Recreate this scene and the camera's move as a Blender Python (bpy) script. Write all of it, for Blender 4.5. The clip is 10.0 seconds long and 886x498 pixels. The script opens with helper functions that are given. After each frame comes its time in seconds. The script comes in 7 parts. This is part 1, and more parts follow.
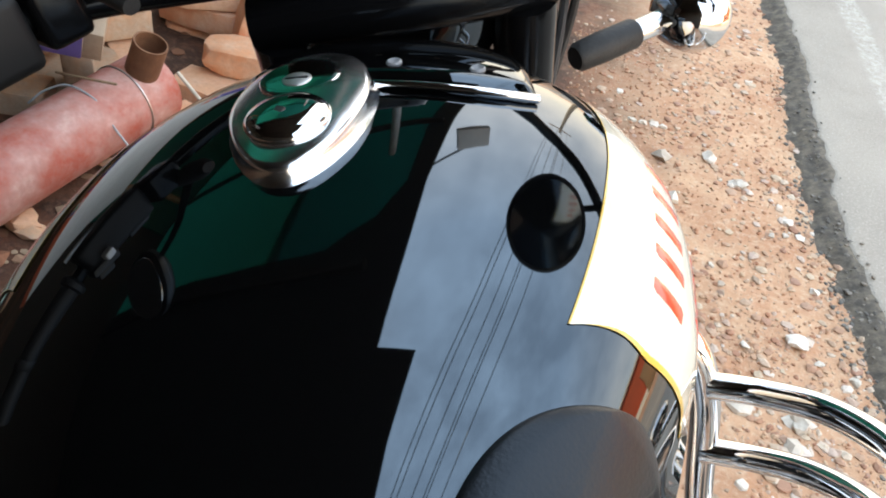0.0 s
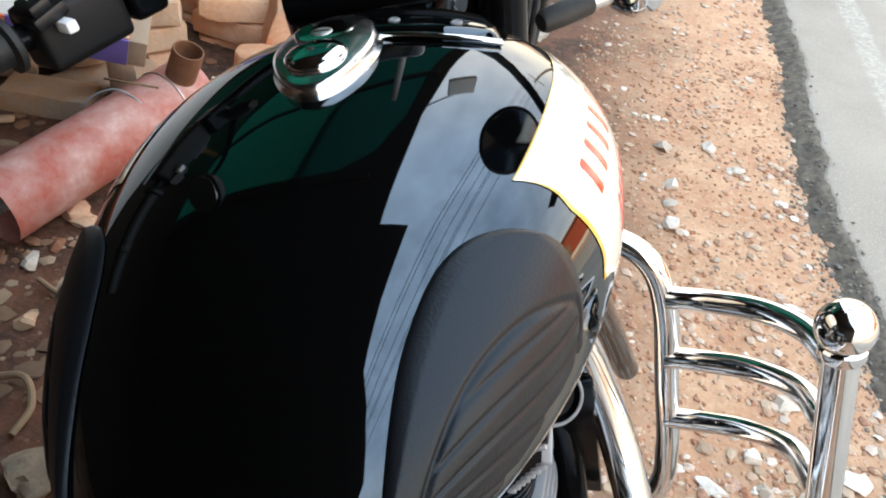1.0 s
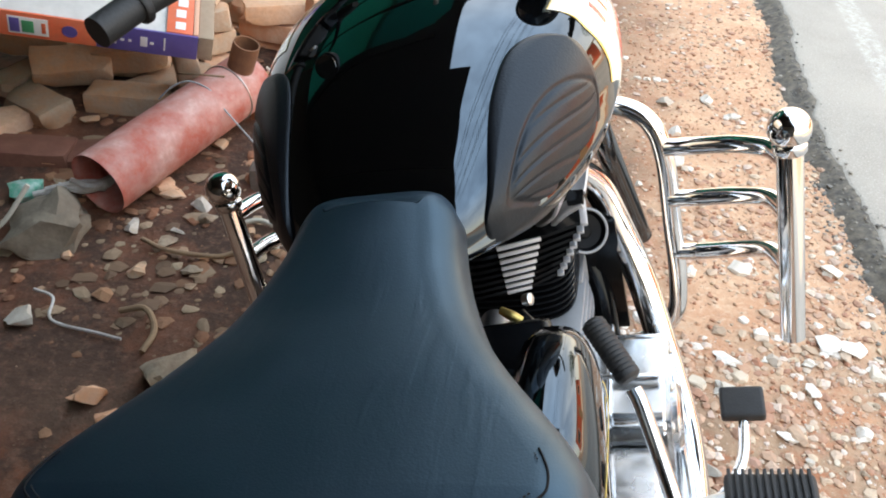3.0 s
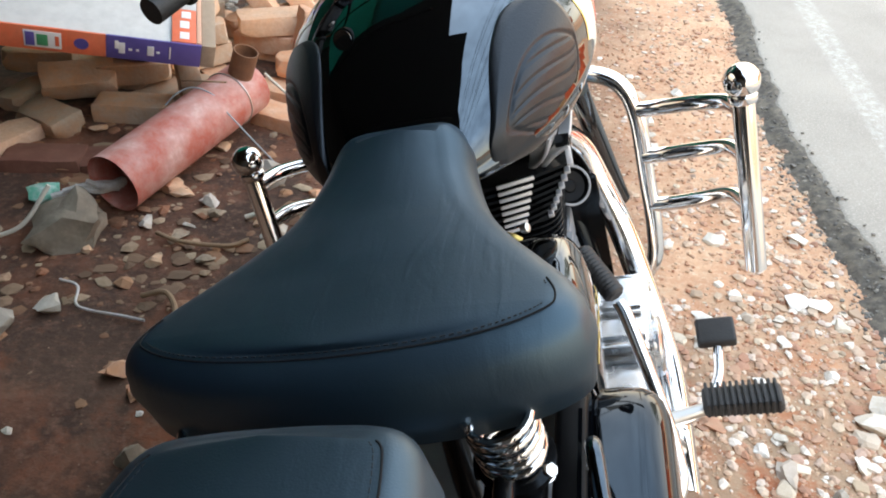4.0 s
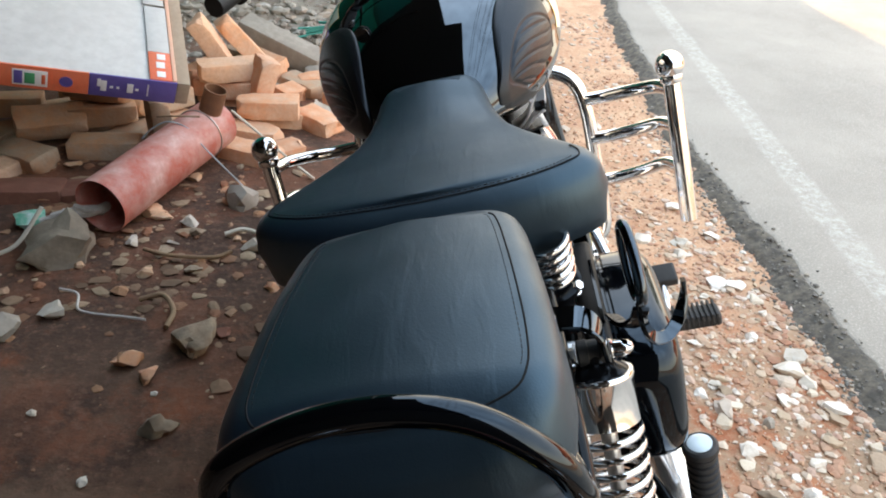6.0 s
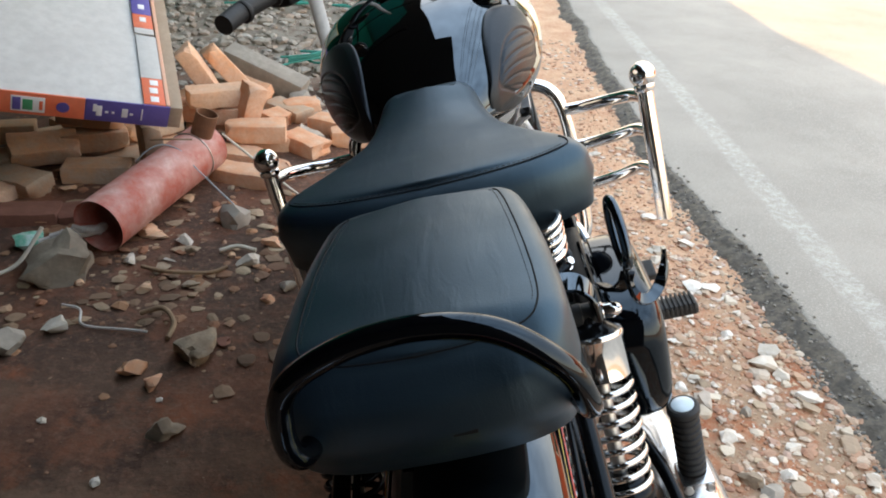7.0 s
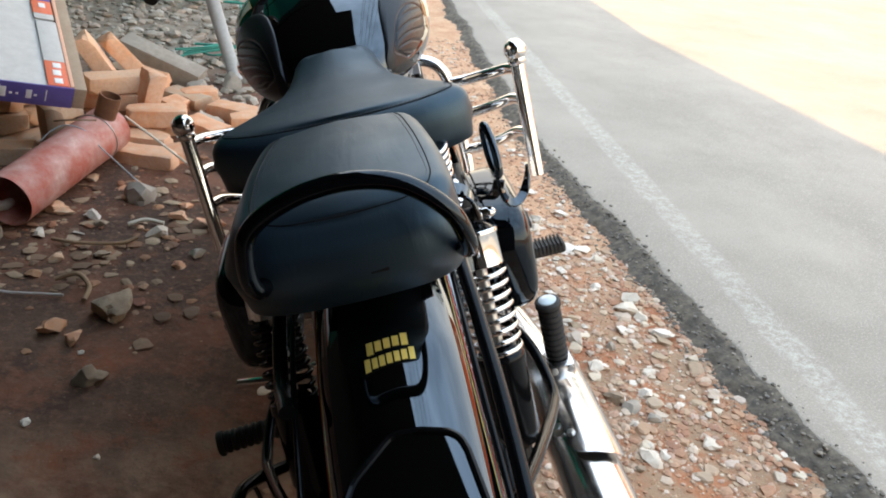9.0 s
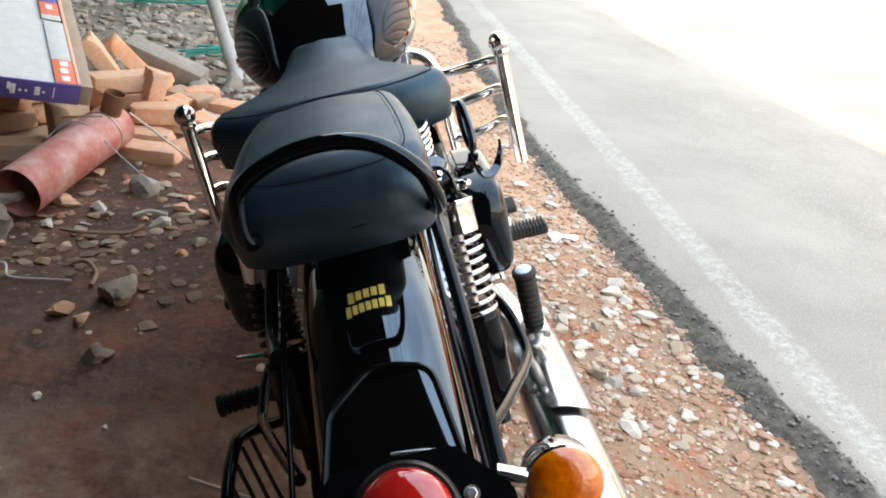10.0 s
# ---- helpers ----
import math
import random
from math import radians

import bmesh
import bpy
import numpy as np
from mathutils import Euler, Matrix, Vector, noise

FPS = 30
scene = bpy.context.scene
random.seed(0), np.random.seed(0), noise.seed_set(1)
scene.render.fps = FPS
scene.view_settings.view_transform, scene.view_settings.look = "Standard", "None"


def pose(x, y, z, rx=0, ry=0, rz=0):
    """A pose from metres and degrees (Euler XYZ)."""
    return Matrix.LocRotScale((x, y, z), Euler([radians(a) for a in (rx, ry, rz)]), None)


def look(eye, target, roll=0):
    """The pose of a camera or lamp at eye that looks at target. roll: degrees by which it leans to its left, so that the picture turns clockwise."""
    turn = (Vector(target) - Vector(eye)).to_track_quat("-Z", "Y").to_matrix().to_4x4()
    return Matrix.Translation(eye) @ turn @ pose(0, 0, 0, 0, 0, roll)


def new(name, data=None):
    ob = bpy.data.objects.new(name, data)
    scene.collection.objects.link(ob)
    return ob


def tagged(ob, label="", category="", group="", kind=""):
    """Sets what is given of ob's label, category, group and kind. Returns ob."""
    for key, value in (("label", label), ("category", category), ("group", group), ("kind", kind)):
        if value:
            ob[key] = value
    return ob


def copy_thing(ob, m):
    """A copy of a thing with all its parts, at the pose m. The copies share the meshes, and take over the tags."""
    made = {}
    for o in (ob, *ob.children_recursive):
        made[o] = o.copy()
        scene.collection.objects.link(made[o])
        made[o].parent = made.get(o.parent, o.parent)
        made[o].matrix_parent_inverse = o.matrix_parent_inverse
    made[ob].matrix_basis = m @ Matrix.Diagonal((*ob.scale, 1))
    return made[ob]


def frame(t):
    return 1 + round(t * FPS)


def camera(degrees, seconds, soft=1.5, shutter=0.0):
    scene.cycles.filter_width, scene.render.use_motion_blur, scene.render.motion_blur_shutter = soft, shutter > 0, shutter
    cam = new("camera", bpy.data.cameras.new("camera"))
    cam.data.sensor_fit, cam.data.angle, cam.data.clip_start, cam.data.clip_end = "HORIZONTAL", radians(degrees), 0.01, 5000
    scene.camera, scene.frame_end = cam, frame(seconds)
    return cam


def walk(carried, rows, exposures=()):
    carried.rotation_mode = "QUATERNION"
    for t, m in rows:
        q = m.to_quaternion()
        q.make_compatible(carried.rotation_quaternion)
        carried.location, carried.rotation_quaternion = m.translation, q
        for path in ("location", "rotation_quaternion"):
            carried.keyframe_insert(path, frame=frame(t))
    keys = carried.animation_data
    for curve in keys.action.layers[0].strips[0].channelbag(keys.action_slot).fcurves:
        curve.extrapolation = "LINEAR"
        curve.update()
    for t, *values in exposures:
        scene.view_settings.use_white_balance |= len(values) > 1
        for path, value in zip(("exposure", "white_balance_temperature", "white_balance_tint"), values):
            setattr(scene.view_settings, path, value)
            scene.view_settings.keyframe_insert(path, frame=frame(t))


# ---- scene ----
EXPOSURE, KELVIN, TINT = 2.36, 8600, 8
cam = camera(57.0, 10.0, soft=1.9)
PATH = [
    (0, (0.09, 0.091, 1.215), (-0.006, 1.62, -0.071), 12.9),
    (0.5, (0.113, 0.021, 1.233), (-0.009, 1.564, -0.033), 11.8),
    (1, (0.146, -0.08, 1.256), (-0.02, 1.464, -0.005), 10.1),
    (1.5, (0.169, -0.168, 1.273), (-0.031, 1.375, 0.017), 8.1),
    (2, (0.176, -0.268, 1.274), (-0.049, 1.273, 0.019), 6.2),
    (2.5, (0.165, -0.36, 1.268), (-0.068, 1.19, 0.025), 4.9),
    (4, (0.162, -0.635, 1.272), (-0.03, 0.976, 0.102), 2.7),
    (4.5, (0.14, -0.745, 1.265), (0.004, 0.878, 0.105), 3.1),
    (5, (0.116, -0.836, 1.248), (0.03, 0.814, 0.121), 3.5),
    (5.5, (0.087, -0.906, 1.237), (0.043, 0.786, 0.172), 3.7),
    (6, (0.049, -0.974, 1.235), (0.053, 0.756, 0.233), 3.9),
    (7.5, (0.006, -1.153, 1.223), (0.092, 0.622, 0.304), 3.3),
    (8, (-0.011, -1.223, 1.214), (0.13, 0.553, 0.305), 3.8),
    (8.5, (-0.019, -1.289, 1.217), (0.223, 0.48, 0.315), 5.2),
    (9, (-0.015, -1.358, 1.227), (0.306, 0.4, 0.328), 6.1),
    (9.5, (-0.004, -1.421, 1.228), (0.327, 0.337, 0.332), 6.0),
    (10, (0.007, -1.477, 1.225), (0.318, 0.287, 0.337), 5.6),
]
walk(cam, [(t, look(eye, target, roll)) for t, eye, target, roll in PATH], [(t, EXPOSURE + e, KELVIN, TINT) for t, e in ((0.0, -0.14), (2.5, 0.06), (4.5, 0.09), (5.0, 0.04), (6.0, -0.05), (7.5, -0.36), (8.0, -0.41), (9.0, -0.25), (10.0, 0.05))])

# ---- world, sun and exposure ----
CLOUD_MIN, CLOUD_MAX = 0.42, 1.0
SUN_EL, SUN_AZ = 40.5, 274.0      # degrees; azimuth clockwise from +y
world = bpy.data.worlds.new("sky")
scene.world = world
world.use_nodes = True
wn = world.node_tree.nodes
sky = wn.new("ShaderNodeTexSky")
sky.sky_type, sky.sun_disc = "NISHITA", False
sky.sun_elevation, sky.sun_rotation = radians(SUN_EL), radians(SUN_AZ)
sky.air_density, sky.dust_density, sky.ozone_density = 1.0, 2.0, 1.0
wn["Background"].inputs[1].default_value = 0.13
wl = world.node_tree.links
# thin broken cloud all over the sky
wco = wn.new("ShaderNodeTexCoord")
wnz = wn.new("ShaderNodeTexNoise")
wnz.inputs["Scale"].default_value, wnz.inputs["Detail"].default_value, wnz.inputs["Roughness"].default_value = 3.2, 7.0, 0.6
wl.new(wco.outputs["Generated"], wnz.inputs["Vector"])
wmr = wn.new("ShaderNodeMapRange")
wmr.inputs["From Min"].default_value, wmr.inputs["From Max"].default_value = 0.35, 0.72
wmr.inputs["To Min"].default_value, wmr.inputs["To Max"].default_value = CLOUD_MIN, CLOUD_MAX
wl.new(wnz.outputs["Fac"], wmr.inputs["Value"])
wmx = wn.new("ShaderNodeMix")
wmx.data_type = "RGBA"
wsep = wn.new("ShaderNodeSeparateXYZ")
wl.new(wco.outputs["Generated"], wsep.inputs[0])
wup = wn.new("ShaderNodeMapRange")
wup.inputs["From Min"].default_value, wup.inputs["From Max"].default_value = 0.12, 0.75
wl.new(wsep.outputs["Z"], wup.inputs["Value"])
wtint = wn.new("ShaderNodeMix")
wtint.data_type = "RGBA"
wtint.inputs[6].default_value, wtint.inputs[7].default_value = (7.4, 6.9, 6.7, 1), (4.5, 6.3, 9.5, 1)
wl.new(wup.outputs[0], wtint.inputs[0])
wl.new(wtint.outputs[2], wmx.inputs[7])
wl.new(wmr.outputs[0], wmx.inputs[0])
wl.new(sky.outputs[0], wmx.inputs[6])
wl.new(wmx.outputs[2], wn["Background"].inputs[0])
sun = new("sun", bpy.data.lights.new("sun", "SUN"))
sun.data.energy, sun.data.angle, sun.data.color = 1.7, radians(0.6), (1.0, 0.74, 0.44)
sx, sy = math.sin(radians(SUN_AZ)), math.cos(radians(SUN_AZ))
se = radians(SUN_EL)
sun.matrix_world = look((sx * 20 * math.cos(se), sy * 20 * math.cos(se), 20 * math.sin(se)), (0, 0, 0))

# ---- materials ----


def mat(name, color, rough=0.5, metal=0.0, coat=0.0, var=None, scale=8.0, bump=0.0, bump_scale=60.0, island=None,
        random_to=None, spec=0.5, rough_var=0.0, detail=4.0, coat_rough=0.03):
    """Principled material: two noise scales of colour, bump, optional random tint by object or by island."""
    m = bpy.data.materials.new(name)
    m.use_nodes = True
    nt = m.node_tree
    n, ln = nt.nodes, nt.links
    b = n["Principled BSDF"]
    b.inputs["Base Color"].default_value = (*color, 1)
    b.inputs["Roughness"].default_value = rough
    b.inputs["Metallic"].default_value = metal
    b.inputs["Coat Weight"].default_value = coat
    b.inputs["Coat Roughness"].default_value = coat_rough
    b.inputs["Specular IOR Level"].default_value = spec
    co = n.new("ShaderNodeTexCoord")
    last = None
    if random_to is not None:
        if island:
            rnd = n.new("ShaderNodeNewGeometry").outputs["Random Per Island"]
        else:
            rnd = n.new("ShaderNodeObjectInfo").outputs["Random"]
        ramp = n.new("ShaderNodeValToRGB")
        ramp.color_ramp.interpolation = "LINEAR"
        cols = [color, *random_to]
        els = ramp.color_ramp.elements
        while len(els) < len(cols):
            els.new(0.5)
        for i, c in enumerate(cols):
            els[i].position = i / (len(cols) - 1)
            els[i].color = (*c, 1)
        ln.new(rnd, ramp.inputs[0])
        last = ramp.outputs[0]
    if var is not None:
        for k, (sc, amount) in enumerate(((scale, 0.4), (scale * 9, 0.25)) if island else ((scale, 1.0), (scale * 9, 0.55))):
            nz = n.new("ShaderNodeTexNoise")
            nz.inputs["Scale"].default_value = sc
            nz.inputs["Detail"].default_value = detail
            nz.inputs["Roughness"].default_value = 0.65
            ln.new(co.outputs["Object"], nz.inputs["Vector"])
            mr = n.new("ShaderNodeMapRange")
            mr.inputs["From Min"].default_value, mr.inputs["From Max"].default_value = 0.38, 0.68
            mr.inputs["To Max"].default_value = amount
            ln.new(nz.outputs["Fac"], mr.inputs["Value"])
            mx = n.new("ShaderNodeMix")
            mx.data_type = "RGBA"
            ln.new(mr.outputs[0], mx.inputs[0])
            if last:
                ln.new(last, mx.inputs[6])
            else:
                mx.inputs[6].default_value = (*color, 1)
            v = var if k == 0 else tuple(0.5 * (a + c) * 0.8 for a, c in zip(var, color))
            mx.inputs[7].default_value = (*v, 1)
            last = mx.outputs[2]
    if last:
        ln.new(last, b.inputs["Base Color"])
    if rough_var:
        nz = n.new("ShaderNodeTexNoise")
        nz.inputs["Scale"].default_value = scale * 3
        nz.inputs["Detail"].default_value = 6
        ln.new(co.outputs["Object"], nz.inputs["Vector"])
        mr = n.new("ShaderNodeMapRange")
        mr.inputs["From Min"].default_value, mr.inputs["From Max"].default_value = 0.35, 0.7
        mr.inputs["To Min"].default_value, mr.inputs["To Max"].default_value = rough, rough + rough_var
        ln.new(nz.outputs["Fac"], mr.inputs["Value"])
        ln.new(mr.outputs[0], b.inputs["Roughness"])
    if bump:
        nz = n.new("ShaderNodeTexNoise")
        nz.inputs["Scale"].default_value = bump_scale
        nz.inputs["Detail"].default_value = 6
        ln.new(co.outputs["Object"], nz.inputs["Vector"])
        bp = n.new("ShaderNodeBump")
        bp.inputs["Strength"].default_value = bump
        bp.inputs["Distance"].default_value = 0.004
        ln.new(nz.outputs["Fac"], bp.inputs["Height"])
        ln.new(bp.outputs[0], b.inputs["Normal"])
    return m


PAINT = mat("gloss_black_paint", (0.0012, 0.0013, 0.0014), 0.03, spec=0.9)
CHASSIS = mat("black_enamel", (0.0035, 0.0036, 0.004), 0.13, rough_var=0.10, scale=12, spec=0.17)
MATTBLACK = mat("matt_black_plastic", (0.004, 0.004, 0.0045), 0.5, rough_var=0.12, scale=20, spec=0.3)
# specular cut low: the saddle's shade over the box put into the enamel
BOXBLACK = mat("dim_black_enamel", (0.002, 0.002, 0.0024), 0.35, rough_var=0.1, scale=20, spec=0.10)
BOXENAMEL = mat("box_black_enamel", (0.0012, 0.0015, 0.0022), 0.03, rough_var=0.03, scale=20, spec=0.45)
CHROME = mat("chrome", (0.78, 0.78, 0.78), 0.05, metal=1.0, rough_var=0.06, scale=10)
SATINCHROME = mat("soft_chrome", (0.80, 0.80, 0.80), 0.15, metal=1.0, rough_var=0.06, scale=10)
CASTGREY = mat("grey_cast_alloy", (0.26, 0.265, 0.275), 0.5, metal=0.35, rough_var=0.15, scale=18, bump=0.1, bump_scale=240)
COWL = mat("silver_cowl_paint", (0.50, 0.51, 0.53), 0.34, metal=0.55, rough_var=0.12, scale=14)
STEEL = mat("dull_steel", (0.55, 0.54, 0.52), 0.32, metal=1.0, rough_var=0.2, scale=30)
ALLOY = mat("cast_alloy", (0.46, 0.47, 0.48), 0.32, metal=1.0, rough_var=0.18, scale=14, bump=0.08, bump_scale=240)
POLISHED = mat("polished_alloy", (0.62, 0.63, 0.64), 0.16, metal=1.0, rough_var=0.14, scale=9)
RUBBER = mat("black_rubber", (0.010, 0.010, 0.011), 0.6, var=(0.020, 0.020, 0.020), scale=20, bump=0.15, bump_scale=300)
PAD = mat("grey_rubber_pad", (0.005, 0.0056, 0.0068), 0.38, var=(0.0075, 0.0082, 0.0098), scale=10, spec=0.36, bump=0.12, bump_scale=420)
# blue of the mirrored sky put into the vinyl's base colour and specular tint
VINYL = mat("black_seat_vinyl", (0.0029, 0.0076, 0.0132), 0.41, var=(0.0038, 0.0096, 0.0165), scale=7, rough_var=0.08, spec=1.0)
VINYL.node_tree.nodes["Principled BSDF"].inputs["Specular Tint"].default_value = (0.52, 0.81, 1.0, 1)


def leather_relief(m):
    """Fine pores with long soft creases that run across the cushion."""
    n, ln = m.node_tree.nodes, m.node_tree.links
    co = n.new("ShaderNodeTexCoord")
    mp = n.new("ShaderNodeMapping")
    mp.inputs["Rotation"].default_value = (0, 0, 0.5)
    mp.inputs["Scale"].default_value = (26, 5, 10)
    ln.new(co.outputs["Object"], mp.inputs["Vector"])
    crease = n.new("ShaderNodeTexNoise")
    crease.inputs["Scale"].default_value, crease.inputs["Detail"].default_value, crease.inputs["Distortion"].default_value = 2.2, 5, 0.6
    ln.new(mp.outputs[0], crease.inputs["Vector"])
    pore = n.new("ShaderNodeTexVoronoi")
    pore.inputs["Scale"].default_value = 620
    ln.new(co.outputs["Object"], pore.inputs["Vector"])
    fold = n.new("ShaderNodeMapRange")
    fold.inputs["From Min"].default_value, fold.inputs["From Max"].default_value = 0.48, 0.72
    ln.new(crease.outputs["Fac"], fold.inputs["Value"])
    b1, b2 = n.new("ShaderNodeBump"), n.new("ShaderNodeBump")
    b1.inputs["Strength"].default_value, b1.inputs["Distance"].default_value = 0.14, 0.0012
    b2.inputs["Strength"].default_value, b2.inputs["Distance"].default_value = 0.10, 0.0006
    ln.new(fold.outputs[0], b1.inputs["Height"])
    ln.new(pore.outputs["Distance"], b2.inputs["Height"])
    ln.new(b1.outputs[0], b2.inputs["Normal"])
    ln.new(b2.outputs[0], n["Principled BSDF"].inputs["Normal"])


leather_relief(VINYL)
THREAD = mat("seam_thread", (0.006, 0.006, 0.007), 0.8, spec=0.2)
STITCH = mat("stitch_thread", (0.012, 0.014, 0.017), 0.7)
PLASTIC = mat("black_plastic", (0.005, 0.005, 0.0055), 0.35, rough_var=0.12, scale=25)
CREAM = mat("cream_paint", (0.80, 0.74, 0.60), 0.15, coat=1.0, coat_rough=0.02)
GOLD = mat("gold_decal", (0.72, 0.45, 0.07), 0.3, coat=0.6)
BRASS = mat("dull_brass", (0.50, 0.36, 0.12), 0.35, metal=1.0, rough_var=0.2, scale=20)
GOLDBRIGHT = mat("gold_emblem", (0.85, 0.62, 0.16), 0.3, metal=0.3, coat=0.6)
REDDECAL = mat("red_decal", (0.62, 0.05, 0.02), 0.25, coat=0.6)
AMBER = mat("amber_lens", (0.85, 0.20, 0.0), 0.12, coat=1.0, var=(0.55, 0.07, 0.0), scale=45, bump=0.5, bump_scale=90)
RED = mat("red_lens", (0.45, 0.012, 0.01), 0.06, coat=1.0)
TYRE = mat("tyre_rubber", (0.02, 0.02, 0.021), 0.75, var=(0.05, 0.045, 0.04), scale=14, bump=0.2, bump_scale=120)
REFLECT = mat("pale_reflector", (0.55, 0.65, 0.7), 0.1, coat=1.0)
BRICK = mat("clay_brick", (0.70, 0.30, 0.15), 0.85, random_to=[(0.78, 0.40, 0.22), (0.64, 0.26, 0.13), (0.76, 0.46, 0.29), (0.70, 0.32, 0.165)],
            var=(0.68, 0.47, 0.34), scale=9, bump=0.5, bump_scale=45)
GREYBRICK = mat("mortared_brick", (0.44, 0.34, 0.25), 0.9, var=(0.55, 0.28, 0.15), scale=11, bump=0.6, bump_scale=40)
TANBRICK = mat("dusty_brick", (0.66, 0.36, 0.20), 0.88, var=(0.54, 0.44, 0.34), scale=10, bump=0.6, bump_scale=42)
DARKBRICK = mat("damp_brick", (0.20, 0.075, 0.05), 0.8, var=(0.28, 0.12, 0.08), scale=9, bump=0.5, bump_scale=45)
DULLSTONE = mat("stained_stone", (0.36, 0.28, 0.20), 0.9, var=(0.19, 0.12, 0.08), scale=16, bump=0.8, bump_scale=40)
CONCRETE = mat("old_concrete", (0.36, 0.32, 0.27), 0.9, var=(0.22, 0.19, 0.16), scale=6, bump=0.6, bump_scale=35)
STONE = mat("field_stone", (0.56, 0.50, 0.42), 0.85, random_to=[(0.66, 0.63, 0.57), (0.42, 0.33, 0.26), (0.50, 0.47, 0.42), (0.40, 0.24, 0.17)],
            var=(0.40, 0.31, 0.23), scale=14, bump=0.5, bump_scale=50)
PALESTONE = mat("white_quartz", (0.74, 0.70, 0.63), 0.75, random_to=[(0.80, 0.77, 0.72), (0.60, 0.53, 0.44)], var=(0.52, 0.41, 0.31), scale=18, bump=0.4, bump_scale=60)
GRAVEL = mat("mixed_gravel", (0.30, 0.14, 0.09), 0.9, island=True,
             random_to=[(0.46, 0.26, 0.165), (0.64, 0.55, 0.44), (0.36, 0.15, 0.085), (0.56, 0.45, 0.33), (0.40, 0.22, 0.14), (0.78, 0.73, 0.65), (0.34, 0.14, 0.08), (0.50, 0.36, 0.25)],
             var=(0.33, 0.21, 0.145), scale=30, bump=0.4, bump_scale=80)
CHIPS = mat("pale_stone_chips", (0.52, 0.43, 0.33), 0.85, island=True,
            random_to=[(0.66, 0.58, 0.47), (0.32, 0.22, 0.15), (0.50, 0.38, 0.26), (0.36, 0.14, 0.075), (0.42, 0.29, 0.20), (0.76, 0.72, 0.64), (0.36, 0.25, 0.18), (0.48, 0.28, 0.17), (0.38, 0.17, 0.095)], var=(0.40, 0.28, 0.19), scale=34, bump=0.5, bump_scale=90)
DEBRIS = mat("crumbled_rubble", (0.24, 0.12, 0.075), 0.92, island=True,
             random_to=[(0.32, 0.16, 0.09), (0.22, 0.085, 0.045), (0.48, 0.33, 0.215), (0.32, 0.12, 0.06), (0.44, 0.22, 0.115), (0.22, 0.13, 0.08)],
             var=(0.15, 0.08, 0.05), scale=30, bump=0.4, bump_scale=80)
SOIL = mat("red_soil", (0.36, 0.15, 0.085), 0.95, island=True, random_to=[(0.48, 0.27, 0.16), (0.60, 0.44, 0.30), (0.38, 0.17, 0.10), (0.68, 0.56, 0.42)], var=(0.36, 0.17, 0.10), scale=40)
LITTER = mat("litter_scraps", (0.14, 0.08, 0.05), 0.8, island=True, random_to=[(0.30, 0.18, 0.11), (0.10, 0.05, 0.028), (0.52, 0.38, 0.25), (0.17, 0.08, 0.045), (0.36, 0.16, 0.08)], var=(0.17, 0.10, 0.06), scale=30)
GREYDEBRIS = mat("grey_rubble", (0.30, 0.26, 0.21), 0.92, island=True,
                 random_to=[(0.42, 0.38, 0.32), (0.26, 0.21, 0.17), (0.50, 0.47, 0.42), (0.34, 0.24, 0.17)], var=(0.24, 0.19, 0.15), scale=30)
BITUMEN = mat("crumbling_bitumen", (0.062, 0.055, 0.048), 0.9, var=(0.20, 0.165, 0.125), scale=34, bump=0.8, bump_scale=70)
TARGRAVEL = mat("tarred_chippings", (0.11, 0.10, 0.09), 0.85, island=True, random_to=[(0.19, 0.172, 0.15), (0.085, 0.08, 0.073), (0.34, 0.29, 0.23), (0.15, 0.135, 0.12)], var=(0.12, 0.11, 0.10), scale=60)
REDPIPE = mat("red_oxide_pipe", (0.47, 0.105, 0.07), 0.55, var=(0.64, 0.42, 0.37), scale=8.5, bump=0.2, bump_scale=40, rough_var=0.2)
RUST = mat("rusty_steel", (0.17, 0.075, 0.04), 0.8, var=(0.26, 0.12, 0.06), scale=25, bump=0.3, bump_scale=80)
CARDWHITE = mat("greyed_white_card", (0.60, 0.595, 0.57), 0.75, var=(0.53, 0.52, 0.50), scale=3)
CARDORANGE = mat("orange_print", (0.85, 0.16, 0.07), 0.55, var=(0.78, 0.22, 0.12), scale=6)
CARDBLUE = mat("violet_blue_print", (0.10, 0.08, 0.33), 0.55, var=(0.15, 0.12, 0.38), scale=6)
CARDBROWN = mat("brown_cardboard", (0.38, 0.28, 0.20), 0.8, var=(0.44, 0.34, 0.25), scale=8)
PEACH = mat("faded_orange_print", (0.80, 0.42, 0.28), 0.6, var=(0.72, 0.45, 0.33), scale=9)
DARKROCK = mat("dark_concrete", (0.29, 0.235, 0.175), 0.9, var=(0.15, 0.115, 0.085), scale=9, bump=0.8, bump_scale=35)
WHITEPRINT = mat("white_print", (0.82, 0.82, 0.82), 0.6)
GREENPRINT = mat("green_print", (0.05, 0.32, 0.14), 0.6)
PVC = mat("grey_painted_pole", (0.42, 0.46, 0.48), 0.5, var=(0.32, 0.35, 0.36), scale=8, rough_var=0.2)
TEAL = mat("teal_netting", (0.01, 0.22, 0.17), 0.6, var=(0.02, 0.30, 0.23), scale=10)
TEALSHEET = mat("teal_sheet", (0.004, 0.16, 0.125), 0.5, var=(0.01, 0.20, 0.15), scale=2)


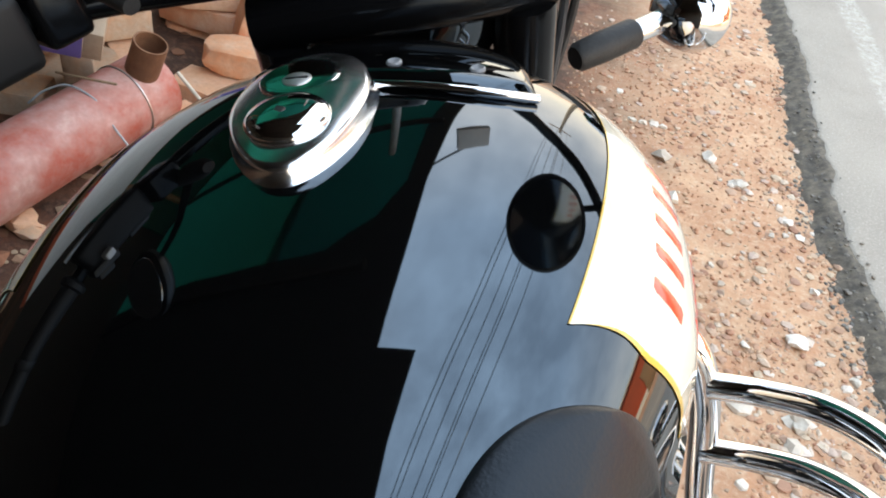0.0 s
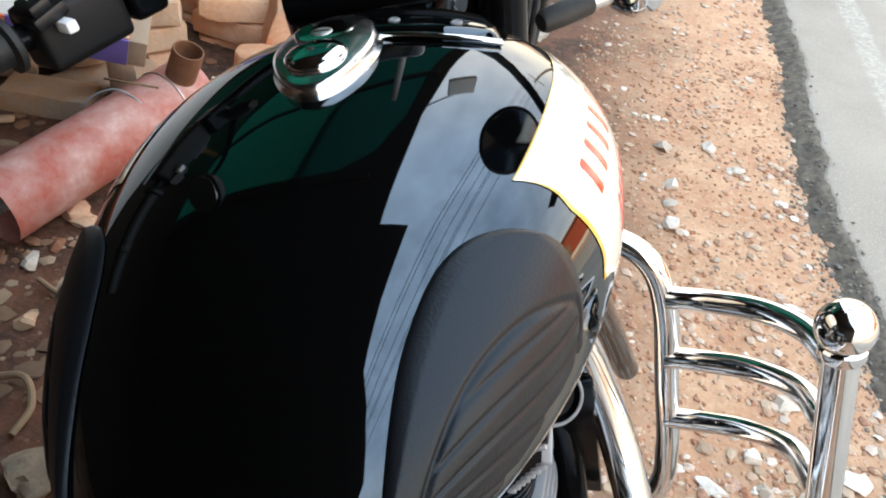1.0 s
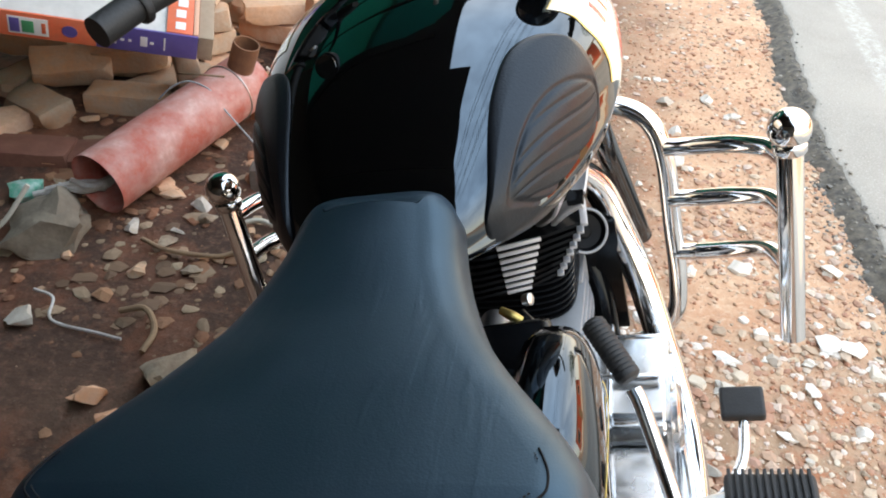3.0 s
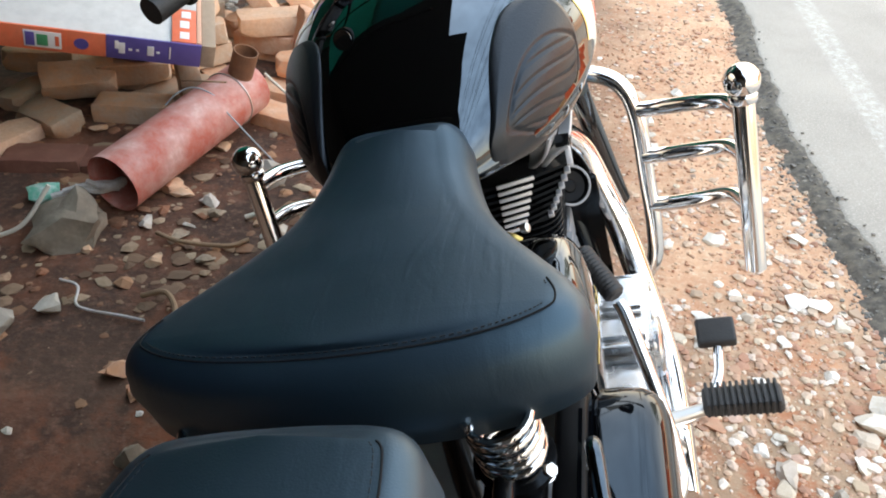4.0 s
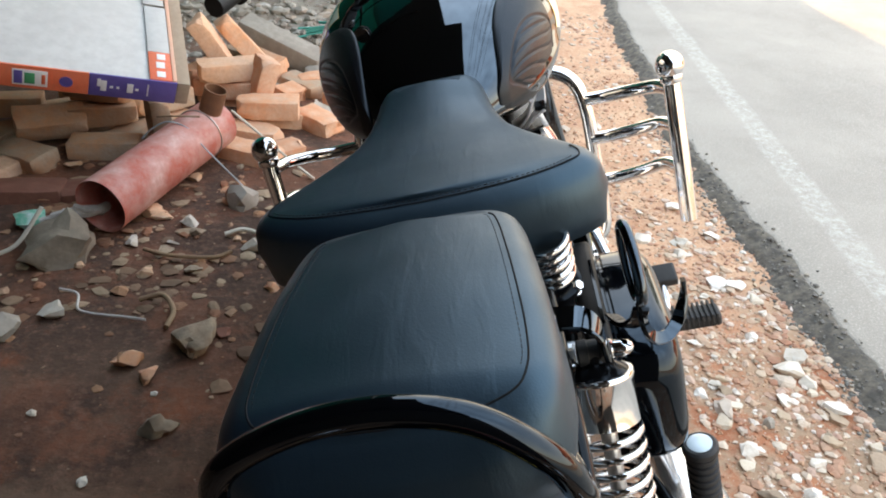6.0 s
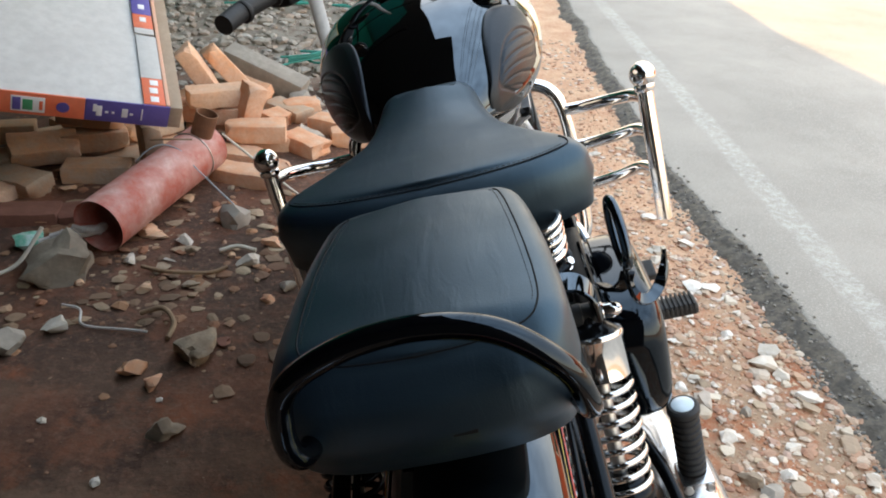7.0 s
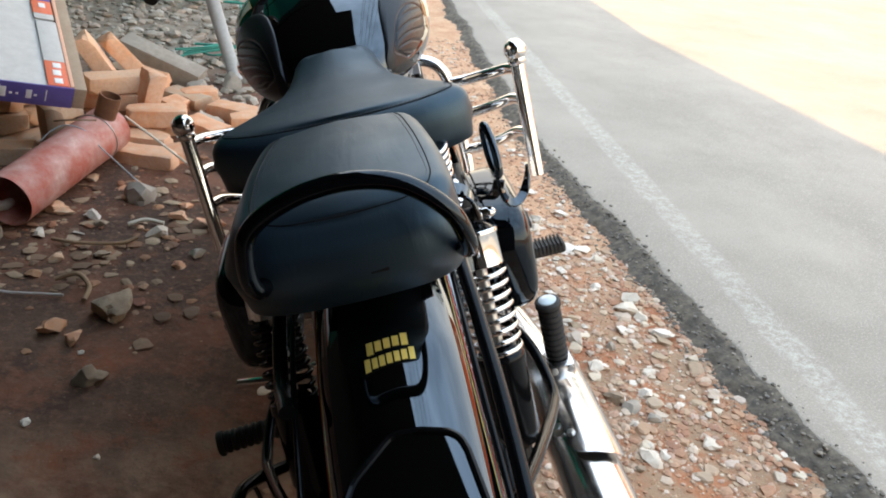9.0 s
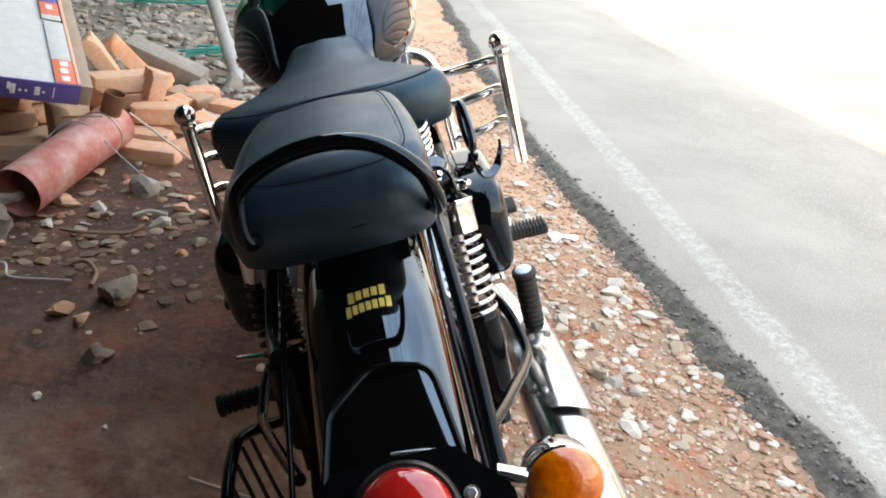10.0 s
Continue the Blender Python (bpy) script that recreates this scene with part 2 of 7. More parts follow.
def translucent(m, amount, color):
    """Lets light through a thin sheet."""
    n, ln = m.node_tree.nodes, m.node_tree.links
    t = n.new("ShaderNodeBsdfTranslucent")
    t.inputs["Color"].default_value = (*color, 1)
    x = n.new("ShaderNodeMixShader")
    x.inputs[0].default_value = amount
    ln.new(n["Principled BSDF"].outputs[0], x.inputs[1])
    ln.new(t.outputs[0], x.inputs[2])
    ln.new(x.outputs[0], n["Material Output"].inputs[0])
    return m


translucent(TEALSHEET, 0.68, (0.005, 0.27, 0.235))
ROOFDARK = mat("dark_roof_sheet", (0.012, 0.011, 0.010), 0.8, var=(0.02, 0.018, 0.016), scale=2)
STRING = mat("pale_string", (0.62, 0.57, 0.47), 0.8)
PLASTICWHITE = mat("white_plastic_scrap", (0.62, 0.60, 0.57), 0.5, var=(0.45, 0.40, 0.35), scale=30)
GREENCAP = mat("green_wrapper", (0.03, 0.42, 0.25), 0.35, var=(0.6, 0.7, 0.66), scale=40)
WOOD = mat("weathered_wood", (0.34, 0.22, 0.13), 0.85, var=(0.24, 0.15, 0.09), scale=12)
FOLIAGE = mat("leaf_green", (0.05, 0.10, 0.025), 0.6, var=(0.09, 0.13, 0.04), scale=3)
REDWALL = mat("red_wall_paint", (0.50, 0.09, 0.04), 0.8, var=(0.42, 0.08, 0.04), scale=2)
WHITEWALL = mat("white_wall_paint", (0.78, 0.77, 0.74), 0.8, var=(0.68, 0.66, 0.62), scale=2)
# near-black, so that the unseen walls give hardly any light to the bike
DARKWALL = mat("near_black_wall", (0.014, 0.013, 0.012), 0.9, var=(0.022, 0.02, 0.018), scale=3)


def ground_material():
    """Damp red-brown earth on the building's side, paler gravelly verge by the road, mixed by a ragged boundary."""
    m = bpy.data.materials.new("earth")
    m.use_nodes = True
    n, ln = m.node_tree.nodes, m.node_tree.links
    b = n["Principled BSDF"]
    b.inputs["Roughness"].default_value = 0.92
    co = n.new("ShaderNodeTexCoord")
    sep = n.new("ShaderNodeSeparateXYZ")
    ln.new(co.outputs["Object"], sep.inputs[0])

    def noisy(scale, detail=6):
        z = n.new("ShaderNodeTexNoise")
        z.inputs["Scale"].default_value, z.inputs["Detail"].default_value, z.inputs["Roughness"].default_value = scale, detail, 0.7
        ln.new(co.outputs["Object"], z.inputs["Vector"])
        return z.outputs["Fac"]

    def ranged(v, a, c, lo=0.0, hi=1.0):
        r = n.new("ShaderNodeMapRange")
        r.inputs["From Min"].default_value, r.inputs["From Max"].default_value = a, c
        r.inputs["To Min"].default_value, r.inputs["To Max"].default_value = lo, hi
        ln.new(v, r.inputs["Value"])
        return r.outputs[0]

    def mixed(f, a, c):
        x = n.new("ShaderNodeMix")
        x.data_type = "RGBA"
        ln.new(f, x.inputs[0])
        for v, i in ((a, 6), (c, 7)):
            if isinstance(v, tuple):
                x.inputs[i].default_value = (*v, 1)
            else:
                ln.new(v, x.inputs[i])
        return x.outputs[2]

    def math2(op, a, c):
        x = n.new("ShaderNodeMath")
        x.operation = op
        for v, i in ((a, 0), (c, 1)):
            if isinstance(v, float):
                x.inputs[i].default_value = v
            else:
                ln.new(v, x.inputs[i])
        return x.outputs[0]

    damp = mixed(ranged(noisy(5), 0.36, 0.66), (0.085, 0.036, 0.021), (0.215, 0.080, 0.042))
    damp = mixed(ranged(noisy(3.0, 8), 0.46, 0.54), damp, (0.066, 0.033, 0.021))
    dry = math2("MULTIPLY", ranged(noisy(3.3, 8), 0.48, 0.62), ranged(sep.outputs["Y"], 0.75, 0.35))
    damp = mixed(dry, damp, (0.150, 0.082, 0.052))
    clay = math2("MULTIPLY", ranged(noisy(4.4, 8), 0.54, 0.66), ranged(sep.outputs["Y"], 0.9, 0.5))
    sandy = math2("MULTIPLY", ranged(noisy(3.4, 8), 0.38, 0.56), ranged(sep.outputs["Y"], 0.16, -0.08))
    damp = mixed(sandy, damp, (0.33, 0.205, 0.135))
    damp = mixed(clay, damp, (0.22, 0.070, 0.031))
    damp = mixed(ranged(noisy(38), 0.5, 0.72), damp, (0.20, 0.10, 0.065))
    damp = mixed(ranged(noisy(90, 3), 0.66, 0.76), damp, (0.30, 0.21, 0.15))
    verge = mixed(ranged(noisy(4), 0.36, 0.66), (0.30, 0.088, 0.038), (0.41, 0.175, 0.088))
    verge = mixed(ranged(noisy(5.5, 8), 0.43, 0.53), verge, (0.32, 0.205, 0.130))
    verge = mixed(ranged(noisy(55), 0.5, 0.74), verge, (0.44, 0.27, 0.170))
    tan = mixed(ranged(noisy(6), 0.36, 0.66), (0.46, 0.225, 0.125), (0.60, 0.37, 0.23))
    tan = mixed(ranged(noisy(60), 0.5, 0.74), tan, (0.62, 0.45, 0.32))
    verge = mixed(ranged(math2("ADD", sep.outputs["Y"], math2("MULTIPLY", noisy(2.6), 1.2)), 1.25, 1.75), verge, tan)
    side = ranged(math2("ADD", sep.outputs["X"], math2("MULTIPLY", noisy(2.2), 0.7)), 0.55, 0.95)
    col = mixed(side, damp, verge)
    grey = mixed(ranged(noisy(14), 0.4, 0.65), (0.30, 0.26, 0.21), (0.20, 0.13, 0.09))
    far = math2("MULTIPLY", ranged(math2("ADD", sep.outputs["Y"], math2("MULTIPLY", noisy(1.6), 1.4)), 3.3, 4.4), ranged(sep.outputs["X"], 0.3, -0.5))
    ln.new(mixed(far, col, grey), b.inputs["Base Color"])
    bp = n.new("ShaderNodeBump")
    bp.inputs["Strength"].default_value, bp.inputs["Distance"].default_value = 0.6, 0.01
    ln.new(noisy(45, 10), bp.inputs["Height"])
    ln.new(bp.outputs[0], b.inputs["Normal"])
    return m


def road_material():
    """Worn grey asphalt with chippings and a rubbed white edge line."""
    m = bpy.data.materials.new("asphalt")
    m.use_nodes = True
    n, ln = m.node_tree.nodes, m.node_tree.links
    b = n["Principled BSDF"]
    b.inputs["Roughness"].default_value = 0.85
    co = n.new("ShaderNodeTexCoord")
    sep = n.new("ShaderNodeSeparateXYZ")
    ln.new(co.outputs["Object"], sep.inputs[0])

    def noisy(scale, detail=6, rough=0.65):
        z = n.new("ShaderNodeTexNoise")
        z.inputs["Scale"].default_value, z.inputs["Detail"].default_value, z.inputs["Roughness"].default_value = scale, detail, rough
        ln.new(co.outputs["Object"], z.inputs["Vector"])
        return z.outputs["Fac"]

    def ranged(v, a, c, lo=0.0, hi=1.0):
        r = n.new("ShaderNodeMapRange")
        r.inputs["From Min"].default_value, r.inputs["From Max"].default_value = a, c
        r.inputs["To Min"].default_value, r.inputs["To Max"].default_value = lo, hi
        ln.new(v, r.inputs["Value"])
        return r.outputs[0]

    def mixed(f, a, c):
        x = n.new("ShaderNodeMix")
        x.data_type = "RGBA"
        ln.new(f, x.inputs[0])
        for v, i in ((a, 6), (c, 7)):
            if isinstance(v, tuple):
                x.inputs[i].default_value = (*v, 1)
            else:
                ln.new(v, x.inputs[i])
        return x.outputs[2]

    def math2(op, a, c):
        x = n.new("ShaderNodeMath")
        x.operation = op
        for v, i in ((a, 0), (c, 1)):
            if isinstance(v, float):
                x.inputs[i].default_value = v
            else:
                ln.new(v, x.inputs[i])
        return x.outputs[0]

    base = mixed(ranged(noisy(1.3), 0.35, 0.65), ROAD_A, ROAD_B)
    base = mixed(ranged(noisy(160, 3), 0.52, 0.7), base, ROAD_C)
    base = mixed(ranged(noisy(90, 3), 0.64, 0.80), base, (0.11, 0.105, 0.10))
    off = math2("ABSOLUTE", math2("SUBTRACT", math2("ADD", sep.outputs["X"], math2("MULTIPLY", noisy(9), 0.05)), LINE_X + 0.025), 0.0)
    band = ranged(off, LINE_W, LINE_W - 0.02)
    worn = math2("MULTIPLY", band, ranged(noisy(48, 5, 0.85), 0.44, 0.64))
    worn = math2("MULTIPLY", worn, ranged(noisy(1.1, 2), 0.25, 0.5, 0.35, 1.0))
    ln.new(mixed(worn, base, (0.45, 0.43, 0.385)), b.inputs["Base Color"])
    bp = n.new("ShaderNodeBump")
    bp.inputs["Strength"].default_value, bp.inputs["Distance"].default_value = 0.5, 0.004
    ln.new(noisy(170, 5), bp.inputs["Height"])
    ln.new(bp.outputs[0], b.inputs["Normal"])
    return m


LINE_X, LINE_W = 1.335, 0.060
ROAD_A, ROAD_B, ROAD_C = (0.242, 0.215, 0.182), (0.325, 0.289, 0.245), (0.42, 0.375, 0.322)
EARTH, ASPHALT = ground_material(), road_material()

# dark gloss mirrors daylight bluer than it is: sky blue put into its tint
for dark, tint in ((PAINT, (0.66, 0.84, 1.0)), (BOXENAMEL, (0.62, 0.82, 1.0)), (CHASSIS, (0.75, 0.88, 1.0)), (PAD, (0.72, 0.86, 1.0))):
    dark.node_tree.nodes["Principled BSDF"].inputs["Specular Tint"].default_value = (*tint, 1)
PAINT.node_tree.nodes["Principled BSDF"].inputs["IOR"].default_value = 1.58

# ---- mesh helpers ----


def spline(pts, per=8, closed=False):
    """Catmull-Rom through the points."""
    p = [Vector(q) for q in pts]
    n = len(p)
    out = []
    for i in range(n if closed else n - 1):
        a = p[(i - 1) % n] if closed or i else p[0] * 2 - p[1]
        b, c = p[i], p[(i + 1) % n]
        d = p[(i + 2) % n] if closed or i + 2 < n else p[-1] * 2 - p[-2]
        for k in range(per):
            t = k / per
            out.append(0.5 * ((2 * b) + (c - a) * t + (2 * a - 5 * b + 4 * c - d) * t * t + (3 * b - a - 3 * c + d) * t ** 3))
    if not closed:
        out.append(p[-1])
    return out


def curve_of(xs, ys):
    """A smooth function through (xs, ys), xs rising."""
    def f(x):
        x = min(max(x, xs[0]), xs[-1])
        i = max(j for j in range(len(xs) - 1) if xs[j] <= x)
        h = xs[i + 1] - xs[i]
        t = (x - xs[i]) / h

        def slope(j):
            a, b = max(j - 1, 0), min(j + 1, len(xs) - 1)
            return (ys[b] - ys[a]) / (xs[b] - xs[a])
        m0, m1 = slope(i) * h, slope(i + 1) * h
        return ((2 * t ** 3 - 3 * t * t + 1) * ys[i] + (t ** 3 - 2 * t * t + t) * m0
                + (3 * t * t - 2 * t ** 3) * ys[i + 1] + (t ** 3 - t * t) * m1)
    return f


def mesh(name, verts, faces, material=None, smooth=True):
    me = bpy.data.meshes.new(name)
    me.from_pydata([tuple(v) for v in verts], [], faces)
    if smooth:
        me.polygons.foreach_set("use_smooth", [True] * len(me.polygons))
    if material:
        me.materials.append(material)
    me.validate()
    return me


def thing(name, me, label, category, group="", kind="", m=None):
    ob = new(name, me)
    if m is not None:
        ob.matrix_world = m
    return tagged(ob, label, category, group, kind)


def part(name, bm, material, parent, label="", sharp=40):
    """Links a bmesh (or a (verts, faces) pair, or a mesh) as one mesh object under parent."""
    if isinstance(bm, tuple):
        me = mesh(name, bm[0], bm[1], material)
    elif isinstance(bm, bpy.types.Mesh):
        me = bm
        if not me.materials:
            me.materials.append(material)
    else:
        me = bpy.data.meshes.new(name)
        bmesh.ops.recalc_face_normals(bm, faces=bm.faces)
        bm.to_mesh(me)
        bm.free()
        me.materials.append(material)
        me.polygons.foreach_set("use_smooth", [True] * len(me.polygons))
    if sharp:
        me.set_sharp_from_angle(angle=radians(sharp))
    ob = new(name, me)
    ob.parent = parent
    return tagged(ob, label)


def tube(pts, r, seg=14, closed=False, per=8, smooth_path=True, ry=None):
    """Sweeps a round (or oval, with ry) section along a path; r may be a list. Returns (verts, faces)."""
    p = spline(pts, per, closed) if smooth_path else [Vector(q) for q in pts]
    n = len(p)
    rs = [r] * n if not isinstance(r, (list, tuple)) else [r[0] + (r[-1] - r[0]) * i / max(n - 1, 1) if len(r) == 2 else
                                                         curve_of([k / (len(r) - 1) for k in range(len(r))], list(r))(i / (n - 1)) for i in range(n)]
    verts, faces, up = [], [], None
    for i in range(n):
        d = (p[(i + 1) % n] - p[i - 1]) if closed else p[min(i + 1, n - 1)] - p[max(i - 1, 0)]
        d = d.normalized() if d.length else Vector((0, 0, 1))
        if up is None:
            up = d.orthogonal().normalized()
        up = (up - d * up.dot(d)).normalized()
        side = d.cross(up)
        for k in range(seg):
            a = 2 * math.pi * k / seg
            verts.append(p[i] + up * rs[i] * math.cos(a) + side * (ry if ry else rs[i]) * math.sin(a))
    for i in range(n if closed else n - 1):
        for k in range(seg):
            j, q = (i + 1) % n, (k + 1) % seg
            faces.append((i * seg + k, i * seg + q, j * seg + q, j * seg + k))
    if not closed:
        faces += [tuple(range(seg))[::-1], tuple(range((n - 1) * seg, n * seg))]
    return verts, faces


def join(*pieces):
    verts, faces = [], []
    for v, f in pieces:
        k = len(verts)
        verts += list(v)
        faces += [tuple(i + k for i in q) for q in f]
    return verts, faces


def lathe(profile, origin, axis=(0, 0, 1), seg=28):
    """Turns (radius, along) pairs round an axis through origin. Returns (verts, faces)."""
    a = Vector(axis).normalized()
    u = a.orthogonal().normalized()
    w = a.cross(u)
    o = Vector(origin)
    verts, faces = [], []
    for r, h in profile:
        for k in range(seg):
            t = 2 * math.pi * k / seg
            verts.append(o + a * h + (u * math.cos(t) + w * math.sin(t)) * max(r, 1e-4))
    for i in range(len(profile) - 1):
        for k in range(seg):
            q = (k + 1) % seg
            faces.append((i * seg + k, i * seg + q, (i + 1) * seg + q, (i + 1) * seg + k))
    faces += [tuple(range(seg))[::-1], tuple(range((len(profile) - 1) * seg, len(profile) * seg))]
    return verts, faces


def rbox(size, centre=(0, 0, 0), bevel=0.004, turn=None, segments=2):
    bm = bmesh.new()
    bmesh.ops.create_cube(bm, size=1.0)
    bmesh.ops.scale(bm, vec=Vector(size), verts=bm.verts)
    bmesh.ops.bevel(bm, geom=bm.edges[:], offset=bevel, segments=segments, affect="EDGES", profile=0.6)
    if turn is not None:
        bmesh.ops.transform(bm, matrix=turn, verts=bm.verts)
    bmesh.ops.translate(bm, vec=Vector(centre), verts=bm.verts)
    return bm


def rings(loops, cap0=True, cap1=True):
    """Skins closed loops of equal length. Returns (verts, faces)."""
    n = len(loops[0])
    verts = [v for lp in loops for v in lp]
    faces = []
    for i in range(len(loops) - 1):
        for k in range(n):
            q = (k + 1) % n
            faces.append((i * n + k, i * n + q, (i + 1) * n + q, (i + 1) * n + k))
    if cap0:
        faces.append(tuple(range(n))[::-1])
    if cap1:
        faces.append(tuple(range((len(loops) - 1) * n, len(loops) * n)))
    return verts, faces


def strip(pts, across, w, t, per=6):
    """A flat bent bar: a rounded rectangle w wide along the axis across and t thick, swept along a path."""
    p = spline(pts, per)
    a = Vector(across).normalized()
    loops = []
    for i in range(len(p)):
        d = (p[min(i + 1, len(p) - 1)] - p[max(i - 1, 0)]).normalized()
        wv = (a - d * a.dot(d)).normalized()
        nv = d.cross(wv)
        loops.append([p[i] + wv * (w / 2 * x) + nv * (t / 2 * z) for x, z in ((-1, -0.5), (-0.9, -1), (0.9, -1), (1, -0.5), (1, 0.5), (0.9, 1), (-0.9, 1), (-1, 0.5))])
    return rings(loops)


def hexbolt(origin, axis, r=0.007, h=0.006):
    return join(lathe([(r, 0), (r, h * 0.8), (r * 0.8, h)], origin, axis, 6), lathe([(r * 1.35, -0.001), (r * 1.35, 0.0012)], origin, axis, 14))


def hill(x, y):
    """Height of the earth."""
    v = 0.012 * noise.noise(Vector((x * 1.3, y * 1.3, 0))) + 0.008 * noise.noise(Vector((x * 5, y * 5, 3)))
    v += 0.004 * noise.noise(Vector((x * 17, y * 17, 5)))
    rubble = math.exp(-(((x + 1.15) / 0.55) ** 2 + ((y - 2.0) / 0.6) ** 2))
    return v + 0.06 * rubble


# ---- ground, road, surroundings ----


def build_ground():
    def axis(lo, hi, step):
        core = [lo + step * i for i in range(int(round((hi - lo) / step)) + 1)]
        a, b, out, d = [], [], step, step
        while out < 400:
            d *= 1.35
            out += d
            a.append(lo - out)
            b.append(hi + out)
        return a[::-1] + core + b
    xs, ys = axis(-3.0, 1.5, 0.035), axis(-2.0, 5.5, 0.035)
    verts = []
    for y in ys:
        for x in xs:
            near = -6 < x < 4 and -6 < y < 9
            verts.append((x, y, hill(x, y) if near else 0.0))
    w = len(xs)
    faces = [(j * w + i, j * w + i + 1, (j + 1) * w + i + 1, (j + 1) * w + i) for j in range(len(ys) - 1) for i in range(w - 1)]
    thing("ground", mesh("ground", verts, faces, EARTH), "damp red-brown earth with a paler gravelly roadside verge", "ground", kind="structure")


def road_edge(y):
    base = 1.09 - 0.10 * (y - 0.5) if y < 2.0 else 0.94 + 0.02 * (y - 2)
    base = min(base, 1.25)
    return base + 0.035 * noise.noise(Vector((y * 2.1, 0, 7))) + 0.022 * noise.noise(Vector((y * 8.0, 0, 9))) + 0.012 * noise.noise(Vector((y * 24, 0, 11)))


def build_road():
    ys = [-300, -100, -40, -15, -6] + [-3 + 0.04 * i for i in range(276)] + [9, 14, 25, 60, 150, 320]
    across = [0.0, 0.02, 0.05, 0.1, 0.2, 0.4, 0.8, 1.6, 3.0, 5.6]
    verts, faces = [], []
    for y in ys:
        e = road_edge(y) + 0.067
        for k, a in enumerate(across):
            verts.append((e + a, y, 0.03 + 0.012 * min(a, 3.0) * 0.3 - (0.004 if k == 0 else 0)))
        verts.append((e - 0.004, y, -0.08))
    w = len(across) + 1
    for j in range(len(ys) - 1):
        for i in range(w - 2):
            faces.append((j * w + i, j * w + i + 1, (j + 1) * w + i + 1, (j + 1) * w + i))
        faces.append((j * w + w - 1, j * w, (j + 1) * w, (j + 1) * w + w - 1))
    thing("road", mesh("road", verts, faces, ASPHALT), "worn grey asphalt road with a rubbed white edge line", "road", kind="structure")
    # broken bitumen lip that falls from the asphalt to the verge
    verts, faces = [], []
    ys = [-3 + 0.02 * i for i in range(550)]
    cols = 9
    for y in ys:
        e = road_edge(y)
        for k in range(cols):
            f = k / (cols - 1)
            x = e - 0.022 + f * 0.094
            z = -0.01 + 0.043 * min(1, f * 1.25) + (0.017 * noise.noise(Vector((x * 30, y * 30, 1))) + 0.006 * noise.noise(Vector((x * 80, y * 80, 2)))) * (1 - f * 0.7)
            verts.append((x, y, z))
    faces = [(j * cols + i, j * cols + i + 1, (j + 1) * cols + i + 1, (j + 1) * cols + i) for j in range(len(ys) - 1) for i in range(cols - 1)]
    thing("road_edge", mesh("road_edge", verts, faces, BITUMEN), "dark crumbling bitumen edge of the asphalt road", "road edge", kind="structure")


def pebble(rng, size, flat=0.6, detail=1):
    """A small angular stone as (verts, faces) about the origin."""
    base_v, base_f = ICO[detail]
    off = Vector((rng.random() * 50, rng.random() * 50, rng.random() * 50))
    sx_, sy_ = size * rng.uniform(0.7, 1.3), size * rng.uniform(0.7, 1.3)
    sz_ = size * flat * rng.uniform(0.7, 1.2)
    a = rng.uniform(0, 6.28)
    ca, sa = math.cos(a), math.sin(a)
    out = []
    for v in base_v:
        k = 1 + 0.62 * noise.noise(v * 1.5 + off)
        x, y, z = v.x * sx_ * k, v.y * sy_ * k, v.z * sz_ * k
        out.append(Vector((x * ca - y * sa, x * sa + y * ca, z)))
    return out, base_f


def ico(sub):
    bm = bmesh.new()
    bmesh.ops.create_icosphere(bm, subdivisions=sub, radius=1.0)
    out = ([v.co.copy() for v in bm.verts], [tuple(v.index for v in f.verts) for f in bm.faces])
    bm.free()
    return out


ICO = {1: ico(1), 2: ico(2), 3: ico(3)}


def scatter(name, count, place, size, material, label, category, seed, flat=0.6, sink=0.25, cuts=0):
    """Many small stones in one object of kind stuff."""
    rng = random.Random(seed)
    verts, faces = [], []
    for _ in range(count):
        spot = place(rng)
        if spot is None:
            continue
        x, y, z0 = spot
        s = size(rng)
        v, f = pebble(rng, s, flat, 2 if cuts else 1)
        for _ in range(cuts):
            a = rng.uniform(0, 6.283)
            d = Vector((math.cos(a), math.sin(a), rng.uniform(-0.25, 0.6))).normalized()
            lim = s * rng.uniform(0.42, 0.8)
            v = [p - d * max(0, p.dot(d) - lim) for p in v]
        if cuts:
            lid = s * flat * rng.uniform(0.4, 0.7)
            tip = Vector((rng.uniform(-0.15, 0.15), rng.uniform(-0.15, 0.15), 1))
            v = [p - Vector((0, 0, max(0, p.dot(tip) - lid))) for p in v]
        k = len(verts)
        verts += [(p.x + x, p.y + y, p.z + z0 + s * flat * (1 - 2 * sink)) for p in v]
        faces += [(a + k, b + k, c + k) for a, b, c in f]
    thing(name, mesh(name, verts, faces, material, smooth=False), label, category, kind="stuff")


